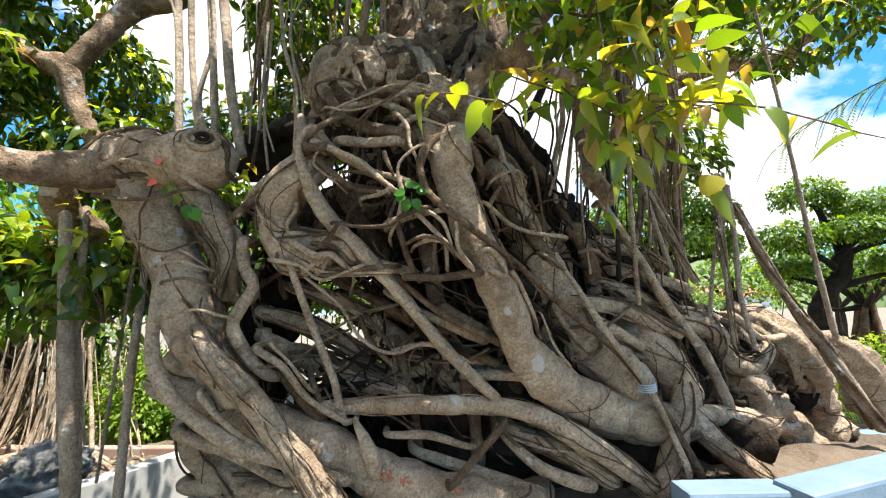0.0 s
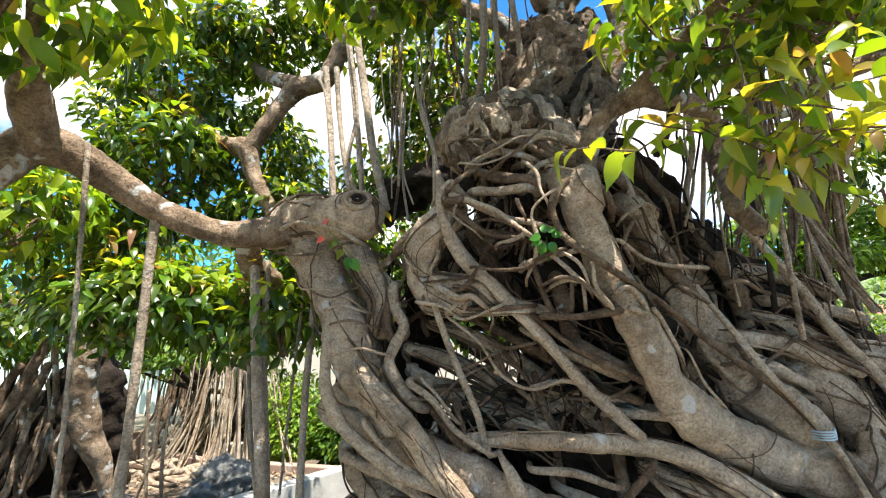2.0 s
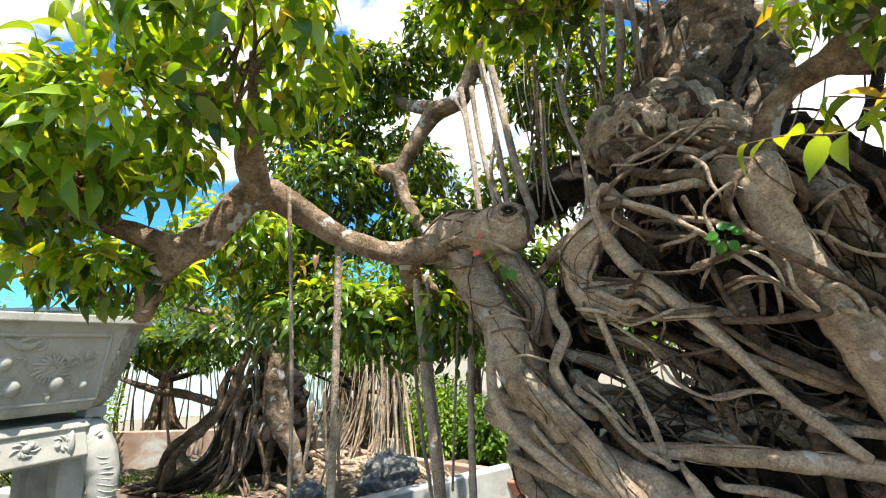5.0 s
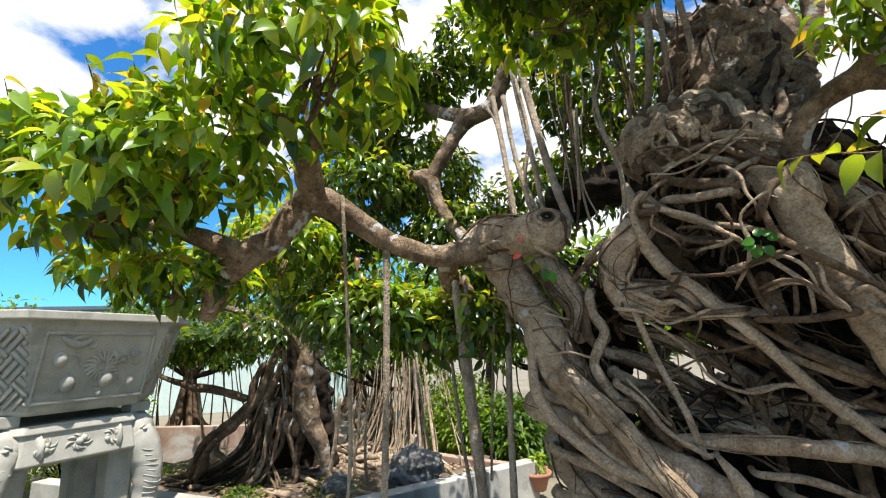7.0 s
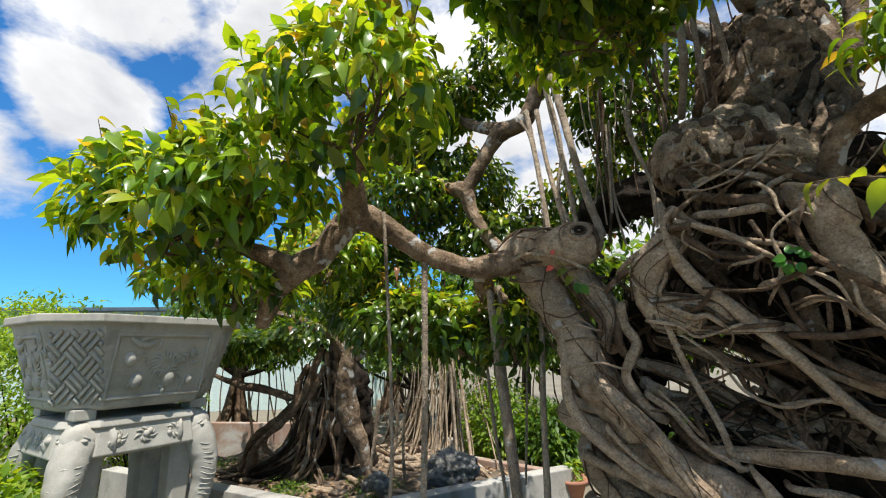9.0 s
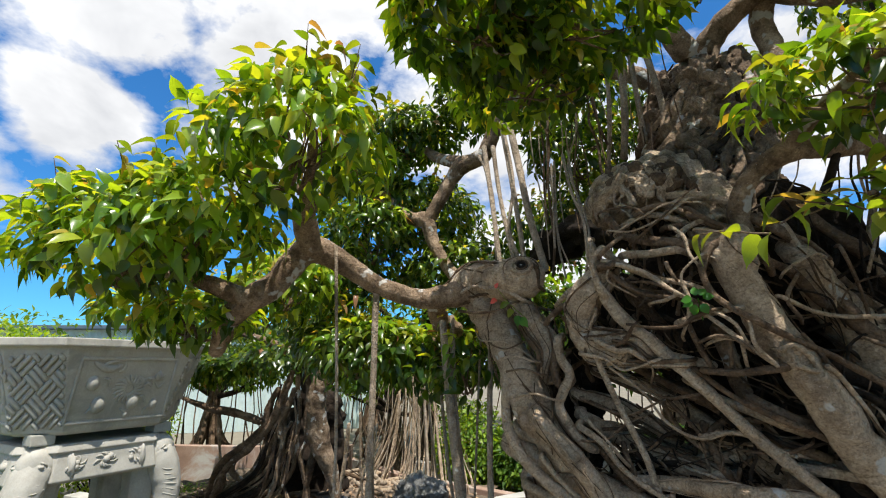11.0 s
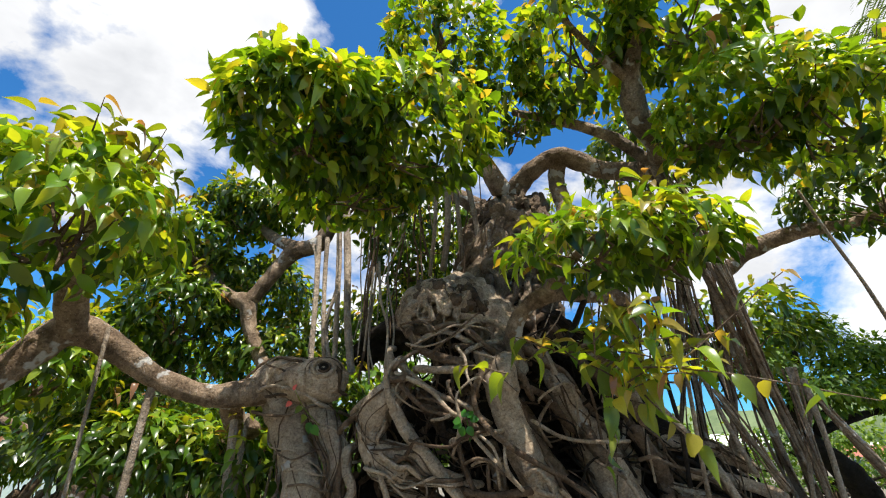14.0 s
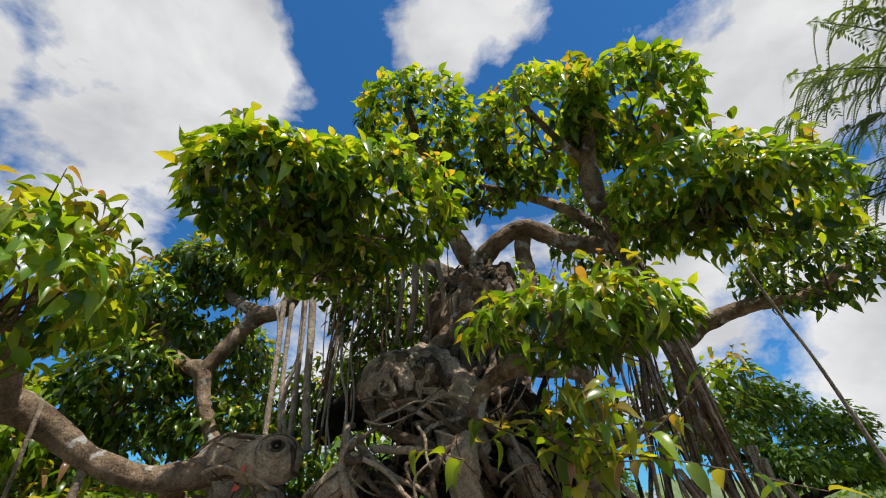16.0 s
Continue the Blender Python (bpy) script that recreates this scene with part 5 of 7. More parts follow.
# slender roots that hang from the crown
for k in range(18):
    zone = (0, 1, 0, 1, 2, 0, 1, 3)[k % 8]
    x, y, z = ((-0.75, 1.6, 3.25), (-0.3, 1.9, 3.5), (0.9, 1.8, 3.4), (0.75, 1.8, 3.3))[zone]
    x, y, z = x + rng.normal() * 0.16, y + rng.normal() * 0.12, z + rng.normal() * 0.08
    long = float(rng.uniform(0.65, 1.2))
    drift, r = rng.normal() * 0.06, float(rng.uniform(0.0025, 0.008))
    rows = [(x + drift * s + rng.normal() * 0.008, y + rng.normal() * 0.008, z - long * s, r) for s in (0, 0.2, 0.4, 0.6, 0.8, 1.0)]
    under(tube("aerial_root", rows, BARK_FINE, None, 6, 0.05, 0.1))

# the crown: clumps of leaves on twigs
CLUMPS = [
    # centre, radii, leaves, leaf length
    ((-1.98, 0.18, 2.26), (0.40, 0.34, 0.24), 420, 0.078),
    ((-1.72, 0.30, 2.34), (0.34, 0.32, 0.22), 320, 0.078),
    ((-1.30, 0.46, 2.60), (0.36, 0.36, 0.25), 300, 0.078),
    ((-1.15, 0.42, 2.60), (0.26, 0.30, 0.24), 130, 0.078),
    ((-0.58, 0.75, 3.08), (0.34, 0.38, 0.20), 620, 0.075),
    ((-0.30, 1.02, 3.17), (0.42, 0.42, 0.20), 560, 0.075),
    ((-0.62, 1.20, 3.06), (0.36, 0.34, 0.18), 380, 0.075),
    ((-0.20, 1.35, 4.02), (0.36, 0.38, 0.25), 460, 0.072),
    ((0.56, 1.35, 3.80), (0.42, 0.40, 0.24), 480, 0.075),
    ((1.00, 1.30, 3.80), (0.36, 0.38, 0.24), 420, 0.078),
    ((1.20, 1.40, 3.26), (0.34, 0.36, 0.22), 420, 0.075),
    ((1.55, 1.50, 3.22), (0.36, 0.36, 0.24), 420, 0.075),
    ((2.25, 2.55, 3.35), (0.48, 0.42, 0.26), 460, 0.075),
    ((1.00, 2.30, 3.75), (0.50, 0.45, 0.30), 420, 0.072),
    ((0.48, 1.14, 2.55), (0.34, 0.28, 0.12), 180, 0.072),
    ((0.72, 1.20, 2.58), (0.26, 0.26, 0.12), 130, 0.072),
    ((-2.0, 2.05, 3.62), (0.42, 0.40, 0.22), 380, 0.075),
    ((-1.38, 2.15, 3.78), (0.42, 0.38, 0.22), 380, 0.075),
    ((-2.15, 2.30, 3.05), (0.50, 0.50, 0.34), 480, 0.075),
    ((-0.70, 2.50, 3.50), (0.50, 0.45, 0.32), 420, 0.075),
    ((-2.05, 1.65, 1.88), (0.42, 0.40, 0.25), 640, 0.075),
    ((-1.65, 1.95, 1.78), (0.38, 0.40, 0.23), 380, 0.075),
    ((-2.60, 1.95, 1.95), (0.46, 0.42, 0.26), 480, 0.075),
    ((-1.25, 2.20, 2.10), (0.40, 0.40, 0.26), 360, 0.075),
    ((-1.75, 2.30, 2.45), (0.50, 0.45, 0.28), 420, 0.075),
    ((0.10, 2.95, 3.50), (0.60, 0.45, 0.30), 380, 0.072),
    ((-2.75, 2.45, 2.65), (0.45, 0.45, 0.28), 160, 0.075),
    ((-2.45, 2.9, 3.2), (0.55, 0.5, 0.32), 420, 0.075),
    ((-1.75, 2.9, 2.75), (0.5, 0.5, 0.3), 130, 0.075),
    ((0.16, 1.69, 3.77), (0.28, 0.26, 0.18), 200, 0.072),
    ((-2.17, 1.73, 3.23), (0.32, 0.28, 0.20), 240, 0.075),
    ((-1.95, 1.98, 3.52), (0.26, 0.25, 0.17), 170, 0.075),
    ((-2.40, 1.25, 2.30), (0.40, 0.34, 0.24), 300, 0.075),
    ((-2.85, 1.30, 2.20), (0.40, 0.36, 0.24), 240, 0.075),
    ((-2.55, 1.75, 2.45), (0.45, 0.38, 0.30), 400, 0.075),
    ((-2.15, 1.75, 2.70), (0.40, 0.36, 0.28), 320, 0.075),
    ((-1.35, 1.75, 1.75), (0.3, 0.3, 0.2), 90, 0.075),
    ((1.35, 2.75, 2.55), (0.45, 0.40, 0.26), 320, 0.072),
    ((-2.65, 2.05, 3.20), (0.45, 0.40, 0.24), 300, 0.075),
    ((-0.78, 2.35, 3.20), (0.36, 0.34, 0.26), 210, 0.075),
    ((-1.15, 2.85, 2.80), (0.45, 0.40, 0.34), 330, 0.075),
    ((-0.72, 2.75, 2.90), (0.40, 0.40, 0.34), 330, 0.075),
    ((-2.15, 0.60, 2.00), (0.30, 0.26, 0.15), 190, 0.075),
    ((-2.35, 0.42, 2.04), (0.26, 0.24, 0.13), 120, 0.075),
]
SINGLE, SHOOTS = [], []
rng = np.random.default_rng(11)
for centre, radii, n, size in CLUMPS:
    frames = leaf_frames(rng, centre, radii, int(n * 2.15), size * (1.02 if centre[1] < 0.6 else 1.0))
    near = [f for f in frames if f[0][1] < 0.62 and f[0][2] < 3.0 and f[1][2, 2] > -2][:70] if centre[1] < 0.6 else []
    rest = frames[len(near):] if near else frames
    if near:
        keep = {id(f[0]) for f in near}
        rest = [f for f in frames if id(f[0]) not in keep]
    # fresh leaves are lighter; shade inside and behind the crown is coloured in too
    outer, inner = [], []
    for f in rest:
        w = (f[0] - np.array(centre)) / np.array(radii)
        fresh_and_lit = 0.75 * np.linalg.norm(w) + 0.55 * w[2] + 0.15 * rng.normal()
        (outer if fresh_and_lit > (0.36 if centre[1] < 0.6 else 0.44 if centre[1] < 1.6 else 0.92) else inner).append(f)
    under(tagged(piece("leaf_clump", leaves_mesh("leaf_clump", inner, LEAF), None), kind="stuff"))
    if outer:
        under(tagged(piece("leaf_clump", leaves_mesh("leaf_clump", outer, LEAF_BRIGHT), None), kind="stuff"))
    for p, turn, s in near:
        SINGLE.append((p, turn, s))
    lines = []
    for k in range(14):
        p, _, _ = frames[int(rng.integers(len(frames)))]
        root = np.array(centre) + (rng.normal() * 0.04, rng.normal() * 0.04, -0.75 * radii[2])
        mid = (root + p) / 2 + rng.normal(size=3) * 0.04
        lines.append([(*root, 0.0065), (*mid, 0.004), (*p, 0.002)])
    # upright young shoots that break the outline
    for k in range(9):
        a, up = rng.uniform(0, 2 * math.pi), rng.uniform(0.55, 0.95)
        flat = math.sqrt(max(0.0, 1 - up * up))
        p = np.array(centre) + np.array(radii) * (flat * math.cos(a), flat * math.sin(a), up) * 0.95
        d = np.array((0.5 * flat * math.cos(a), 0.5 * flat * math.sin(a), 0.6 + rng.random())) / 1.3
        stem, young = [], []
        for j in range(5):
            q = p + d * 0.032 * j * (0.8 + 0.5 * radii[0])
            stem.append((*q, 0.0028 - 0.0004 * j))
            b = rng.uniform(0, 2 * math.pi)
            x = np.array((math.cos(b), math.sin(b), rng.uniform(-0.5, 0.4)))
            x /= np.linalg.norm(x)
            y = np.cross((0, 0, 1.0), x)
            y /= np.linalg.norm(y)
            young.append((q, np.stack([x, y, np.cross(x, y)], 1), size * rng.uniform(0.7, 1.1)))
        SHOOTS.extend(young)
        lines.append(stem)
    rng.shuffle(lines)
    for line in lines[:12]:
        under(tube("twig", line, BARK_WARM, None, 5, 0.06, 0.1))

under(tagged(piece("young_leaf_sprig", leaves_mesh("young_leaf_sprig", SHOOTS, LEAF_TIP), None, "yellow and coppery young leaves"), kind="stuff"))
one_leaf = [mesh_of("leaf", v, LEAF_F, LEAF_ONE) for v in BENDS]
young_leaf = [mesh_of("young_leaf", v, LEAF_F, LEAF_YOUNG) for v in BENDS]


def place_leaf(p, turn, s, me=None):
    ob = new("leaf", (me or one_leaf)[int(rng.integers(4))])
    ob.parent = banyan
    ob.matrix_parent_inverse = BACK
    ob.matrix_basis = Matrix.Translation(Vector(p)) @ Matrix([list(r) for r in turn]).to_4x4() @ Matrix.Scale(s, 4)


for row in SINGLE[:190]:
    place_leaf(*row)

# sprays of young yellow leaves on the low branch, strung along thin shoots
def shoot(start, way, length, n, size, sag=0.1):
    rows, p, d = [], np.array(start, float), np.array(way, float)
    d /= np.linalg.norm(d)
    for s in range(n):
        rows.append((*p, 0.003 - 0.0018 * s / n))
        side = np.cross(d, (0, 0, 1.0))
        side /= np.linalg.norm(side) + 1e-9
        x = d * 0.55 + side * (1 if s % 2 else -1) * 0.7 + rng.normal(size=3) * 0.5 - np.array((0, 0, 0.22))
        x /= np.linalg.norm(x)
        y = np.cross((0, 0, 1.0) + rng.normal(size=3) * 0.35, x)
        y /= np.linalg.norm(y)
        place_leaf(p, np.stack([x, y, np.cross(x, y)], 1), size * rng.uniform(0.6, 1.2), young_leaf if s > n * 0.35 or rng.random() < 0.5 else one_leaf)
        p = p + d * length / n
        d = d + rng.normal(size=3) * 0.08 - np.array((0, 0, sag / n))
        d /= np.linalg.norm(d)
    if len(rows) > 1:
        under(tube("twig", rows, BARK_WARM, None, 5, 0.05, 0.05))


for k in range(34):
    a = rng.uniform(0, 2 * math.pi)
    start = (0.45 + rng.normal() * 0.12, 1.02 + rng.normal() * 0.09, 2.12 + rng.normal() * 0.07)
    shoot(start, (1.1 * math.cos(a), 0.6 * math.sin(a) - 0.1, rng.uniform(-0.2, 0.9)), rng.uniform(0.10, 0.24), int(rng.integers(4, 7)), 0.078)
shoot((0.50, 0.96, 2.08), (1.0, -0.02, -0.02), 0.64, 8, 0.090, -0.05)
shoot((0.60, 0.98, 2.08), (0.85, 0.0, 0.55), 0.52, 6, 0.085, 0.0)
shoot((0.32, 1.03, 2.14), (-1.0, -0.05, 0.45), 0.22, 5, 0.080, 0.2)
shoot((0.40, 0.98, 2.12), (0.08, 0.0, 1.0), 0.36, 5, 0.080, 0.0)
shoot((0.42, 1.0, 1.98), (-0.1, -0.05, -1.0), 0.20, 5, 0.080, 0.0)
shoot((0.52, 1.0, 2.01), (0.5, -0.1, -0.7), 0.22, 5, 0.085, 0.0)

# ---- ground ----
def ground_sheet():
    n, size = 60, 2500.0
    bm = bmesh.new()
    bmesh.ops.create_grid(bm, x_segments=n, y_segments=n, size=1.0)
    for v in bm.verts:
        x, y = v.co.x, v.co.y
        v.co.x, v.co.y = math.copysign(abs(x) ** 4 * size, x), math.copysign(abs(y) ** 4 * size, y)
        v.co.z = 0.03 * noise.noise(Vector((v.co.x * 0.6, v.co.y * 0.6, 0))) if math.hypot(v.co.x, v.co.y) < 60 else 0
    return tagged(part("ground", bm, GROUND, None, "dry earth and pale gravel garden ground"), category="ground", kind="structure")


ground_sheet()


# ---- the bonsai's own tray and its plinth ----
def bonsai_tray():
    ob = thing("bonsai_tray", "wide pale blue cement tray holding the banyan", "planter", at=(0.45, 2.15, 0.0))
    bm = bmesh.new()
    box(bm, -1.45, -0.62, 0.0, 1.95, 1.1, 0.62, 0.02)
    part("plinth", bm, KERB, ob, "white rendered plinth")
    bm = bmesh.new()
    box(bm, -1.55, -0.70, 0.62, 2.15, 1.2, 0.86, 0.02)
    part("basin", bm, BLUE_SLAB, ob)
    bm = bmesh.new()
    bmesh.ops.create_grid(bm, x_segments=60, y_segments=34, size=1.0, matrix=Matrix.Translation((0.35, 0.27, 0.0)) @ Matrix.Diagonal((1.85, 0.88, 1, 1)))
    for v in bm.verts:
        edge = max(abs(v.co.x - 0.35) / 1.85, abs(v.co.y - 0.27) / 0.88)
        v.co.z = 0.865 + 0.10 * max(0, 1 - edge) + 0.05 * noise.noise(v.co * 4) + 0.02 * noise.noise(v.co * 13)
    part("soil", bm, SOIL, ob, "dark soil with litter")
    bm = bmesh.new()
    box(bm, 0.29, -0.72, 0.86, 0.62, -0.60, 1.06, 0.012)
    part("rim", bm, BLUE_SLAB, ob)
    bm = bmesh.new()
    box(bm, 0.0, -0.05, -0.20, 1.5, 0.09, 0.0, 0.012)
    rim = part("rim", bm, BLUE_SLAB, ob)
    rim.matrix_basis = pose(0.60, -0.74, 1.075, 0, -7, 9)


bonsai_tray()

# ---- stone pot on its stand ----
POT, POT_TURN = Vector((-4.72, 1.0, 0.0)), 5.0


def loop(hx, hy, cut, z):
    """Corners of a rectangle with cut corners."""
    return [(hx, -hy + cut, z), (hx, hy - cut, z), (hx - cut, hy, z), (-hx + cut, hy, z), (-hx, hy - cut, z), (-hx, -hy + cut, z), (-hx + cut, -hy, z), (hx - cut, -hy, z)]


def stack(name, loops, mat, parent, label=""):
    v = [p for row in loops for p in row]
    f = [tuple(reversed(range(8)))]
    for i in range(len(loops) - 1):
        for k in range(8):
            a, b = 8 * i + k, 8 * i + (k + 1) % 8
            f.append((a, b, b + 8, a + 8))
    f.append(tuple(8 * (len(loops) - 1) + k for k in range(8)))
    ob = piece(name, mesh_of(name, v, f, mat, False), parent, label)
    bev = ob.modifiers.new("worn_edge", "BEVEL")
    bev.width, bev.segments, bev.limit_method = 0.008, 2, "ANGLE"
    return ob


def on_face(a, b, low, high, tilt_in):
    """A frame on one sloping side: x along the side, y up it, z out; and the side's width at half height."""
    a, b = Vector(a), Vector(b)
    x = (b - a).normalized()
    out = x.cross(Vector((0, 0, 1)))
    up = (Vector((0, 0, high - low)) + out * tilt_in).normalized()
    z = x.cross(up)
    m = Matrix((x, up, z)).transposed().to_4x4()
    m.translation = (a + b) / 2
    return m


def relief(name, lines, m, parent, sides=6, squash=0.6):
    """Raised strokes on a side: rows of x, y, radius."""
    out = []
    for line in lines:
        out.append([(*(m @ Vector((x, y, 0.004))), 1.3 * r) for x, y, r in line])
    for row in out:
        tube(name, row, CEMENT, parent, sides, 0.03, 0.05)


def stone_pot():
    ob = thing("carved_pot", "grey cast cement bonsai pot with carved relief panels", "planter pot", at=(POT.x, POT.y, 1.235))
    ob.scale = (0.85, 0.80, 1.09)
    ob.rotation_euler[2] = radians(POT_TURN)
    body = [loop(0.52, 0.66, 0.26, 0.06), loop(0.555, 0.695, 0.27, 0.08), loop(0.72, 0.92, 0.35, 0.62), loop(0.73, 0.93, 0.35, 0.635), loop(0.78, 0.98, 0.36, 0.645), loop(0.78, 0.98, 0.36, 0.70), loop(0.69, 0.89, 0.33, 0.70), loop(0.65, 0.85, 0.32, 0.58)]
    bowl = stack("bowl", body, CEMENT, ob)
    stack("soil", [loop(0.63, 0.83, 0.31, 0.55), loop(0.64, 0.84, 0.31, 0.60)], SOIL, ob, "dry soil")
    for x in (-0.38, 0.38):
        for y in (-0.52, 0.52):
            bm = bmesh.new()
            box(bm, x - 0.09, y - 0.09, 0.0, x + 0.09, y + 0.09, 0.07, 0.01)
            part("foot", bm, CEMENT, ob)
    lowl, high = loop(0.558, 0.699, 0.271, 0.09), loop(0.717, 0.916, 0.349, 0.61)
    r = random.Random(4)
    for k in range(8):
        a = (Vector(lowl[k]) + Vector(high[k])) / 2
        b = (Vector(lowl[(k + 1) % 8]) + Vector(high[(k + 1) % 8])) / 2
        rise = (Vector(high[k]) + Vector(high[(k + 1) % 8]) - Vector(lowl[k]) - Vector(lowl[(k + 1) % 8])) / 2
        m = on_face(a, b, 0.09, 0.61, math.hypot(rise.x, rise.y))
        w, h = (b - a).length / 2, 0.27
        if k % 2 == 0:
            q, t = w - 0.06, h - 0.045
            frame_line = [(-q, -t, 0.011), (q, -t, 0.011), (q, t, 0.011), (-q, t, 0.011), (-q, -t, 0.011)]
            relief("panel_border", [frame_line[i : i + 2] for i in range(4)], m, bowl)
            for x, y, s in ((-0.27, 0.05, 0.055), (-0.19, -0.11, 0.06), (0.08, -0.10, 0.058), (0.26, 0.09, 0.038), (0.27, -0.12, 0.04), (0.05, -0.19, 0.03)):
                bm = bmesh.new()
                bmesh.ops.create_uvsphere(bm, u_segments=16, v_segments=10, radius=s, matrix=m @ Matrix.Translation((x * w / 0.45, y, 0)) @ Matrix.Diagonal((1, 1, 0.8, 1)))
                o = part("boss", bm, CEMENT, bowl)
                o.data.polygons.foreach_set("use_smooth", [True] * len(o.data.polygons))
            petals = []
            for j in range(18):
                a0 = 2 * math.pi * j / 18
                petals.append([(0.04 * math.cos(a0) + 0.03, 0.04 * math.sin(a0), 0.009), (0.10 * math.cos(a0 + 0.2) + 0.03, 0.08 * math.sin(a0 + 0.2), 0.011), (0.15 * math.cos(a0 + 0.35) + 0.03, 0.11 * math.sin(a0 + 0.35), 0.003)])
            for j in range(16):
                x, y, t0 = r.uniform(-0.3, 0.33), r.uniform(-0.18, 0.2), r.uniform(0, 6.3)
                petals.append([(x, y, 0.006), (x + 0.05 * math.cos(t0), y + 0.05 * math.sin(t0), 0.012), (x + 0.09 * math.cos(t0 + 0.7), y + 0.09 * math.sin(t0 + 0.7), 0.003)])
            petals.append([(-0.33, 0.20, 0.012), (-0.25, 0.16, 0.022), (-0.17, 0.15, 0.02), (-0.10, 0.18, 0.008)])
            petals.append([(-0.26, 0.17, 0.01), (-0.20, 0.20, 0.012), (-0.08, 0.215, 0.004)])
            relief("carving", petals, m, bowl)
        else:
            bars, d, bx, by = [], 0.047, w - 0.012, h - 0.01
            # a basket weave of raised bars, three by three, set on the slant
            for i in range(-6, 7):
                for j in range(-6, 7):
                    for c in range(3):
                        p0, q0, run = 3 * i + 0.15, 3 * j + c + 0.5, 2.7
                        ends = [(p0, q0), (p0 + run, q0)] if (i + j) % 2 else [(3 * i + c + 0.5, 3 * j + 0.15), (3 * i + c + 0.5, 3 * j + 0.15 + run)]
                        ends = [((p - q) * d * 0.7071, (p + q) * d * 0.7071) for p, q in ends]
                        inside = []
                        for step in range(13):
                            x, y = (ends[0][k] + (ends[1][k] - ends[0][k]) * step / 12 for k in (0, 1))
                            if abs(x) < bx and abs(y) < by:
                                inside.append((x, y, 0.0155))
                        if len(inside) > 2:
                            bars.append([inside[0], inside[-1]])
            relief("fret", bars, m, bowl, 4)


def ellipsoid(name, at, radii, parent, turn=0.0, lump=0.05, label=""):
    bm = bmesh.new()
    bmesh.ops.create_icosphere(bm, subdivisions=3, radius=1.0)
    for v in bm.verts:
        k = 1 + lump * noise.noise(v.co * 2.3 + Vector(at))
        v.co = Vector((v.co.x * radii[0], v.co.y * radii[1], v.co.z * radii[2])) * k
    for f in bm.faces:
        f.smooth = True
    o = part(name, bm, CEMENT, parent, label)
    o.matrix_basis = Matrix.Translation(at) @ Matrix.Rotation(turn, 4, "Z")
    return o


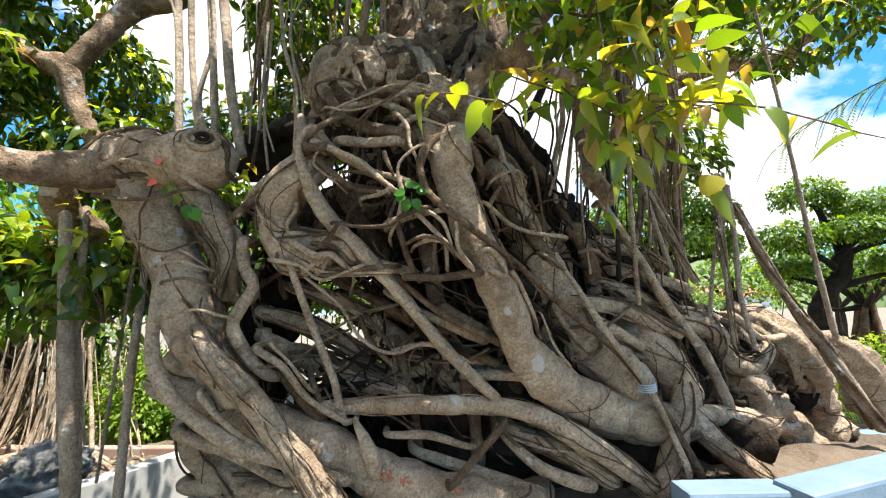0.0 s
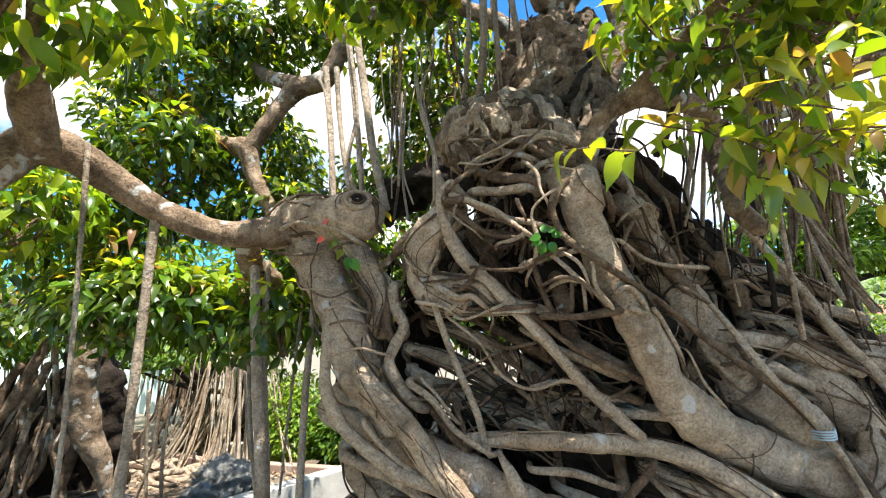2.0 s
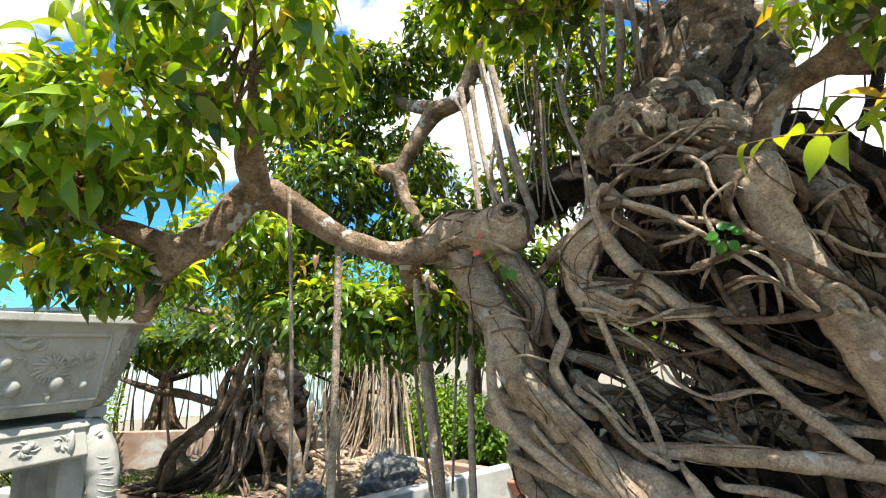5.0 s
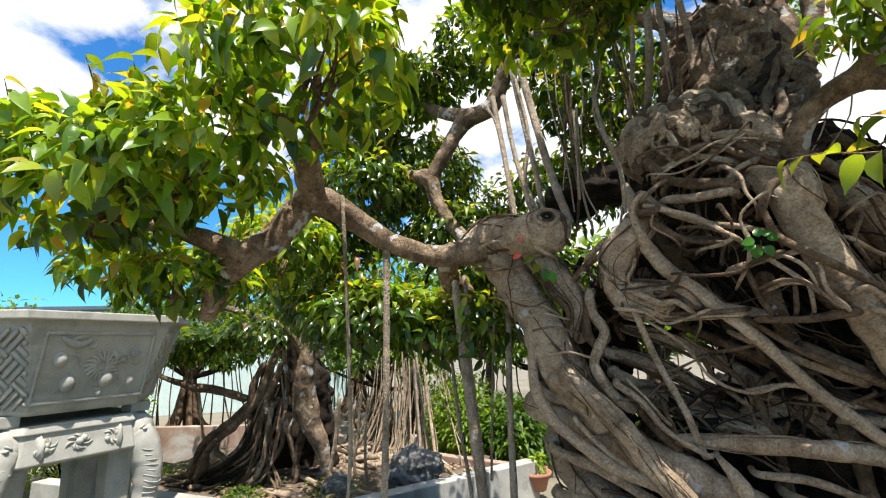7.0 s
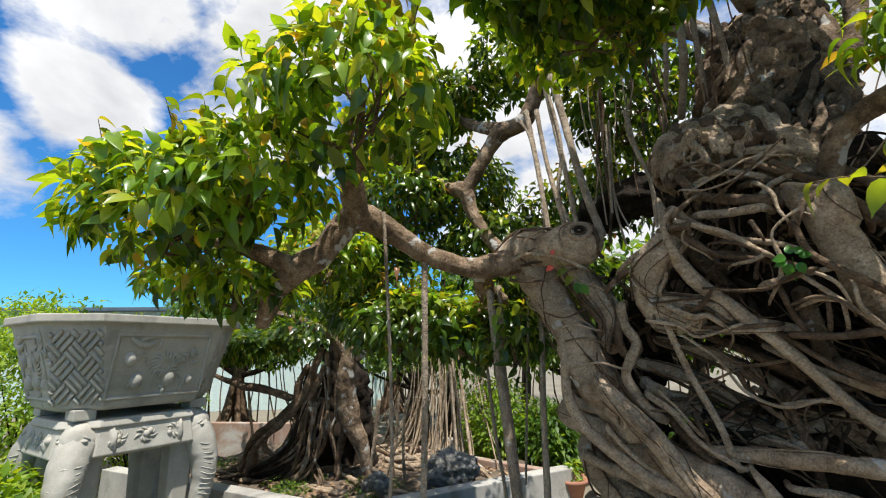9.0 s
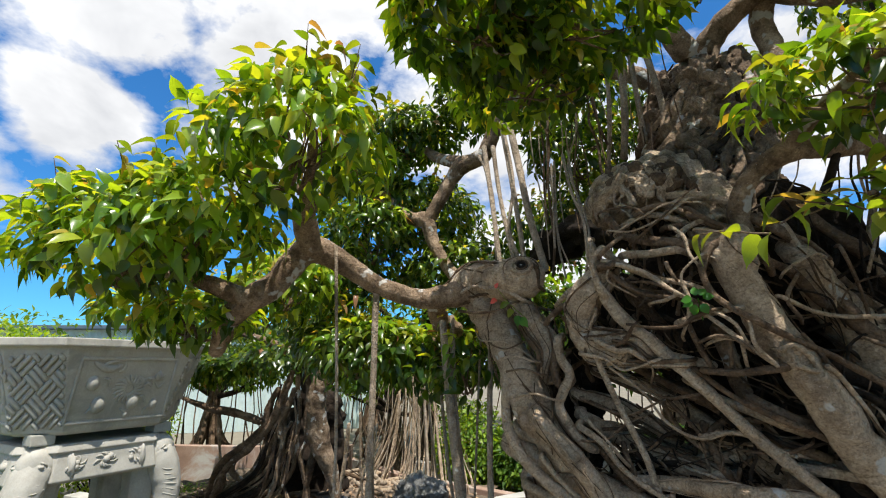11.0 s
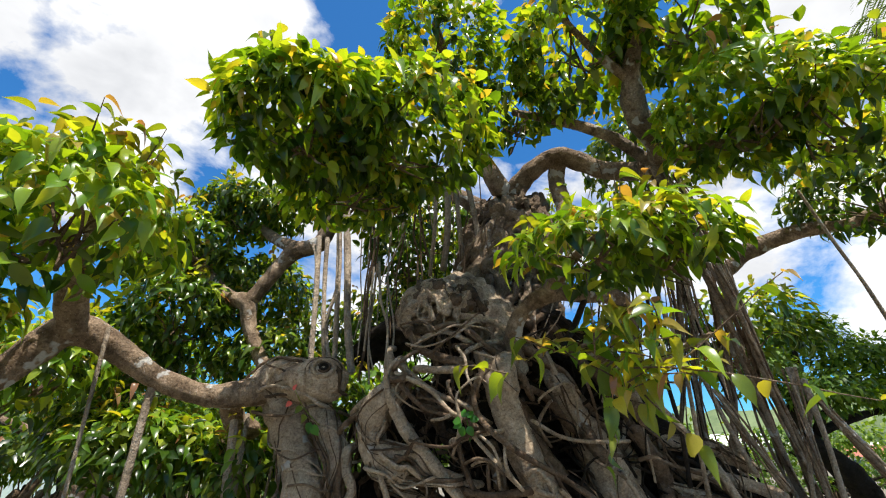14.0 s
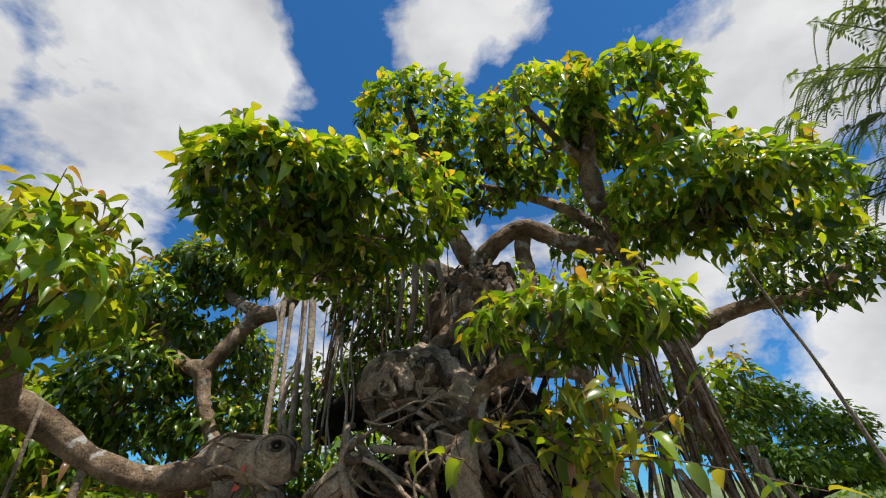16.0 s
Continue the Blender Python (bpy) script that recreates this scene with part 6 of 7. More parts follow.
def stone_stand():
    st = thing("stone_stand", "grey cast cement stand with carved elephant head legs", "pot stand", at=(POT.x, POT.y, 0))
    st.scale = (0.90, 0.88, 1.235 / 1.255)
    st.rotation_euler[2] = radians(POT_TURN)
    top = stack("top", [loop(0.51, 0.60, 0.22, 0.98), loop(0.54, 0.63, 0.23, 1.0), loop(0.50, 0.59, 0.22, 1.19), loop(0.52, 0.61, 0.22, 1.20), loop(0.50, 0.59, 0.22, 1.255)], CEMENT, st)
    for k in range(4):
        sx, sy = (1, 1, -1, -1)[k], (1, -1, -1, 1)[k]
        d = math.atan2(sy, sx)
        cx, cy = 0.31 * sx, 0.39 * sy
        ways, across = Vector((math.cos(d), math.sin(d), 0)), Vector((-math.sin(d), math.cos(d), 0))
        post = [loop(0.11, 0.11, 0.04, 0.0), loop(0.11, 0.11, 0.04, 0.06), loop(0.085, 0.085, 0.03, 0.10), loop(0.12, 0.12, 0.04, 0.98)]
        leg = stack("leg", [[(x + cx, y + cy, z) for x, y, z in row] for row in post], CEMENT, st)
        c = Vector((cx, cy, 0))
        ellipsoid("elephant_head", c + ways * 0.11 + Vector((0, 0, 1.10)), (0.15, 0.135, 0.15), leg, d, 0.12)
        for sg in (-1, 1):
            ellipsoid("elephant_ear", c + ways * 0.03 + across * (0.17 * sg) + Vector((0, 0, 1.09)), (0.035, 0.11, 0.115), leg, d - sg * 0.55, 0.2)
            ellipsoid("eye", c + ways * 0.215 + across * (0.085 * sg) + Vector((0, 0, 1.12)), (0.022, 0.026, 0.014), leg, d)
            brow = [(*(c + ways * (0.21 - 0.02 * abs(q)) + across * ((0.085 + 0.03 * q) * sg) + Vector((0, 0, 1.15 - 0.02 * q * q))), 0.008) for q in (-1, 0, 1)]
            tube("carving", brow, CEMENT, leg, 6, 0.02, 0.05)
        rows = [(0.13, 1.08, 0.135), (0.19, 0.98, 0.135), (0.235, 0.86, 0.122), (0.255, 0.72, 0.108), (0.24, 0.56, 0.092), (0.20, 0.40, 0.078), (0.18, 0.26, 0.066), (0.21, 0.15, 0.054), (0.28, 0.11, 0.040)]
        tube("elephant_trunk", [(*(c + ways * q + Vector((0, 0, z))), r) for q, z, r in rows], CEMENT, leg, 18, 0.02, 0.07, 0.10, 12.0)
        for j in range(17):
            z = 1.02 - 0.042 * j
            q, r = np.interp(z, [row[1] for row in rows[::-1]], [row[0] for row in rows[::-1]]), np.interp(z, [row[1] for row in rows[::-1]], [row[2] for row in rows[::-1]])
            arc = [(*(c + ways * (q + r * math.cos(t)) + across * (r * math.sin(t)) + Vector((0, 0, z - 0.03 * math.cos(t) + 0.006 * math.sin(3 * t + j)))), 0.0055) for t in (-1.5, -1.0, -0.5, 0, 0.5, 1.0, 1.5)]
            tube("carving", arc, CEMENT, leg, 6, 0.02, 0.25)
    # carved scrolls and fruit on the apron
    r = random.Random(7)
    for k in range(4):
        a, b = loop(0.536, 0.626, 0.23, 1.02), loop(0.50, 0.59, 0.22, 1.19)
        p, q = (Vector(a[2 * k]) + Vector(b[2 * k])) / 2, (Vector(a[(2 * k + 1) % 8]) + Vector(b[(2 * k + 1) % 8])) / 2
        m, w = on_face(p, q, 1.02, 1.19, -0.036), (q - p).length / 2
        # sprigs with curling leaves round a few fruits
        for j in range(3):
            x = (-0.62 + 0.6 * j + r.uniform(-0.06, 0.06)) * w
            for q in range(9):
                t0 = 0.7 * q + r.uniform(-0.2, 0.2)
                x1, y1 = x + 0.03 * math.cos(t0), 0.02 * math.sin(t0)
                far = r.uniform(0.05, 0.11)
                relief("carving", [[(x1, y1, 0.003), (x + far * 0.7 * math.cos(t0 + 0.2), 0.045 * math.sin(t0 + 0.2), r.uniform(0.006, 0.011)), (x + far * math.cos(t0 + 0.6), 0.06 * math.sin(t0 + 0.6), 0.002)]], m, top)
            for q in range(2):
                size = r.uniform(0.02, 0.032)
                ellipsoid("boss", m @ Vector((x + r.uniform(-0.06, 0.06), r.uniform(-0.025, 0.025), 0.0)), (size, size, size), top)


stone_pot()
stone_stand()


# ---- other bonsai of the garden ----
def garden_bonsai(rng, x, y, z, height, spread, posts, label, leaf=LEAF_FAR, n=2600, leafsize=0.07, rows=None):
    ob = thing("garden_bonsai", label, "bonsai tree", "bonsai of the garden", at=(x, y, z))
    lines = []
    for k in range(22):
        a, r = rng.uniform(0, 2 * math.pi), rng.uniform(0.45, 1.0) * spread * 0.36
        bx, by = r * math.cos(a), r * math.sin(a)
        top = height * rng.uniform(0.35, 0.62)
        lines.append([(bx * 0.9, by * 0.9, 0.0, 0.016 * height), (bx * 0.5, by * 0.5, top * 0.25, 0.02 * height), (bx * 0.3, by * 0.3, top * 0.6, 0.018 * height), (bx * 0.12 + 0.05, by * 0.12, top, 0.02 * height)])
    for line in lines:
        tube("root", line, (BARK_WARM, BARK_FINE)[k % 2], ob, 8, 0.09, 0.25, 0.1)
    clumps, limbs = [], []
    for k in range(9):
        a = 2 * math.pi * k / 9 + rng.normal() * 0.2
        r, h = spread * rng.uniform(0.4, 0.95), height * rng.uniform(0.5, 0.98)
        if k == 8:
            r, h = 0.1, height
        e = (r * math.cos(a), r * math.sin(a), h)
        limbs.append([(0, 0, height * 0.45, 0.024 * height), (e[0] * 0.5, e[1] * 0.5, h * 0.85, 0.015 * height), (*e, 0.007 * height)])
        clumps += leaf_frames(rng, (e[0], e[1], h + 0.08 * height), (spread * 0.36, spread * 0.36, height * 0.15), n // 9, leafsize, 0.4, 0.4)
    for line in limbs:
        tube("limb", line, BARK_DARK_AND_SHADE, ob, 7, 0.1, 0.2)
    lines = []
    for k in range(posts // 2):
        a, r = rng.uniform(0, 2 * math.pi), spread * rng.uniform(0.3, 0.9)
        px, py = r * math.cos(a), r * math.sin(a)
        lines.append([(px + rng.normal() * 0.25, py, 0, 0.016), (px + rng.normal() * 0.06, py, height * 0.3, 0.013), (px * 0.9, py * 0.9, height * 0.6, 0.010)])
    for line in lines:
        tube("aerial_root", line, (BARK_FINE, BARK)[int(line[0][3] * 1e6) % 2], ob, 5, 0.25, 0.1)
    tagged(piece("foliage", leaves_mesh("foliage", clumps, leaf, True), ob), kind="stuff")
    return ob


rng = np.random.default_rng(21)
for x, y, h, s, p in ((-8.2, 8.0, 2.4, 1.8, 40), (-5.1, 5.3, 1.9, 1.0, 26), (-3.6, 8.8, 2.2, 1.6, 40), (-9.2, 4.4, 2.3, 1.6, 40), (5.0, 11.5, 2.0, 2.0, 10), (9.0, 9.5, 3.0, 2.0, 10), (0.5, 9.5, 2.5, 1.7, 12), (-1.2, 7.6, 2.3, 1.5, 20)):
    garden_bonsai(rng, x, y, 0.2, h, s, p, "garden bonsai with rounded green foliage pads and hanging roots", n=2200 if (x, y) == (-5.1, 5.3) else 6000, leafsize=0.115)


def pad_bonsai(x, y, z, pads, bend, label):
    """A bonsai with a bent trunk and flat pads of foliage, each on its own limb: pads as rows of x, y, z, half width, half height."""
    ob = thing("garden_bonsai", label, "bonsai tree", "bonsai of the garden", at=(x, y, z))
    top = max(p[2] for p in pads)
    spine = [(0.25 * bend, 0, 0, 0.17), (-0.10 * bend, 0, top * 0.22, 0.15), (-0.30 * bend, 0.05, top * 0.42, 0.14), (0.15 * bend, 0, top * 0.62, 0.11), (0.0, 0, top * 0.85, 0.05)]
    tube("trunk", spine, BARK_DARK_AND_SHADE, ob, 14, 0.06, 0.3, 0.3)
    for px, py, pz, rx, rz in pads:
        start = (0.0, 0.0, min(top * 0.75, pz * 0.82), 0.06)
        tube("limb", [start, (px * 0.5, py * 0.5, pz * 0.95 - 0.12, 0.045), (px, py, pz - 0.6 * rz, 0.02)], BARK_DARK_AND_SHADE, ob, 8, 0.08, 0.25)
        tagged(piece("foliage", leaves_mesh("foliage", leaf_frames(rng, (px, py, pz), (rx, rx * 0.85, rz), int(2600 * rx), 0.095, 0.4, 0.3), LEAF_FAR, True), ob), kind="stuff")


pad_bonsai(6.25, 7.0, 0.2, [(-0.75, -0.2, 2.45, 0.55, 0.26), (-0.1, 0.2, 3.25, 0.62, 0.28), (0.65, 0.0, 3.0, 0.6, 0.28), (0.2, -0.3, 2.55, 0.5, 0.22), (1.2, 0.1, 2.6, 0.55, 0.26), (-0.5, 0.3, 2.0, 0.45, 0.2), (0.9, -0.2, 2.05, 0.5, 0.22)], 1.0, "garden bonsai with a bent dark trunk and flat green pads")
pad_bonsai(2.95, 6.1, 0.2, [(-0.5, 0.0, 2.65, 0.6, 0.3), (0.15, 0.2, 3.05, 0.6, 0.32), (0.65, -0.1, 2.7, 0.5, 0.28), (0.95, 0.1, 2.3, 0.4, 0.24), (0.1, -0.3, 2.3, 0.5, 0.26)], -1.0, "garden bonsai with bright green drooping foliage pads")


def shrub(rng, x, y, z, r, h, n, mat, label, size=0.075):
    ob = thing("shrub", label, "shrub", "garden shrubs", at=(x, y, z))
    frames = leaf_frames(rng, (0, 0, h * 0.5), (r, r, h * 0.5), n, size * (1.3 if h < 1.2 else 1.0), 0.2, 0.3, -0.9)
    lines = [[(rng.normal() * 0.03, rng.normal() * 0.03, 0, 0.012), (*(frames[k][0] * (0.5, 0.5, 0.6)), 0.008), (*frames[k][0], 0.004)] for k in range(10)]
    for line in lines:
        tube("stem", line, BARK_DARK_AND_SHADE, ob, 5, 0.2, 0.1)
    tagged(piece("foliage", leaves_mesh("foliage", frames, mat, True), ob), kind="stuff")


for x, y, r, h, mat in ((-3.4, 5.1, 0.55, 1.25, LEAF_LIME), (-2.75, 5.3, 0.5, 1.1, LEAF_FAR), (-3.9, 5.6, 0.5, 1.3, LEAF_FAR), (3.2, 4.4, 0.7, 1.15, LEAF_LIME), (4.4, 5.0, 0.8, 1.2, LEAF_LIME), (2.4, 5.2, 0.7, 1.2, LEAF_LIME), (5.6, 5.6, 0.9, 1.3, LEAF_LIME), (-7.4, 0.9, 0.9, 2.6, LEAF_LIME), (-8.0, 2.2, 0.9, 2.4, LEAF_LIME), (-3.3, 0.05, 0.36, 1.05, LEAF_FAR), (-5.6, 0.1, 0.5, 0.9, LEAF_FAR), (-4.5, 0.15, 0.5, 1.05, LEAF_LIME), (-0.8, 5.6, 0.6, 1.1, LEAF_FAR), (1.2, 5.6, 0.7, 1.2, LEAF_LIME)):
    shrub(rng, x, y, 0.0, r, h, 9000 if h > 2 else 3200, mat, "leafy green garden shrub" if mat == LEAF_FAR else "bright lime green garden shrub")


# ---- beds and kerbs ----
def kerb(name, rows, w, h, mat, label):
    ob = thing(name, label, "planter wall", kind="structure")
    for (x0, y0), (x1, y1) in zip(rows, rows[1:]):
        bm = bmesh.new()
        box(bm, 0, -w / 2, 0, math.hypot(x1 - x0, y1 - y0), w / 2, h, 0.01)
        p = part("kerbstone", bm, mat, ob)
        p.matrix_basis = pose(x0, y0, 0, 0, 0, math.degrees(math.atan2(y1 - y0, x1 - x0)))


kerb("kerb_1", [(-6.6, 1.55), (-5.2, 1.85), (-3.9, 2.08), (-3.25, 2.2), (-2.5, 3.85), (-2.2, 4.5)], 0.17, 0.42, KERB, "white concrete kerb of a planting bed")
kerb("kerb_2", [(-2.5, 4.55), (-4.3, 4.6), (-6.4, 5.2)], 0.12, 0.34, BRICKRED, "pale concrete kerb of a planting bed")
kerb("kerb_3", [(-9.6, 2.6), (-7.0, 3.95), (-5.6, 4.9)], 0.14, 0.56, BRICKRED, "brown rendered planter wall with pale rim")
kerb("kerb_4", [(-4.6, 5.1), (-1.6, 5.6)], 0.14, 0.40, KERB, "pale concrete kerb of a planting bed")
bm = bmesh.new()
bmesh.ops.create_grid(bm, x_segments=40, y_segments=40, size=1.0, matrix=Matrix.Translation((-4.6, 3.35, 0)) @ Matrix.Rotation(0.17, 4, "Z") @ Matrix.Diagonal((1.95, 1.15, 1, 1)))
for v in bm.verts:
    v.co.z = 0.30 + 0.09 * noise.noise(v.co * 1.7) + 0.04 * noise.noise(v.co * 7)
tagged(part("soil", bm, SOIL, None, "raised bed of dry brown soil with litter"), category="soil", kind="structure")


def boulder(x, y, z, r, seed):
    bm = bmesh.new()
    bmesh.ops.create_icosphere(bm, subdivisions=5, radius=1.0)
    for v in bm.verts:
        w = v.co.normalized()
        k = 1 + 0.35 * noise.noise(w * 1.3 + Vector((seed, 0, 0))) + 0.20 * noise.noise(w * 4 + Vector((0, seed, 0))) + 0.10 * noise.noise(w * 11) - 0.16 * abs(noise.noise(w * 7 + Vector((seed, 3, 0)))) - 0.10 * abs(noise.noise(w * 17))
        v.co = w * k * r
        v.co.z *= 0.8
    ob = part("rock", bm, ROCK, None)
    ob.location = (x, y, z)
    for p in ob.data.polygons:
        p.use_smooth = True
    tagged(ob, "rough pitted grey garden rock", "rock", "garden rocks")


boulder(-3.15, 3.55, 0.42, 0.29, 1.0)
boulder(-3.62, 2.95, 0.36, 0.15, 4.0)


# ---- shed and far land ----
def shed():
    ob = thing("shed", "pale green sheet metal shed with dark roof edge", "shed", at=(-15.4, 5.0, 0))
    v, f, n = [], [], 160
    for k in range(n + 1):
        o = 0.03 * (k % 2)
        v += [(k * 0.09 - 7.2, o, 0), (k * 0.09 - 7.2, o, 3.0)]
    for k in range(n):
        f.append((2 * k, 2 * k + 2, 2 * k + 3, 2 * k + 1))
    w = piece("wall", mesh_of("wall", v, f, SHED, False), ob)
    w.matrix_basis = pose(0, 0, 0, 0, 0, 43)
    bm = bmesh.new()
    box(bm, -7.4, -0.3, 3.0, 7.4, 4.0, 3.12, 0.02)
    r = part("roof", bm, ROOFING, ob)
    r.matrix_basis = pose(0, 0, 0, 0, 0, 43)


shed()


def ridge_line(name, label, mat, radius, a0, a1, base, height, seed):
    v, f, n = [], [], 90
    for k in range(n + 1):
        a = radians(a0 + (a1 - a0) * k / n)
        h = base + height * (0.5 + 0.5 * noise.noise(Vector((k * 0.06, seed, 0)))) + 0.12 * height * noise.noise(Vector((k * 0.4, seed, 3)))
        for r, z in ((radius, -5), (radius * 1.03, h * 0.6), (radius * 1.1, h)):
            v.append((r * math.sin(a), r * math.cos(a), z))
    for k in range(n):
        for j in range(2):
            f.append((3 * k + j, 3 * k + 3 + j, 3 * k + 4 + j, 3 * k + 1 + j))
    tagged(piece(name, mesh_of(name, v, f, mat), None, label), category="hill", kind="structure")


ridge_line("hill_1", "scrub covered green hillside", HILL, 260.0, 10, 75, 6, 38, 2.0)
ridge_line("hill_2", "far mountains, blue haze in their colour", FARHILL, 1300.0, -60, 60, 20, 130, 5.0)


# ---- the old bonsai in the bed ----
elder = thing("garden_bonsai", "old bonsai with a hollow trunk of dark spreading roots and painted gap shade", "bonsai tree", "bonsai of the garden", at=(-4.6, 3.3, 0.3))
ELDER_BACK = Matrix.Translation((4.6, -3.3, -0.3))


def back_limb(name, rows):
    tally[0] += 1
    # dark roots take the near black bark that carries gap shade
    mat = BARK if name == "aerial_root" else BARK_LIMB if rows[0][0] > -3.95 else (BARK_LIMB, BARK_WARM, BARK_FINE)[tally[0] % 3] if name == "root" else BARK_DARK_AND_SHADE if name == "dark" else BARK_WARM
    name = "root" if name == "dark" else name
    rows = [(x, y, z, r * (0.85 if rows[0][0] > -4.0 else 0.6)) for x, y, z, r in rows]
    thick = max(r[3] for r in rows) > 0.09
    under(tube(name, rows, mat, None, 12, 0.03, 0.12 if thick else 0.26, 0.25 if thick else 0.4, 9.0, "", tally[0] * 1.3), elder, ELDER_BACK)


# its heart: near black tubes added to paint the shade of the hollow
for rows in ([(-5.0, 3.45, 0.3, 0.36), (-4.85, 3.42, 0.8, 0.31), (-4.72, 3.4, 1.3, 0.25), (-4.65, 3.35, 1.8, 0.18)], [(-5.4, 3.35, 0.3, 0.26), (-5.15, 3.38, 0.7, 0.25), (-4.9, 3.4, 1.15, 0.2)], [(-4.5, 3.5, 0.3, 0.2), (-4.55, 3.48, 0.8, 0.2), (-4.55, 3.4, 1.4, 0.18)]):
    under(tube("trunk", rows, BARK_DARK_AND_SHADE, None, 26, 0.05, 0.4, 0.4), elder, ELDER_BACK)
back_limb("root", [(-3.916, 2.811, 1.838, 0.086), (-3.991, 2.84, 1.539, 0.1167), (-4.042, 2.887, 1.24, 0.1229), (-4.046, 2.965, 0.939, 0.129), (-3.996, 3.056, 0.726, 0.1044), (-3.981, 3.13, 0.484, 0.0676), (-3.973, 3.176, 0.333, 0.0491)])
back_limb("root", [(-4.062, 2.946, 0.969, 0.0676), (-4.15, 2.935, 0.792, 0.0676), (-4.217, 2.946, 0.583, 0.0553), (-4.274, 2.964, 0.374, 0.0369)])
back_limb("root", [(-3.887, 2.887, 1.626, 0.0553), (-3.765, 2.943, 1.724, 0.0491), (-3.666, 2.997, 1.769, 0.0307)])
back_limb("root", [(-4.208, 2.645, 1.728, 0.0553), (-4.308, 2.637, 1.508, 0.0737), (-4.44, 2.621, 1.236, 0.0799), (-4.694, 2.53, 0.944, 0.0737), (-4.94, 2.422, 0.73, 0.0676), (-5.065, 2.397, 0.511, 0.0553), (-5.131, 2.398, 0.345, 0.0369)])
back_limb("root", [(-4.362, 2.588, 1.553, 0.0491), (-4.465, 2.567, 1.376, 0.0614), (-4.553, 2.573, 1.132, 0.0676), (-4.795, 2.469, 0.917, 0.0676), (-5.003, 2.373, 0.756, 0.0553), (-5.172, 2.353, 0.407, 0.0369)])
back_limb("root", [(-4.21, 2.692, 1.547, 0.0491), (-4.278, 2.686, 1.399, 0.0553), (-4.436, 2.653, 1.127, 0.0614), (-4.54, 2.65, 0.878, 0.0553), (-4.657, 2.608, 0.744, 0.043), (-4.785, 2.559, 0.604, 0.0307)])
back_limb("root", [(-4.853, 2.452, 0.835, 0.043), (-4.903, 2.462, 0.674, 0.0491), (-4.815, 2.547, 0.575, 0.043), (-4.715, 2.636, 0.493, 0.0307)])
back_limb("root", [(-4.986, 2.391, 0.732, 0.043), (-5.019, 2.428, 0.51, 0.043), (-5.179, 2.36, 0.365, 0.0307)])
back_limb("root", [(-4.162, 2.684, 1.696, 0.0307), (-4.175, 2.698, 1.612, 0.0369), (-4.194, 2.766, 1.312, 0.0369), (-4.269, 2.804, 0.983, 0.0369), (-4.322, 2.826, 0.768, 0.0307)])
back_limb("root", [(-4.072, 2.721, 1.783, 0.043), (-4.087, 2.792, 1.482, 0.0491), (-4.152, 2.828, 1.184, 0.0491), (-4.168, 2.874, 0.973, 0.043)])
back_limb("root", [(-4.29, 2.791, 0.978, 0.0369), (-4.331, 2.836, 0.708, 0.043), (-4.481, 2.794, 0.49, 0.043), (-4.62, 2.758, 0.278, 0.0307)])
back_limb("root", [(-4.178, 2.866, 0.98, 0.043), (-4.249, 2.863, 0.813, 0.043), (-4.239, 2.98, 0.403, 0.043), (-4.381, 2.928, 0.24, 0.0369), (-4.57, 2.803, 0.235, 0.0307)])
back_limb("root", [(-4.4, 2.823, 0.584, 0.0369), (-4.681, 2.68, 0.413, 0.0369), (-4.983, 2.516, 0.274, 0.0307)])
back_limb("root", [(-4.284, 2.967, 0.339, 0.0307), (-4.505, 2.849, 0.226, 0.0307), (-4.785, 2.659, 0.236, 0.0246)])
back_limb("root", [(-4.3, 2.655, 1.46, 0.0369), (-4.391, 2.666, 1.192, 0.0369), (-4.41, 2.734, 0.892, 0.0369), (-4.523, 2.722, 0.655, 0.0307)])
back_limb("limb", [(-4.569, 2.545, 1.199, 0.0676), (-4.827, 2.342, 1.31, 0.0676), (-5.006, 2.212, 1.347, 0.0614), (-5.174, 2.081, 1.413, 0.043), (-5.341, 1.948, 1.498, 0.0307)])
back_limb("aerial_root", [(-4.228, 2.712, 1.427, 0.0184), (-4.254, 2.832, 0.916, 0.0184)])
back_limb("aerial_root", [(-3.636, 3.146, 1.285, 0.0184), (-3.698, 3.234, 0.806, 0.0184), (-3.749, 3.345, 0.265, 0.0184)])
back_limb("aerial_root", [(-3.756, 3.097, 1.169, 0.0246), (-3.869, 3.15, 0.691, 0.0246), (-3.993, 3.179, 0.274, 0.0246)])
back_limb("aerial_root", [(-3.502, 3.27, 1.16, 0.0184), (-3.605, 3.33, 0.682, 0.0184), (-3.664, 3.451, 0.081, 0.0184)])
back_limb("aerial_root", [(-3.564, 3.212, 1.223, 0.0184), (-3.676, 3.282, 0.684, 0.0184), (-3.84, 3.283, 0.268, 0.0184)])
back_limb("aerial_root", [(-4.966, 2.259, 1.273, 0.0246), (-4.985, 2.326, 0.973, 0.0246), (-5.005, 2.394, 0.672, 0.0246)])
back_limb("limb", [(-3.981, 2.847, 1.539, 0.0737), (-4.063, 2.711, 1.843, 0.0737), (-4.341, 2.473, 2.034, 0.0553), (-4.678, 2.212, 2.167, 0.0369)])
back_limb("limb", [(-3.929, 2.834, 1.718, 0.0737), (-3.639, 2.967, 1.948, 0.0614), (-3.325, 3.164, 1.997, 0.043)])
rng = np.random.default_rng(31)
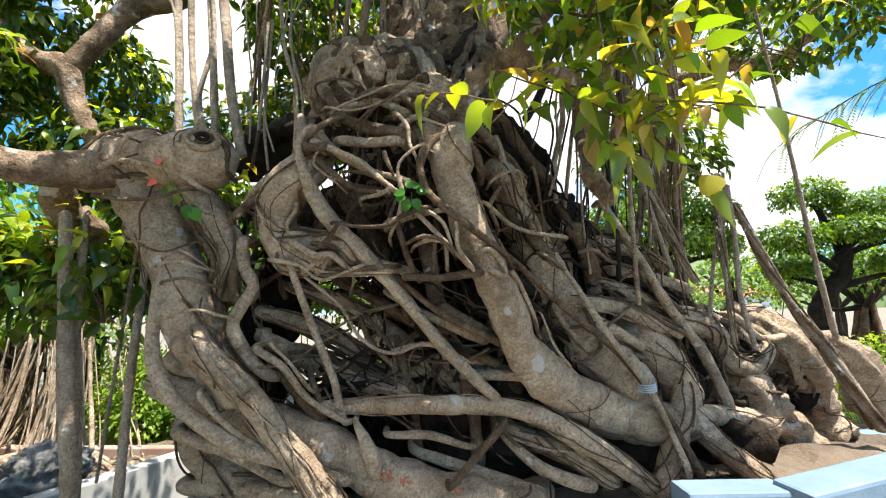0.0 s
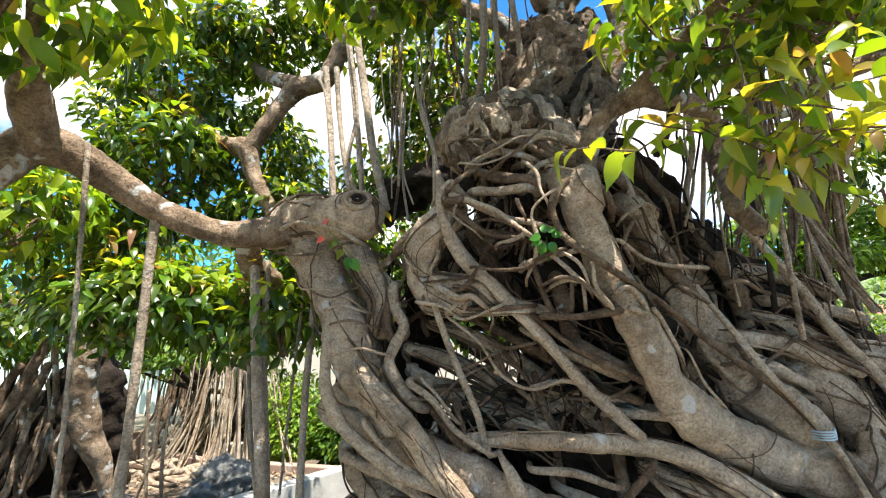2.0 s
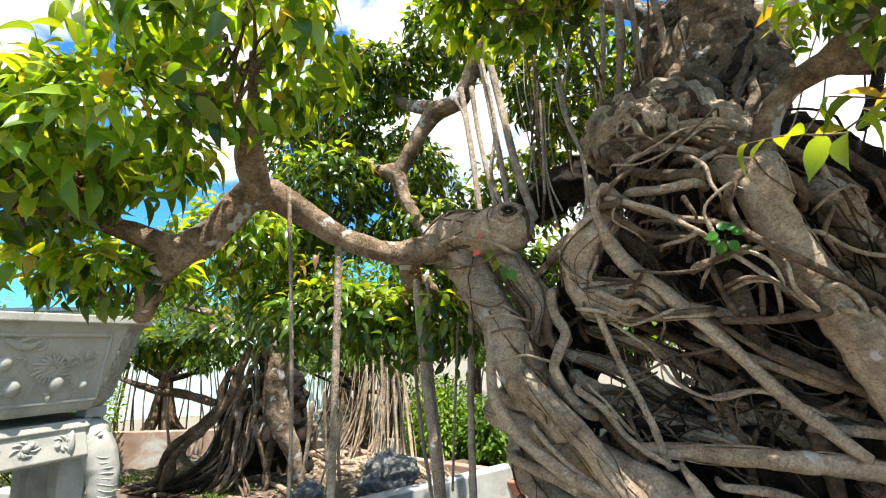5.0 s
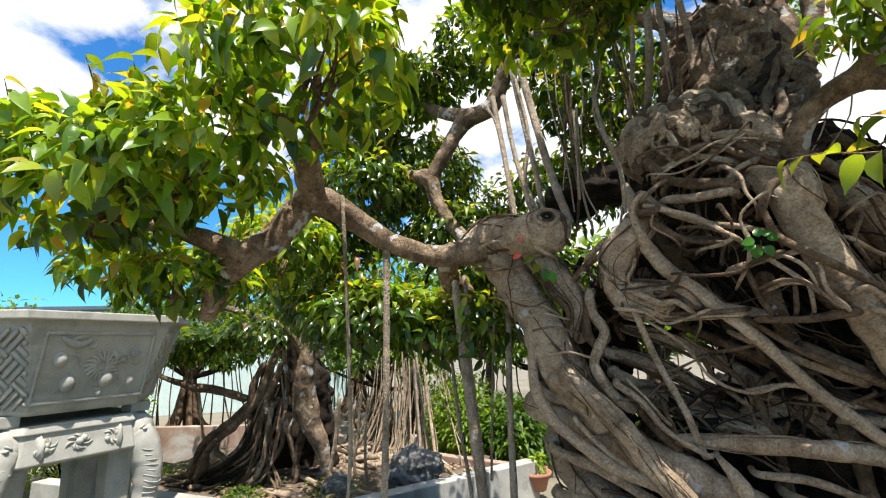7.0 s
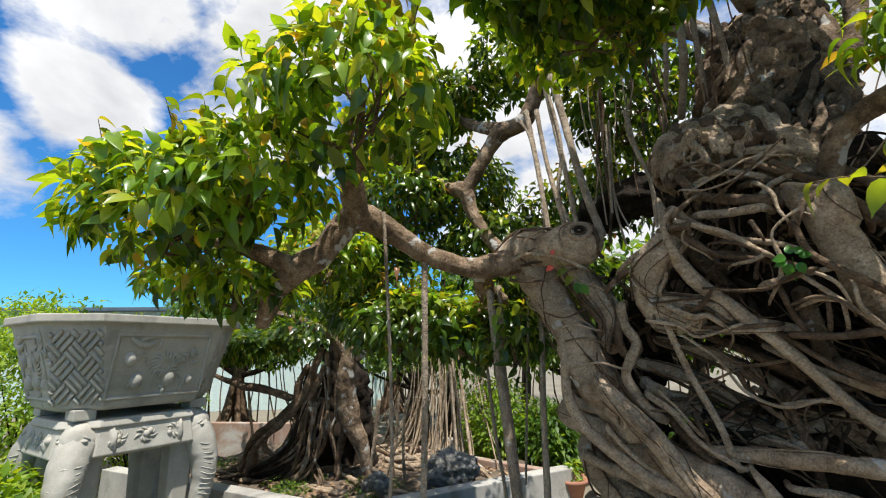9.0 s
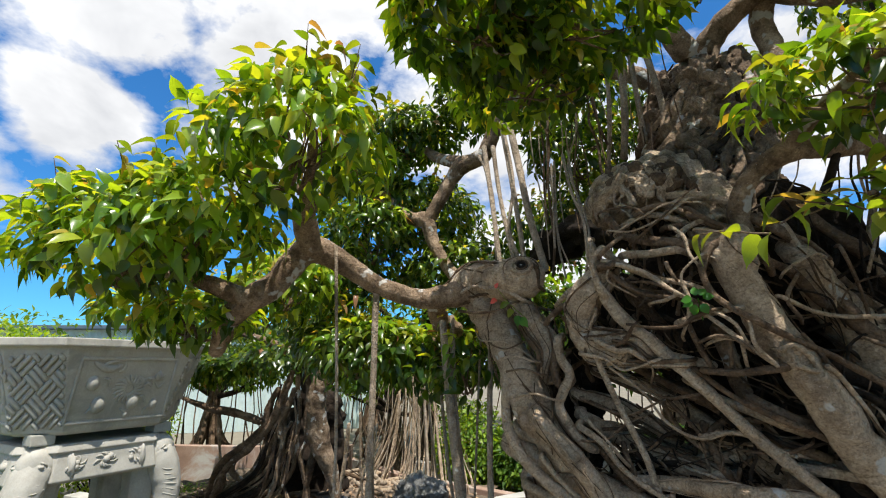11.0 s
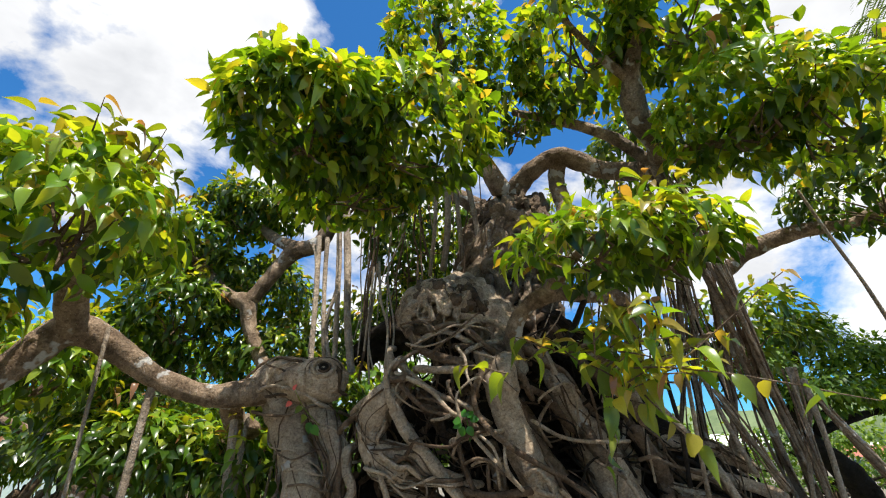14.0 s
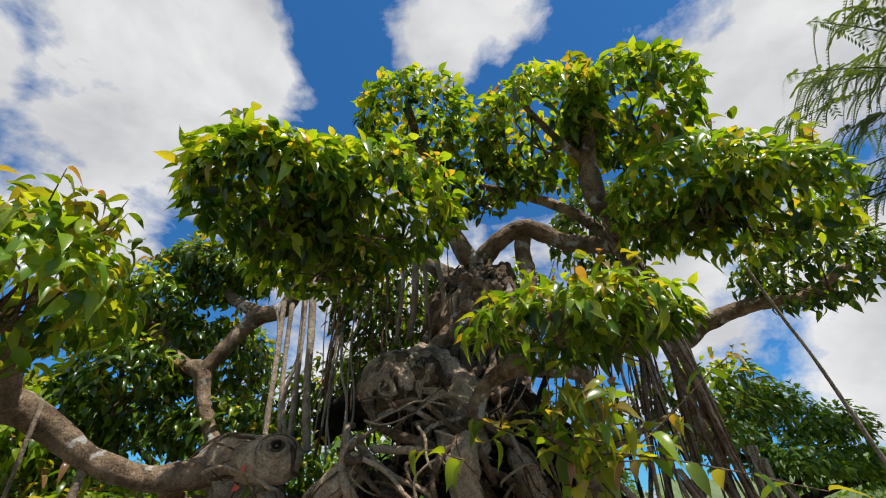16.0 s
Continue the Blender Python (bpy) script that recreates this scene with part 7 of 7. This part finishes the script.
for k in range(34):
    a = rng.uniform(1.2, 4.4)
    r0, top = rng.uniform(0.25, 0.8), rng.uniform(0.7, 1.35)
    bx, by = -4.75 + r0 * math.cos(a) * 1.3, 3.3 + r0 * math.sin(a)
    w = float(rng.choice([0.010, 0.016, 0.024, 0.036, 0.05], p=[0.3, 0.3, 0.2, 0.15, 0.05]))
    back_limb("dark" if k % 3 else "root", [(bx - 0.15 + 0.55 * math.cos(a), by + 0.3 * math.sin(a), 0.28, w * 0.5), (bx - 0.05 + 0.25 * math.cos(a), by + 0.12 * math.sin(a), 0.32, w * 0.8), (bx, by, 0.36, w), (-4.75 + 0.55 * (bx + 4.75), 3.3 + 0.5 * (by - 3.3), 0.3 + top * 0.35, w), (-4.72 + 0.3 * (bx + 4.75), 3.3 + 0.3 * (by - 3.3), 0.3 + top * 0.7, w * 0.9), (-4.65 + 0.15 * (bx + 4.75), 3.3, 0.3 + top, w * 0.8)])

# thin roots that stream from its shoulder over the bed
for k in range(34):
    a, w = rng.uniform(0.0, 1.0), float(rng.choice([0.012, 0.018, 0.028, 0.04], p=[0.35, 0.35, 0.2, 0.1]))
    top = np.array((-4.45 + rng.normal() * 0.13, 2.72 + rng.normal() * 0.07, rng.uniform(0.9, 1.6)))
    foot = np.array((-4.25 - 1.15 * a + rng.normal() * 0.08, 2.78 - 0.45 * a + rng.normal() * 0.06, 0.33))
    out = np.array((-0.35 - 0.45 * a, -0.16, -0.01))
    mid = np.array((*(top[:2] * 0.68 + foot[:2] * 0.32), 0.33 + (top[2] - 0.33) * rng.uniform(0.22, 0.4)))
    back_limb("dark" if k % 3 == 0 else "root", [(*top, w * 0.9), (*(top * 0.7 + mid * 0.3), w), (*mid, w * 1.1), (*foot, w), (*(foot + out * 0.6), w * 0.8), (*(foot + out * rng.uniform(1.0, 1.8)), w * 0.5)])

# a bonsai behind it that stands on a sunlit fan of pale roots
fan = thing("garden_bonsai", "garden bonsai standing on a fan of pale straight roots", "bonsai tree", "bonsai of the garden", at=(-4.0, 4.55, 0.15))
for k in range(44):
    x0, lean = rng.uniform(-0.8, 0.75), rng.normal() * 0.22
    y0, top, w = rng.normal() * 0.2, rng.uniform(1.2, 1.7), float(rng.choice([0.006, 0.009, 0.013, 0.019], p=[0.35, 0.35, 0.2, 0.1]))
    rows = [(x0 * 1.5 + lean, y0 - 0.35, -0.02, w * 1.3), (x0 * 1.15 + lean * 0.7, y0 - 0.14, 0.22 * top, w * 1.1), (x0 * 0.8 + lean * 0.3, y0 - 0.03, 0.6 * top, w), (x0 * 0.6, y0, top, w * 0.9)]
    tube("root", rows, (BARK, BARK_POST)[k % 2], fan, 6, 0.1, 0.25)
for k in range(46):
    x0, y0 = rng.uniform(-1.0, 1.0), rng.uniform(-0.75, -0.15)
    rows = [(x0 + 0.17 * j * (1 if rng.random() < 0.5 + 0.5 * x0 else -1), y0 - 0.07 * j + rng.normal() * 0.03, 0.22 - 0.035 * j, 0.028 - 0.004 * j) for j in range(5)]
    tube("surface_root", rows, (BARK, BARK_POST)[k % 2], fan, 7, 0.06, 0.2)
fan_leaves = []
for k in range(5):
    fan_leaves += leaf_frames(rng, (rng.uniform(-0.8, 0.8), rng.uniform(0.2, 0.7), rng.uniform(1.25, 1.6)), (0.4, 0.4, 0.2), 220, 0.09, 0.4, 0.3)
tagged(piece("foliage", leaves_mesh("foliage", fan_leaves, LEAF_FAR, True), fan), kind="stuff")
frames = []
for centre, radii, n in (((-4.85, 2.25, 1.80), (0.42, 0.38, 0.17), 900), ((-4.35, 2.45, 1.90), (0.42, 0.38, 0.18), 500), ((-5.5, 2.30, 1.72), (0.45, 0.40, 0.17), 900), ((-6.1, 2.6, 1.85), (0.5, 0.45, 0.2), 800), ((-5.2, 3.0, 2.25), (0.6, 0.5, 0.25), 500), ((-4.8, 3.4, 2.35), (0.6, 0.5, 0.3), 500), ((-6.4, 3.0, 2.1), (0.55, 0.5, 0.3), 450), ((-4.9, 3.6, 2.8), (0.6, 0.5, 0.3), 400)):
    frames += leaf_frames(rng, centre, radii, n, 0.10, 0.4, 0.35)
under(tagged(piece("foliage", leaves_mesh("foliage", frames, LEAF, True), None), kind="stuff"), elder, ELDER_BACK)

# ---- far trees, houses and the feathery tree ----
def far_tree(x, y, h, r, n, mat):
    ob = thing("tree", "leafy green garden tree in the distance", "tree", "distant trees", at=(x, y, 0))
    tube("trunk", [(0, 0, 0, 0.05 * h), (0.1, 0, h * 0.3, 0.04 * h), (0, 0.1, h * 0.7, 0.02 * h)], BARK_DARK_AND_SHADE, ob, 8, 0.3, 0.2)
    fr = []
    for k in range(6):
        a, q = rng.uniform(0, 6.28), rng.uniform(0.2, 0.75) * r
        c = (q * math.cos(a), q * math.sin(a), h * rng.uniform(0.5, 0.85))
        tube("limb", [(0, 0, h * 0.35, 0.02 * h), (*(np.array(c) * (0.6, 0.6, 0.9)), 0.015 * h), (*c, 0.006 * h)], BARK_DARK_AND_SHADE, ob, 6, 0.3, 0.1)
        fr += leaf_frames(rng, c, (r * 0.55, r * 0.55, h * 0.2), n // 6, 0.055 * h, 0.3, 0.3)
    tagged(piece("foliage", leaves_mesh("foliage", fr, mat, True), ob), kind="stuff")


# the three behind the walk are unseen, added to cut low sky light
for x, y, h, r in ((-5.6, 6.8, 4.2, 1.9), (-3.0, 7.2, 4.0, 2.0), (-7.6, 5.6, 3.9, 1.8), (8.5, 13.0, 3.4, 2.0), (-7.0, 13.0, 3.2, 2.2), (-2.0, 14.0, 3.0, 2.2), (2.0, 14.0, 3.2, 2.2), (12.0, 11.0, 3.6, 2.4), (-11.5, 2.0, 3.0, 1.8), (-11.0, 10.0, 3.4, 2.2), (15.0, 17.0, 4.0, 2.6), (-6.5, -8.5, 3.6, 2.0), (1.0, -10.0, 3.8, 2.2), (8.0, -7.0, 3.6, 2.0), (9.5, 3.0, 3.4, 1.9), (-12.0, -0.5, 2.8, 1.7)):
    far_tree(x, y, h, r, 1500, LEAF_FAR)


def house(x, y, w, d, h, turn, roof):
    ob = thing("house", "small far white house with red roof" if roof is REDROOF else "small far white shed building", "house", "distant houses", at=(x, y, 0))
    ob.rotation_euler[2] = radians(turn)
    bm = bmesh.new()
    box(bm, -w / 2, -d / 2, 0, w / 2, d / 2, h, 0.05)
    part("wall", bm, WHITEWALL, ob)
    me = mesh_of("roof", [(-w / 2 - 0.4, -d / 2 - 0.4, h), (w / 2 + 0.4, -d / 2 - 0.4, h), (w / 2 + 0.4, d / 2 + 0.4, h), (-w / 2 - 0.4, d / 2 + 0.4, h), (-w / 2, 0, h + d * 0.28), (w / 2, 0, h + d * 0.28)], [(0, 1, 5, 4), (2, 3, 4, 5), (1, 2, 5), (3, 0, 4), (3, 2, 1, 0)], roof, False)
    piece("roof", me, ob)
    for k in (-0.28, 0.0, 0.28):
        bm = bmesh.new()
        box(bm, w * k - 0.5, -d / 2 - 0.04, h * 0.35, w * k + 0.5, -d / 2 + 0.02, h * 0.75)
        part("window", bm, ROOFING, ob)


for row in ((36.5, 76.0, 8.0, 5.0, 1.6, -15, REDROOF), (40.0, 80.0, 7.0, 5.0, 2.0, 20, WHITEWALL), (44.0, 70.0, 10.0, 7.0, 3.0, 5, REDROOF), (24.0, 90.0, 14.0, 7.0, 3.0, 0, WHITEWALL)):
    house(*row)


def feathery_tree(x, y):
    ob = thing("feathery_tree", "tall tree with drooping feathery dark green leaves", "tree", at=(x, y, 0))
    tube("trunk", [(0, 0, 0, 0.16), (0.1, 0, 2.5, 0.13), (-0.1, 0.2, 5.0, 0.09), (-0.2, 0.1, 8.0, 0.04)], BARK_DARK_AND_SHADE, ob, 10, 0.2, 0.1)
    v, f = [], []
    for k in range(44):
        z = rng.uniform(4.3, 7.6)
        a = math.pi + rng.normal() * 0.7 + 0.5
        length = rng.uniform(1.5, 3.2)
        start = np.array((-0.1, 0.1, z))
        end = start + (length * math.cos(a), length * math.sin(a), rng.uniform(-0.7, 0.2))
        tube("limb", [(*start, 0.018), (*((start + end) / 2 + (0, 0, 0.18)), 0.010), (*end, 0.004)], BARK_DARK_AND_SHADE, ob, 6, 0.15, 0.1)
        for j in range(24):
            s = 0.25 + 0.75 * j / 23
            p = start + (end - start) * s + (0, 0, 0.18 * 4 * s * (1 - s))
            d = np.array((math.cos(a + rng.normal() * 0.8), math.sin(a + rng.normal() * 0.8), rng.uniform(-1.1, 0.1)))
            d /= np.linalg.norm(d)
            side = np.cross(d, (0, 0, 1.0))
            side /= np.linalg.norm(side)
            for q in range(16):
                c = p + d * (0.022 * q) - np.array((0, 0, 0.0012 * q * q))
                for sg in (-1, 1):
                    w = side * sg * 0.058 + d * 0.03 - np.array((0, 0, 0.012))
                    b = len(v)
                    v += [c - d * 0.006, c + w * 0.55 - d * 0.012, c + w, c + w * 0.5 + d * 0.014]
                    f.append((b, b + 1, b + 2, b + 3))
    tagged(piece("foliage", mesh_of("foliage", v, f, LEAF_FEATHER), ob), kind="stuff")


feathery_tree(6.4, 4.4)


# ---- small things on the tree and in the garden ----
def flower_pot(x, y, z):
    ob = thing("flower_pot", "small round terracotta flower pot with green seedling", "flower pot", at=(x, y, z))
    v, f, n = [], [], 20
    prof = [(0.10, 0), (0.145, 0.14), (0.17, 0.145), (0.17, 0.185), (0.15, 0.185), (0.14, 0.15), (0.0, 0.15)]
    for r, h in prof:
        v += [(r * math.cos(2 * math.pi * k / n), r * math.sin(2 * math.pi * k / n), h) for k in range(n)]
    for i in range(len(prof) - 1):
        f += [(i * n + k, i * n + (k + 1) % n, (i + 1) * n + (k + 1) % n, (i + 1) * n + k) for k in range(n)]
    f.append(tuple(reversed(range(n))))
    piece("pot", mesh_of("pot", v, f, TERRACOTTA), ob)
    fr = leaf_frames(rng, (0, 0, 0.27), (0.13, 0.13, 0.12), 60, 0.07, 0.2, 0.2, -0.9)
    tagged(piece("foliage", leaves_mesh("foliage", fr, LEAF_LIME, True), ob), kind="stuff")


flower_pot(-2.17, 4.5, 0.12)
flower_pot(-2.45, 5.15, 0.0)

herb = thing("herb_seedling", "small bright green herb growing among the roots", "plant", at=(-0.075, 1.285, 1.95))
herb_leaf = mesh_of("leaf", LEAF_V * (1, 1.7, 1), LEAF_F, HERB)
tube("stem", [(0, 0.05, -0.05, 0.003), (0, 0.02, 0, 0.002), (0, 0, 0.02, 0.002)], HERB, herb, 5, 0.02, 0.0)
for k, (a, e, s) in enumerate(((20, 10, 0.036), (100, 25, 0.032), (170, 5, 0.038), (240, -20, 0.04), (300, -10, 0.036), (60, 10, 0.034), (200, 20, 0.034))):
    piece("leaf", herb_leaf, herb, "", Matrix.Translation((0.017 * math.cos(radians(a)), -0.012 - 0.004 * (k % 3), 0.012 + 0.017 * math.sin(radians(a)))) @ Euler((radians(70), 0, 0)).to_matrix().to_4x4() @ Euler((0, radians(-e), radians(a))).to_matrix().to_4x4() @ Matrix.Scale(s, 4))

tag = thing("seedling", "tiny ficus seedling with red leaves on the burl", "plant", at=(-0.93, 1.42, 2.12))
tube("stem", [(0.12, 0.05, -0.15, 0.002), (0.06, 0.0, -0.08, 0.002), (0.0, 0.0, 0.0, 0.0015)], LEAF_YOUNG, tag, 5, 0.03, 0.0)
red_leaf = mesh_of("leaf", LEAF_V, LEAF_F, TAPE)
for (x, z, a, s, me) in ((0.0, 0.0, 100, 0.045, red_leaf), (0.0, -0.06, 175, 0.06, red_leaf), (0.06, -0.08, 185, 0.07, young_leaf[0]), (0.09, -0.12, 190, 0.08, young_leaf[1]), (0.11, -0.14, 250, 0.05, herb_leaf), (0.12, -0.15, 300, 0.05, herb_leaf)):
    piece("leaf", me, tag, "", Matrix.Translation((x, -0.01, z)) @ Euler((radians(80), 0, 0)).to_matrix().to_4x4() @ Euler((0, 0, radians(a))).to_matrix().to_4x4() @ Matrix.Scale(s, 4))


# old paint marks on the lowest root, a wire tie and a red tag
marks = thing("paint_mark", "faded orange red paint strokes on a pale root", "paint mark", at=(-0.15, 1.51, 1.08))
dabs = random.Random(12)
for k in range(20):
    cx, cz, cy = ((-0.18, 1.092, 1.517), (-0.125, 1.07, 1.515), (0.04, 1.045, 1.530))[0 if k < 8 else 1 if k < 16 else 2]
    x, z = cx + dabs.gauss(0, 0.011), cz + dabs.gauss(0, 0.014)
    a, q = dabs.uniform(0, 3.14), dabs.uniform(0.004, 0.012)
    o = tube("stroke", [(x - q * math.cos(a), cy, z - q * math.sin(a), 0.002), (x, cy - 0.001, z, dabs.uniform(0.003, 0.006)), (x + q * math.cos(a), cy, z + q * math.sin(a), 0.002)], PAINT, None, 6, 0.006, 0.5)
    under(o, marks, Matrix.Translation((0.15, -1.51, -1.08)))
tie = thing("wire_tie", "twisted pale blue wire tied round thin roots", "wire", at=(0.76, 1.69, 1.32))
for k in range(4):
    tube("coil", [(-0.03, 0.02, -0.012 + 0.008 * k, 0.0028), (-0.015, -0.025, -0.008 + 0.008 * k, 0.0028), (0.015, -0.025, -0.004 + 0.008 * k, 0.0028), (0.035, 0.02, 0.008 * k, 0.0028)], TIE, tie, 6, 0.01, 0.02)

bits = random.Random(9)
litter = []
for k in range(900):
    x, y = bits.uniform(-6.3, -2.8), bits.uniform(2.3, 4.4)
    a, t = bits.uniform(0, 6.28), bits.uniform(-0.3, 0.3)
    ca, sa = math.cos(a), math.sin(a)
    turn = np.array([[ca, -sa, t], [sa, ca, 0], [-t * ca, t * sa, 1.0]])
    litter.append((np.array((x, y, 0.33 + 0.09 * noise.noise(Vector((x, y, 0)) * 1.7))), turn, bits.uniform(0.05, 0.10)))
tagged(piece("leaf_litter", leaves_mesh("leaf_litter", litter, DRY, True), None, "dry brown fallen leaves on the bed"), category="leaf litter", kind="stuff")
for k in range(26):
    x, y, a = bits.uniform(-6.0, -3.1), bits.uniform(2.35, 3.4), bits.uniform(2.6, 6.0)
    rows = []
    for j in range(7):
        rows.append((x, y, 0.33 + 0.09 * noise.noise(Vector((x, y, 0)) * 1.7), bits.uniform(0.014, 0.03)))
        a += bits.uniform(-0.5, 0.5)
        x, y = x + 0.11 * math.cos(a), y + 0.07 * math.sin(a)
    under(tube("surface_root", rows, (BARK_FINE, BARK)[k % 2], None, 7, 0.04, 0.2), elder, ELDER_BACK)
moss = []
for k in range(14):
    x, y = bits.uniform(-6.1, -3.3), bits.uniform(2.3, 3.6)
    moss += leaf_frames(rng, (x, y, 0.34), (0.22, 0.18, 0.05), 120, 0.035, 0.0, 0.2, -0.9)
tagged(piece("moss", leaves_mesh("moss", moss, LEAF_FAR, True), None, "low green moss and weeds on the bed"), category="moss", kind="stuff")
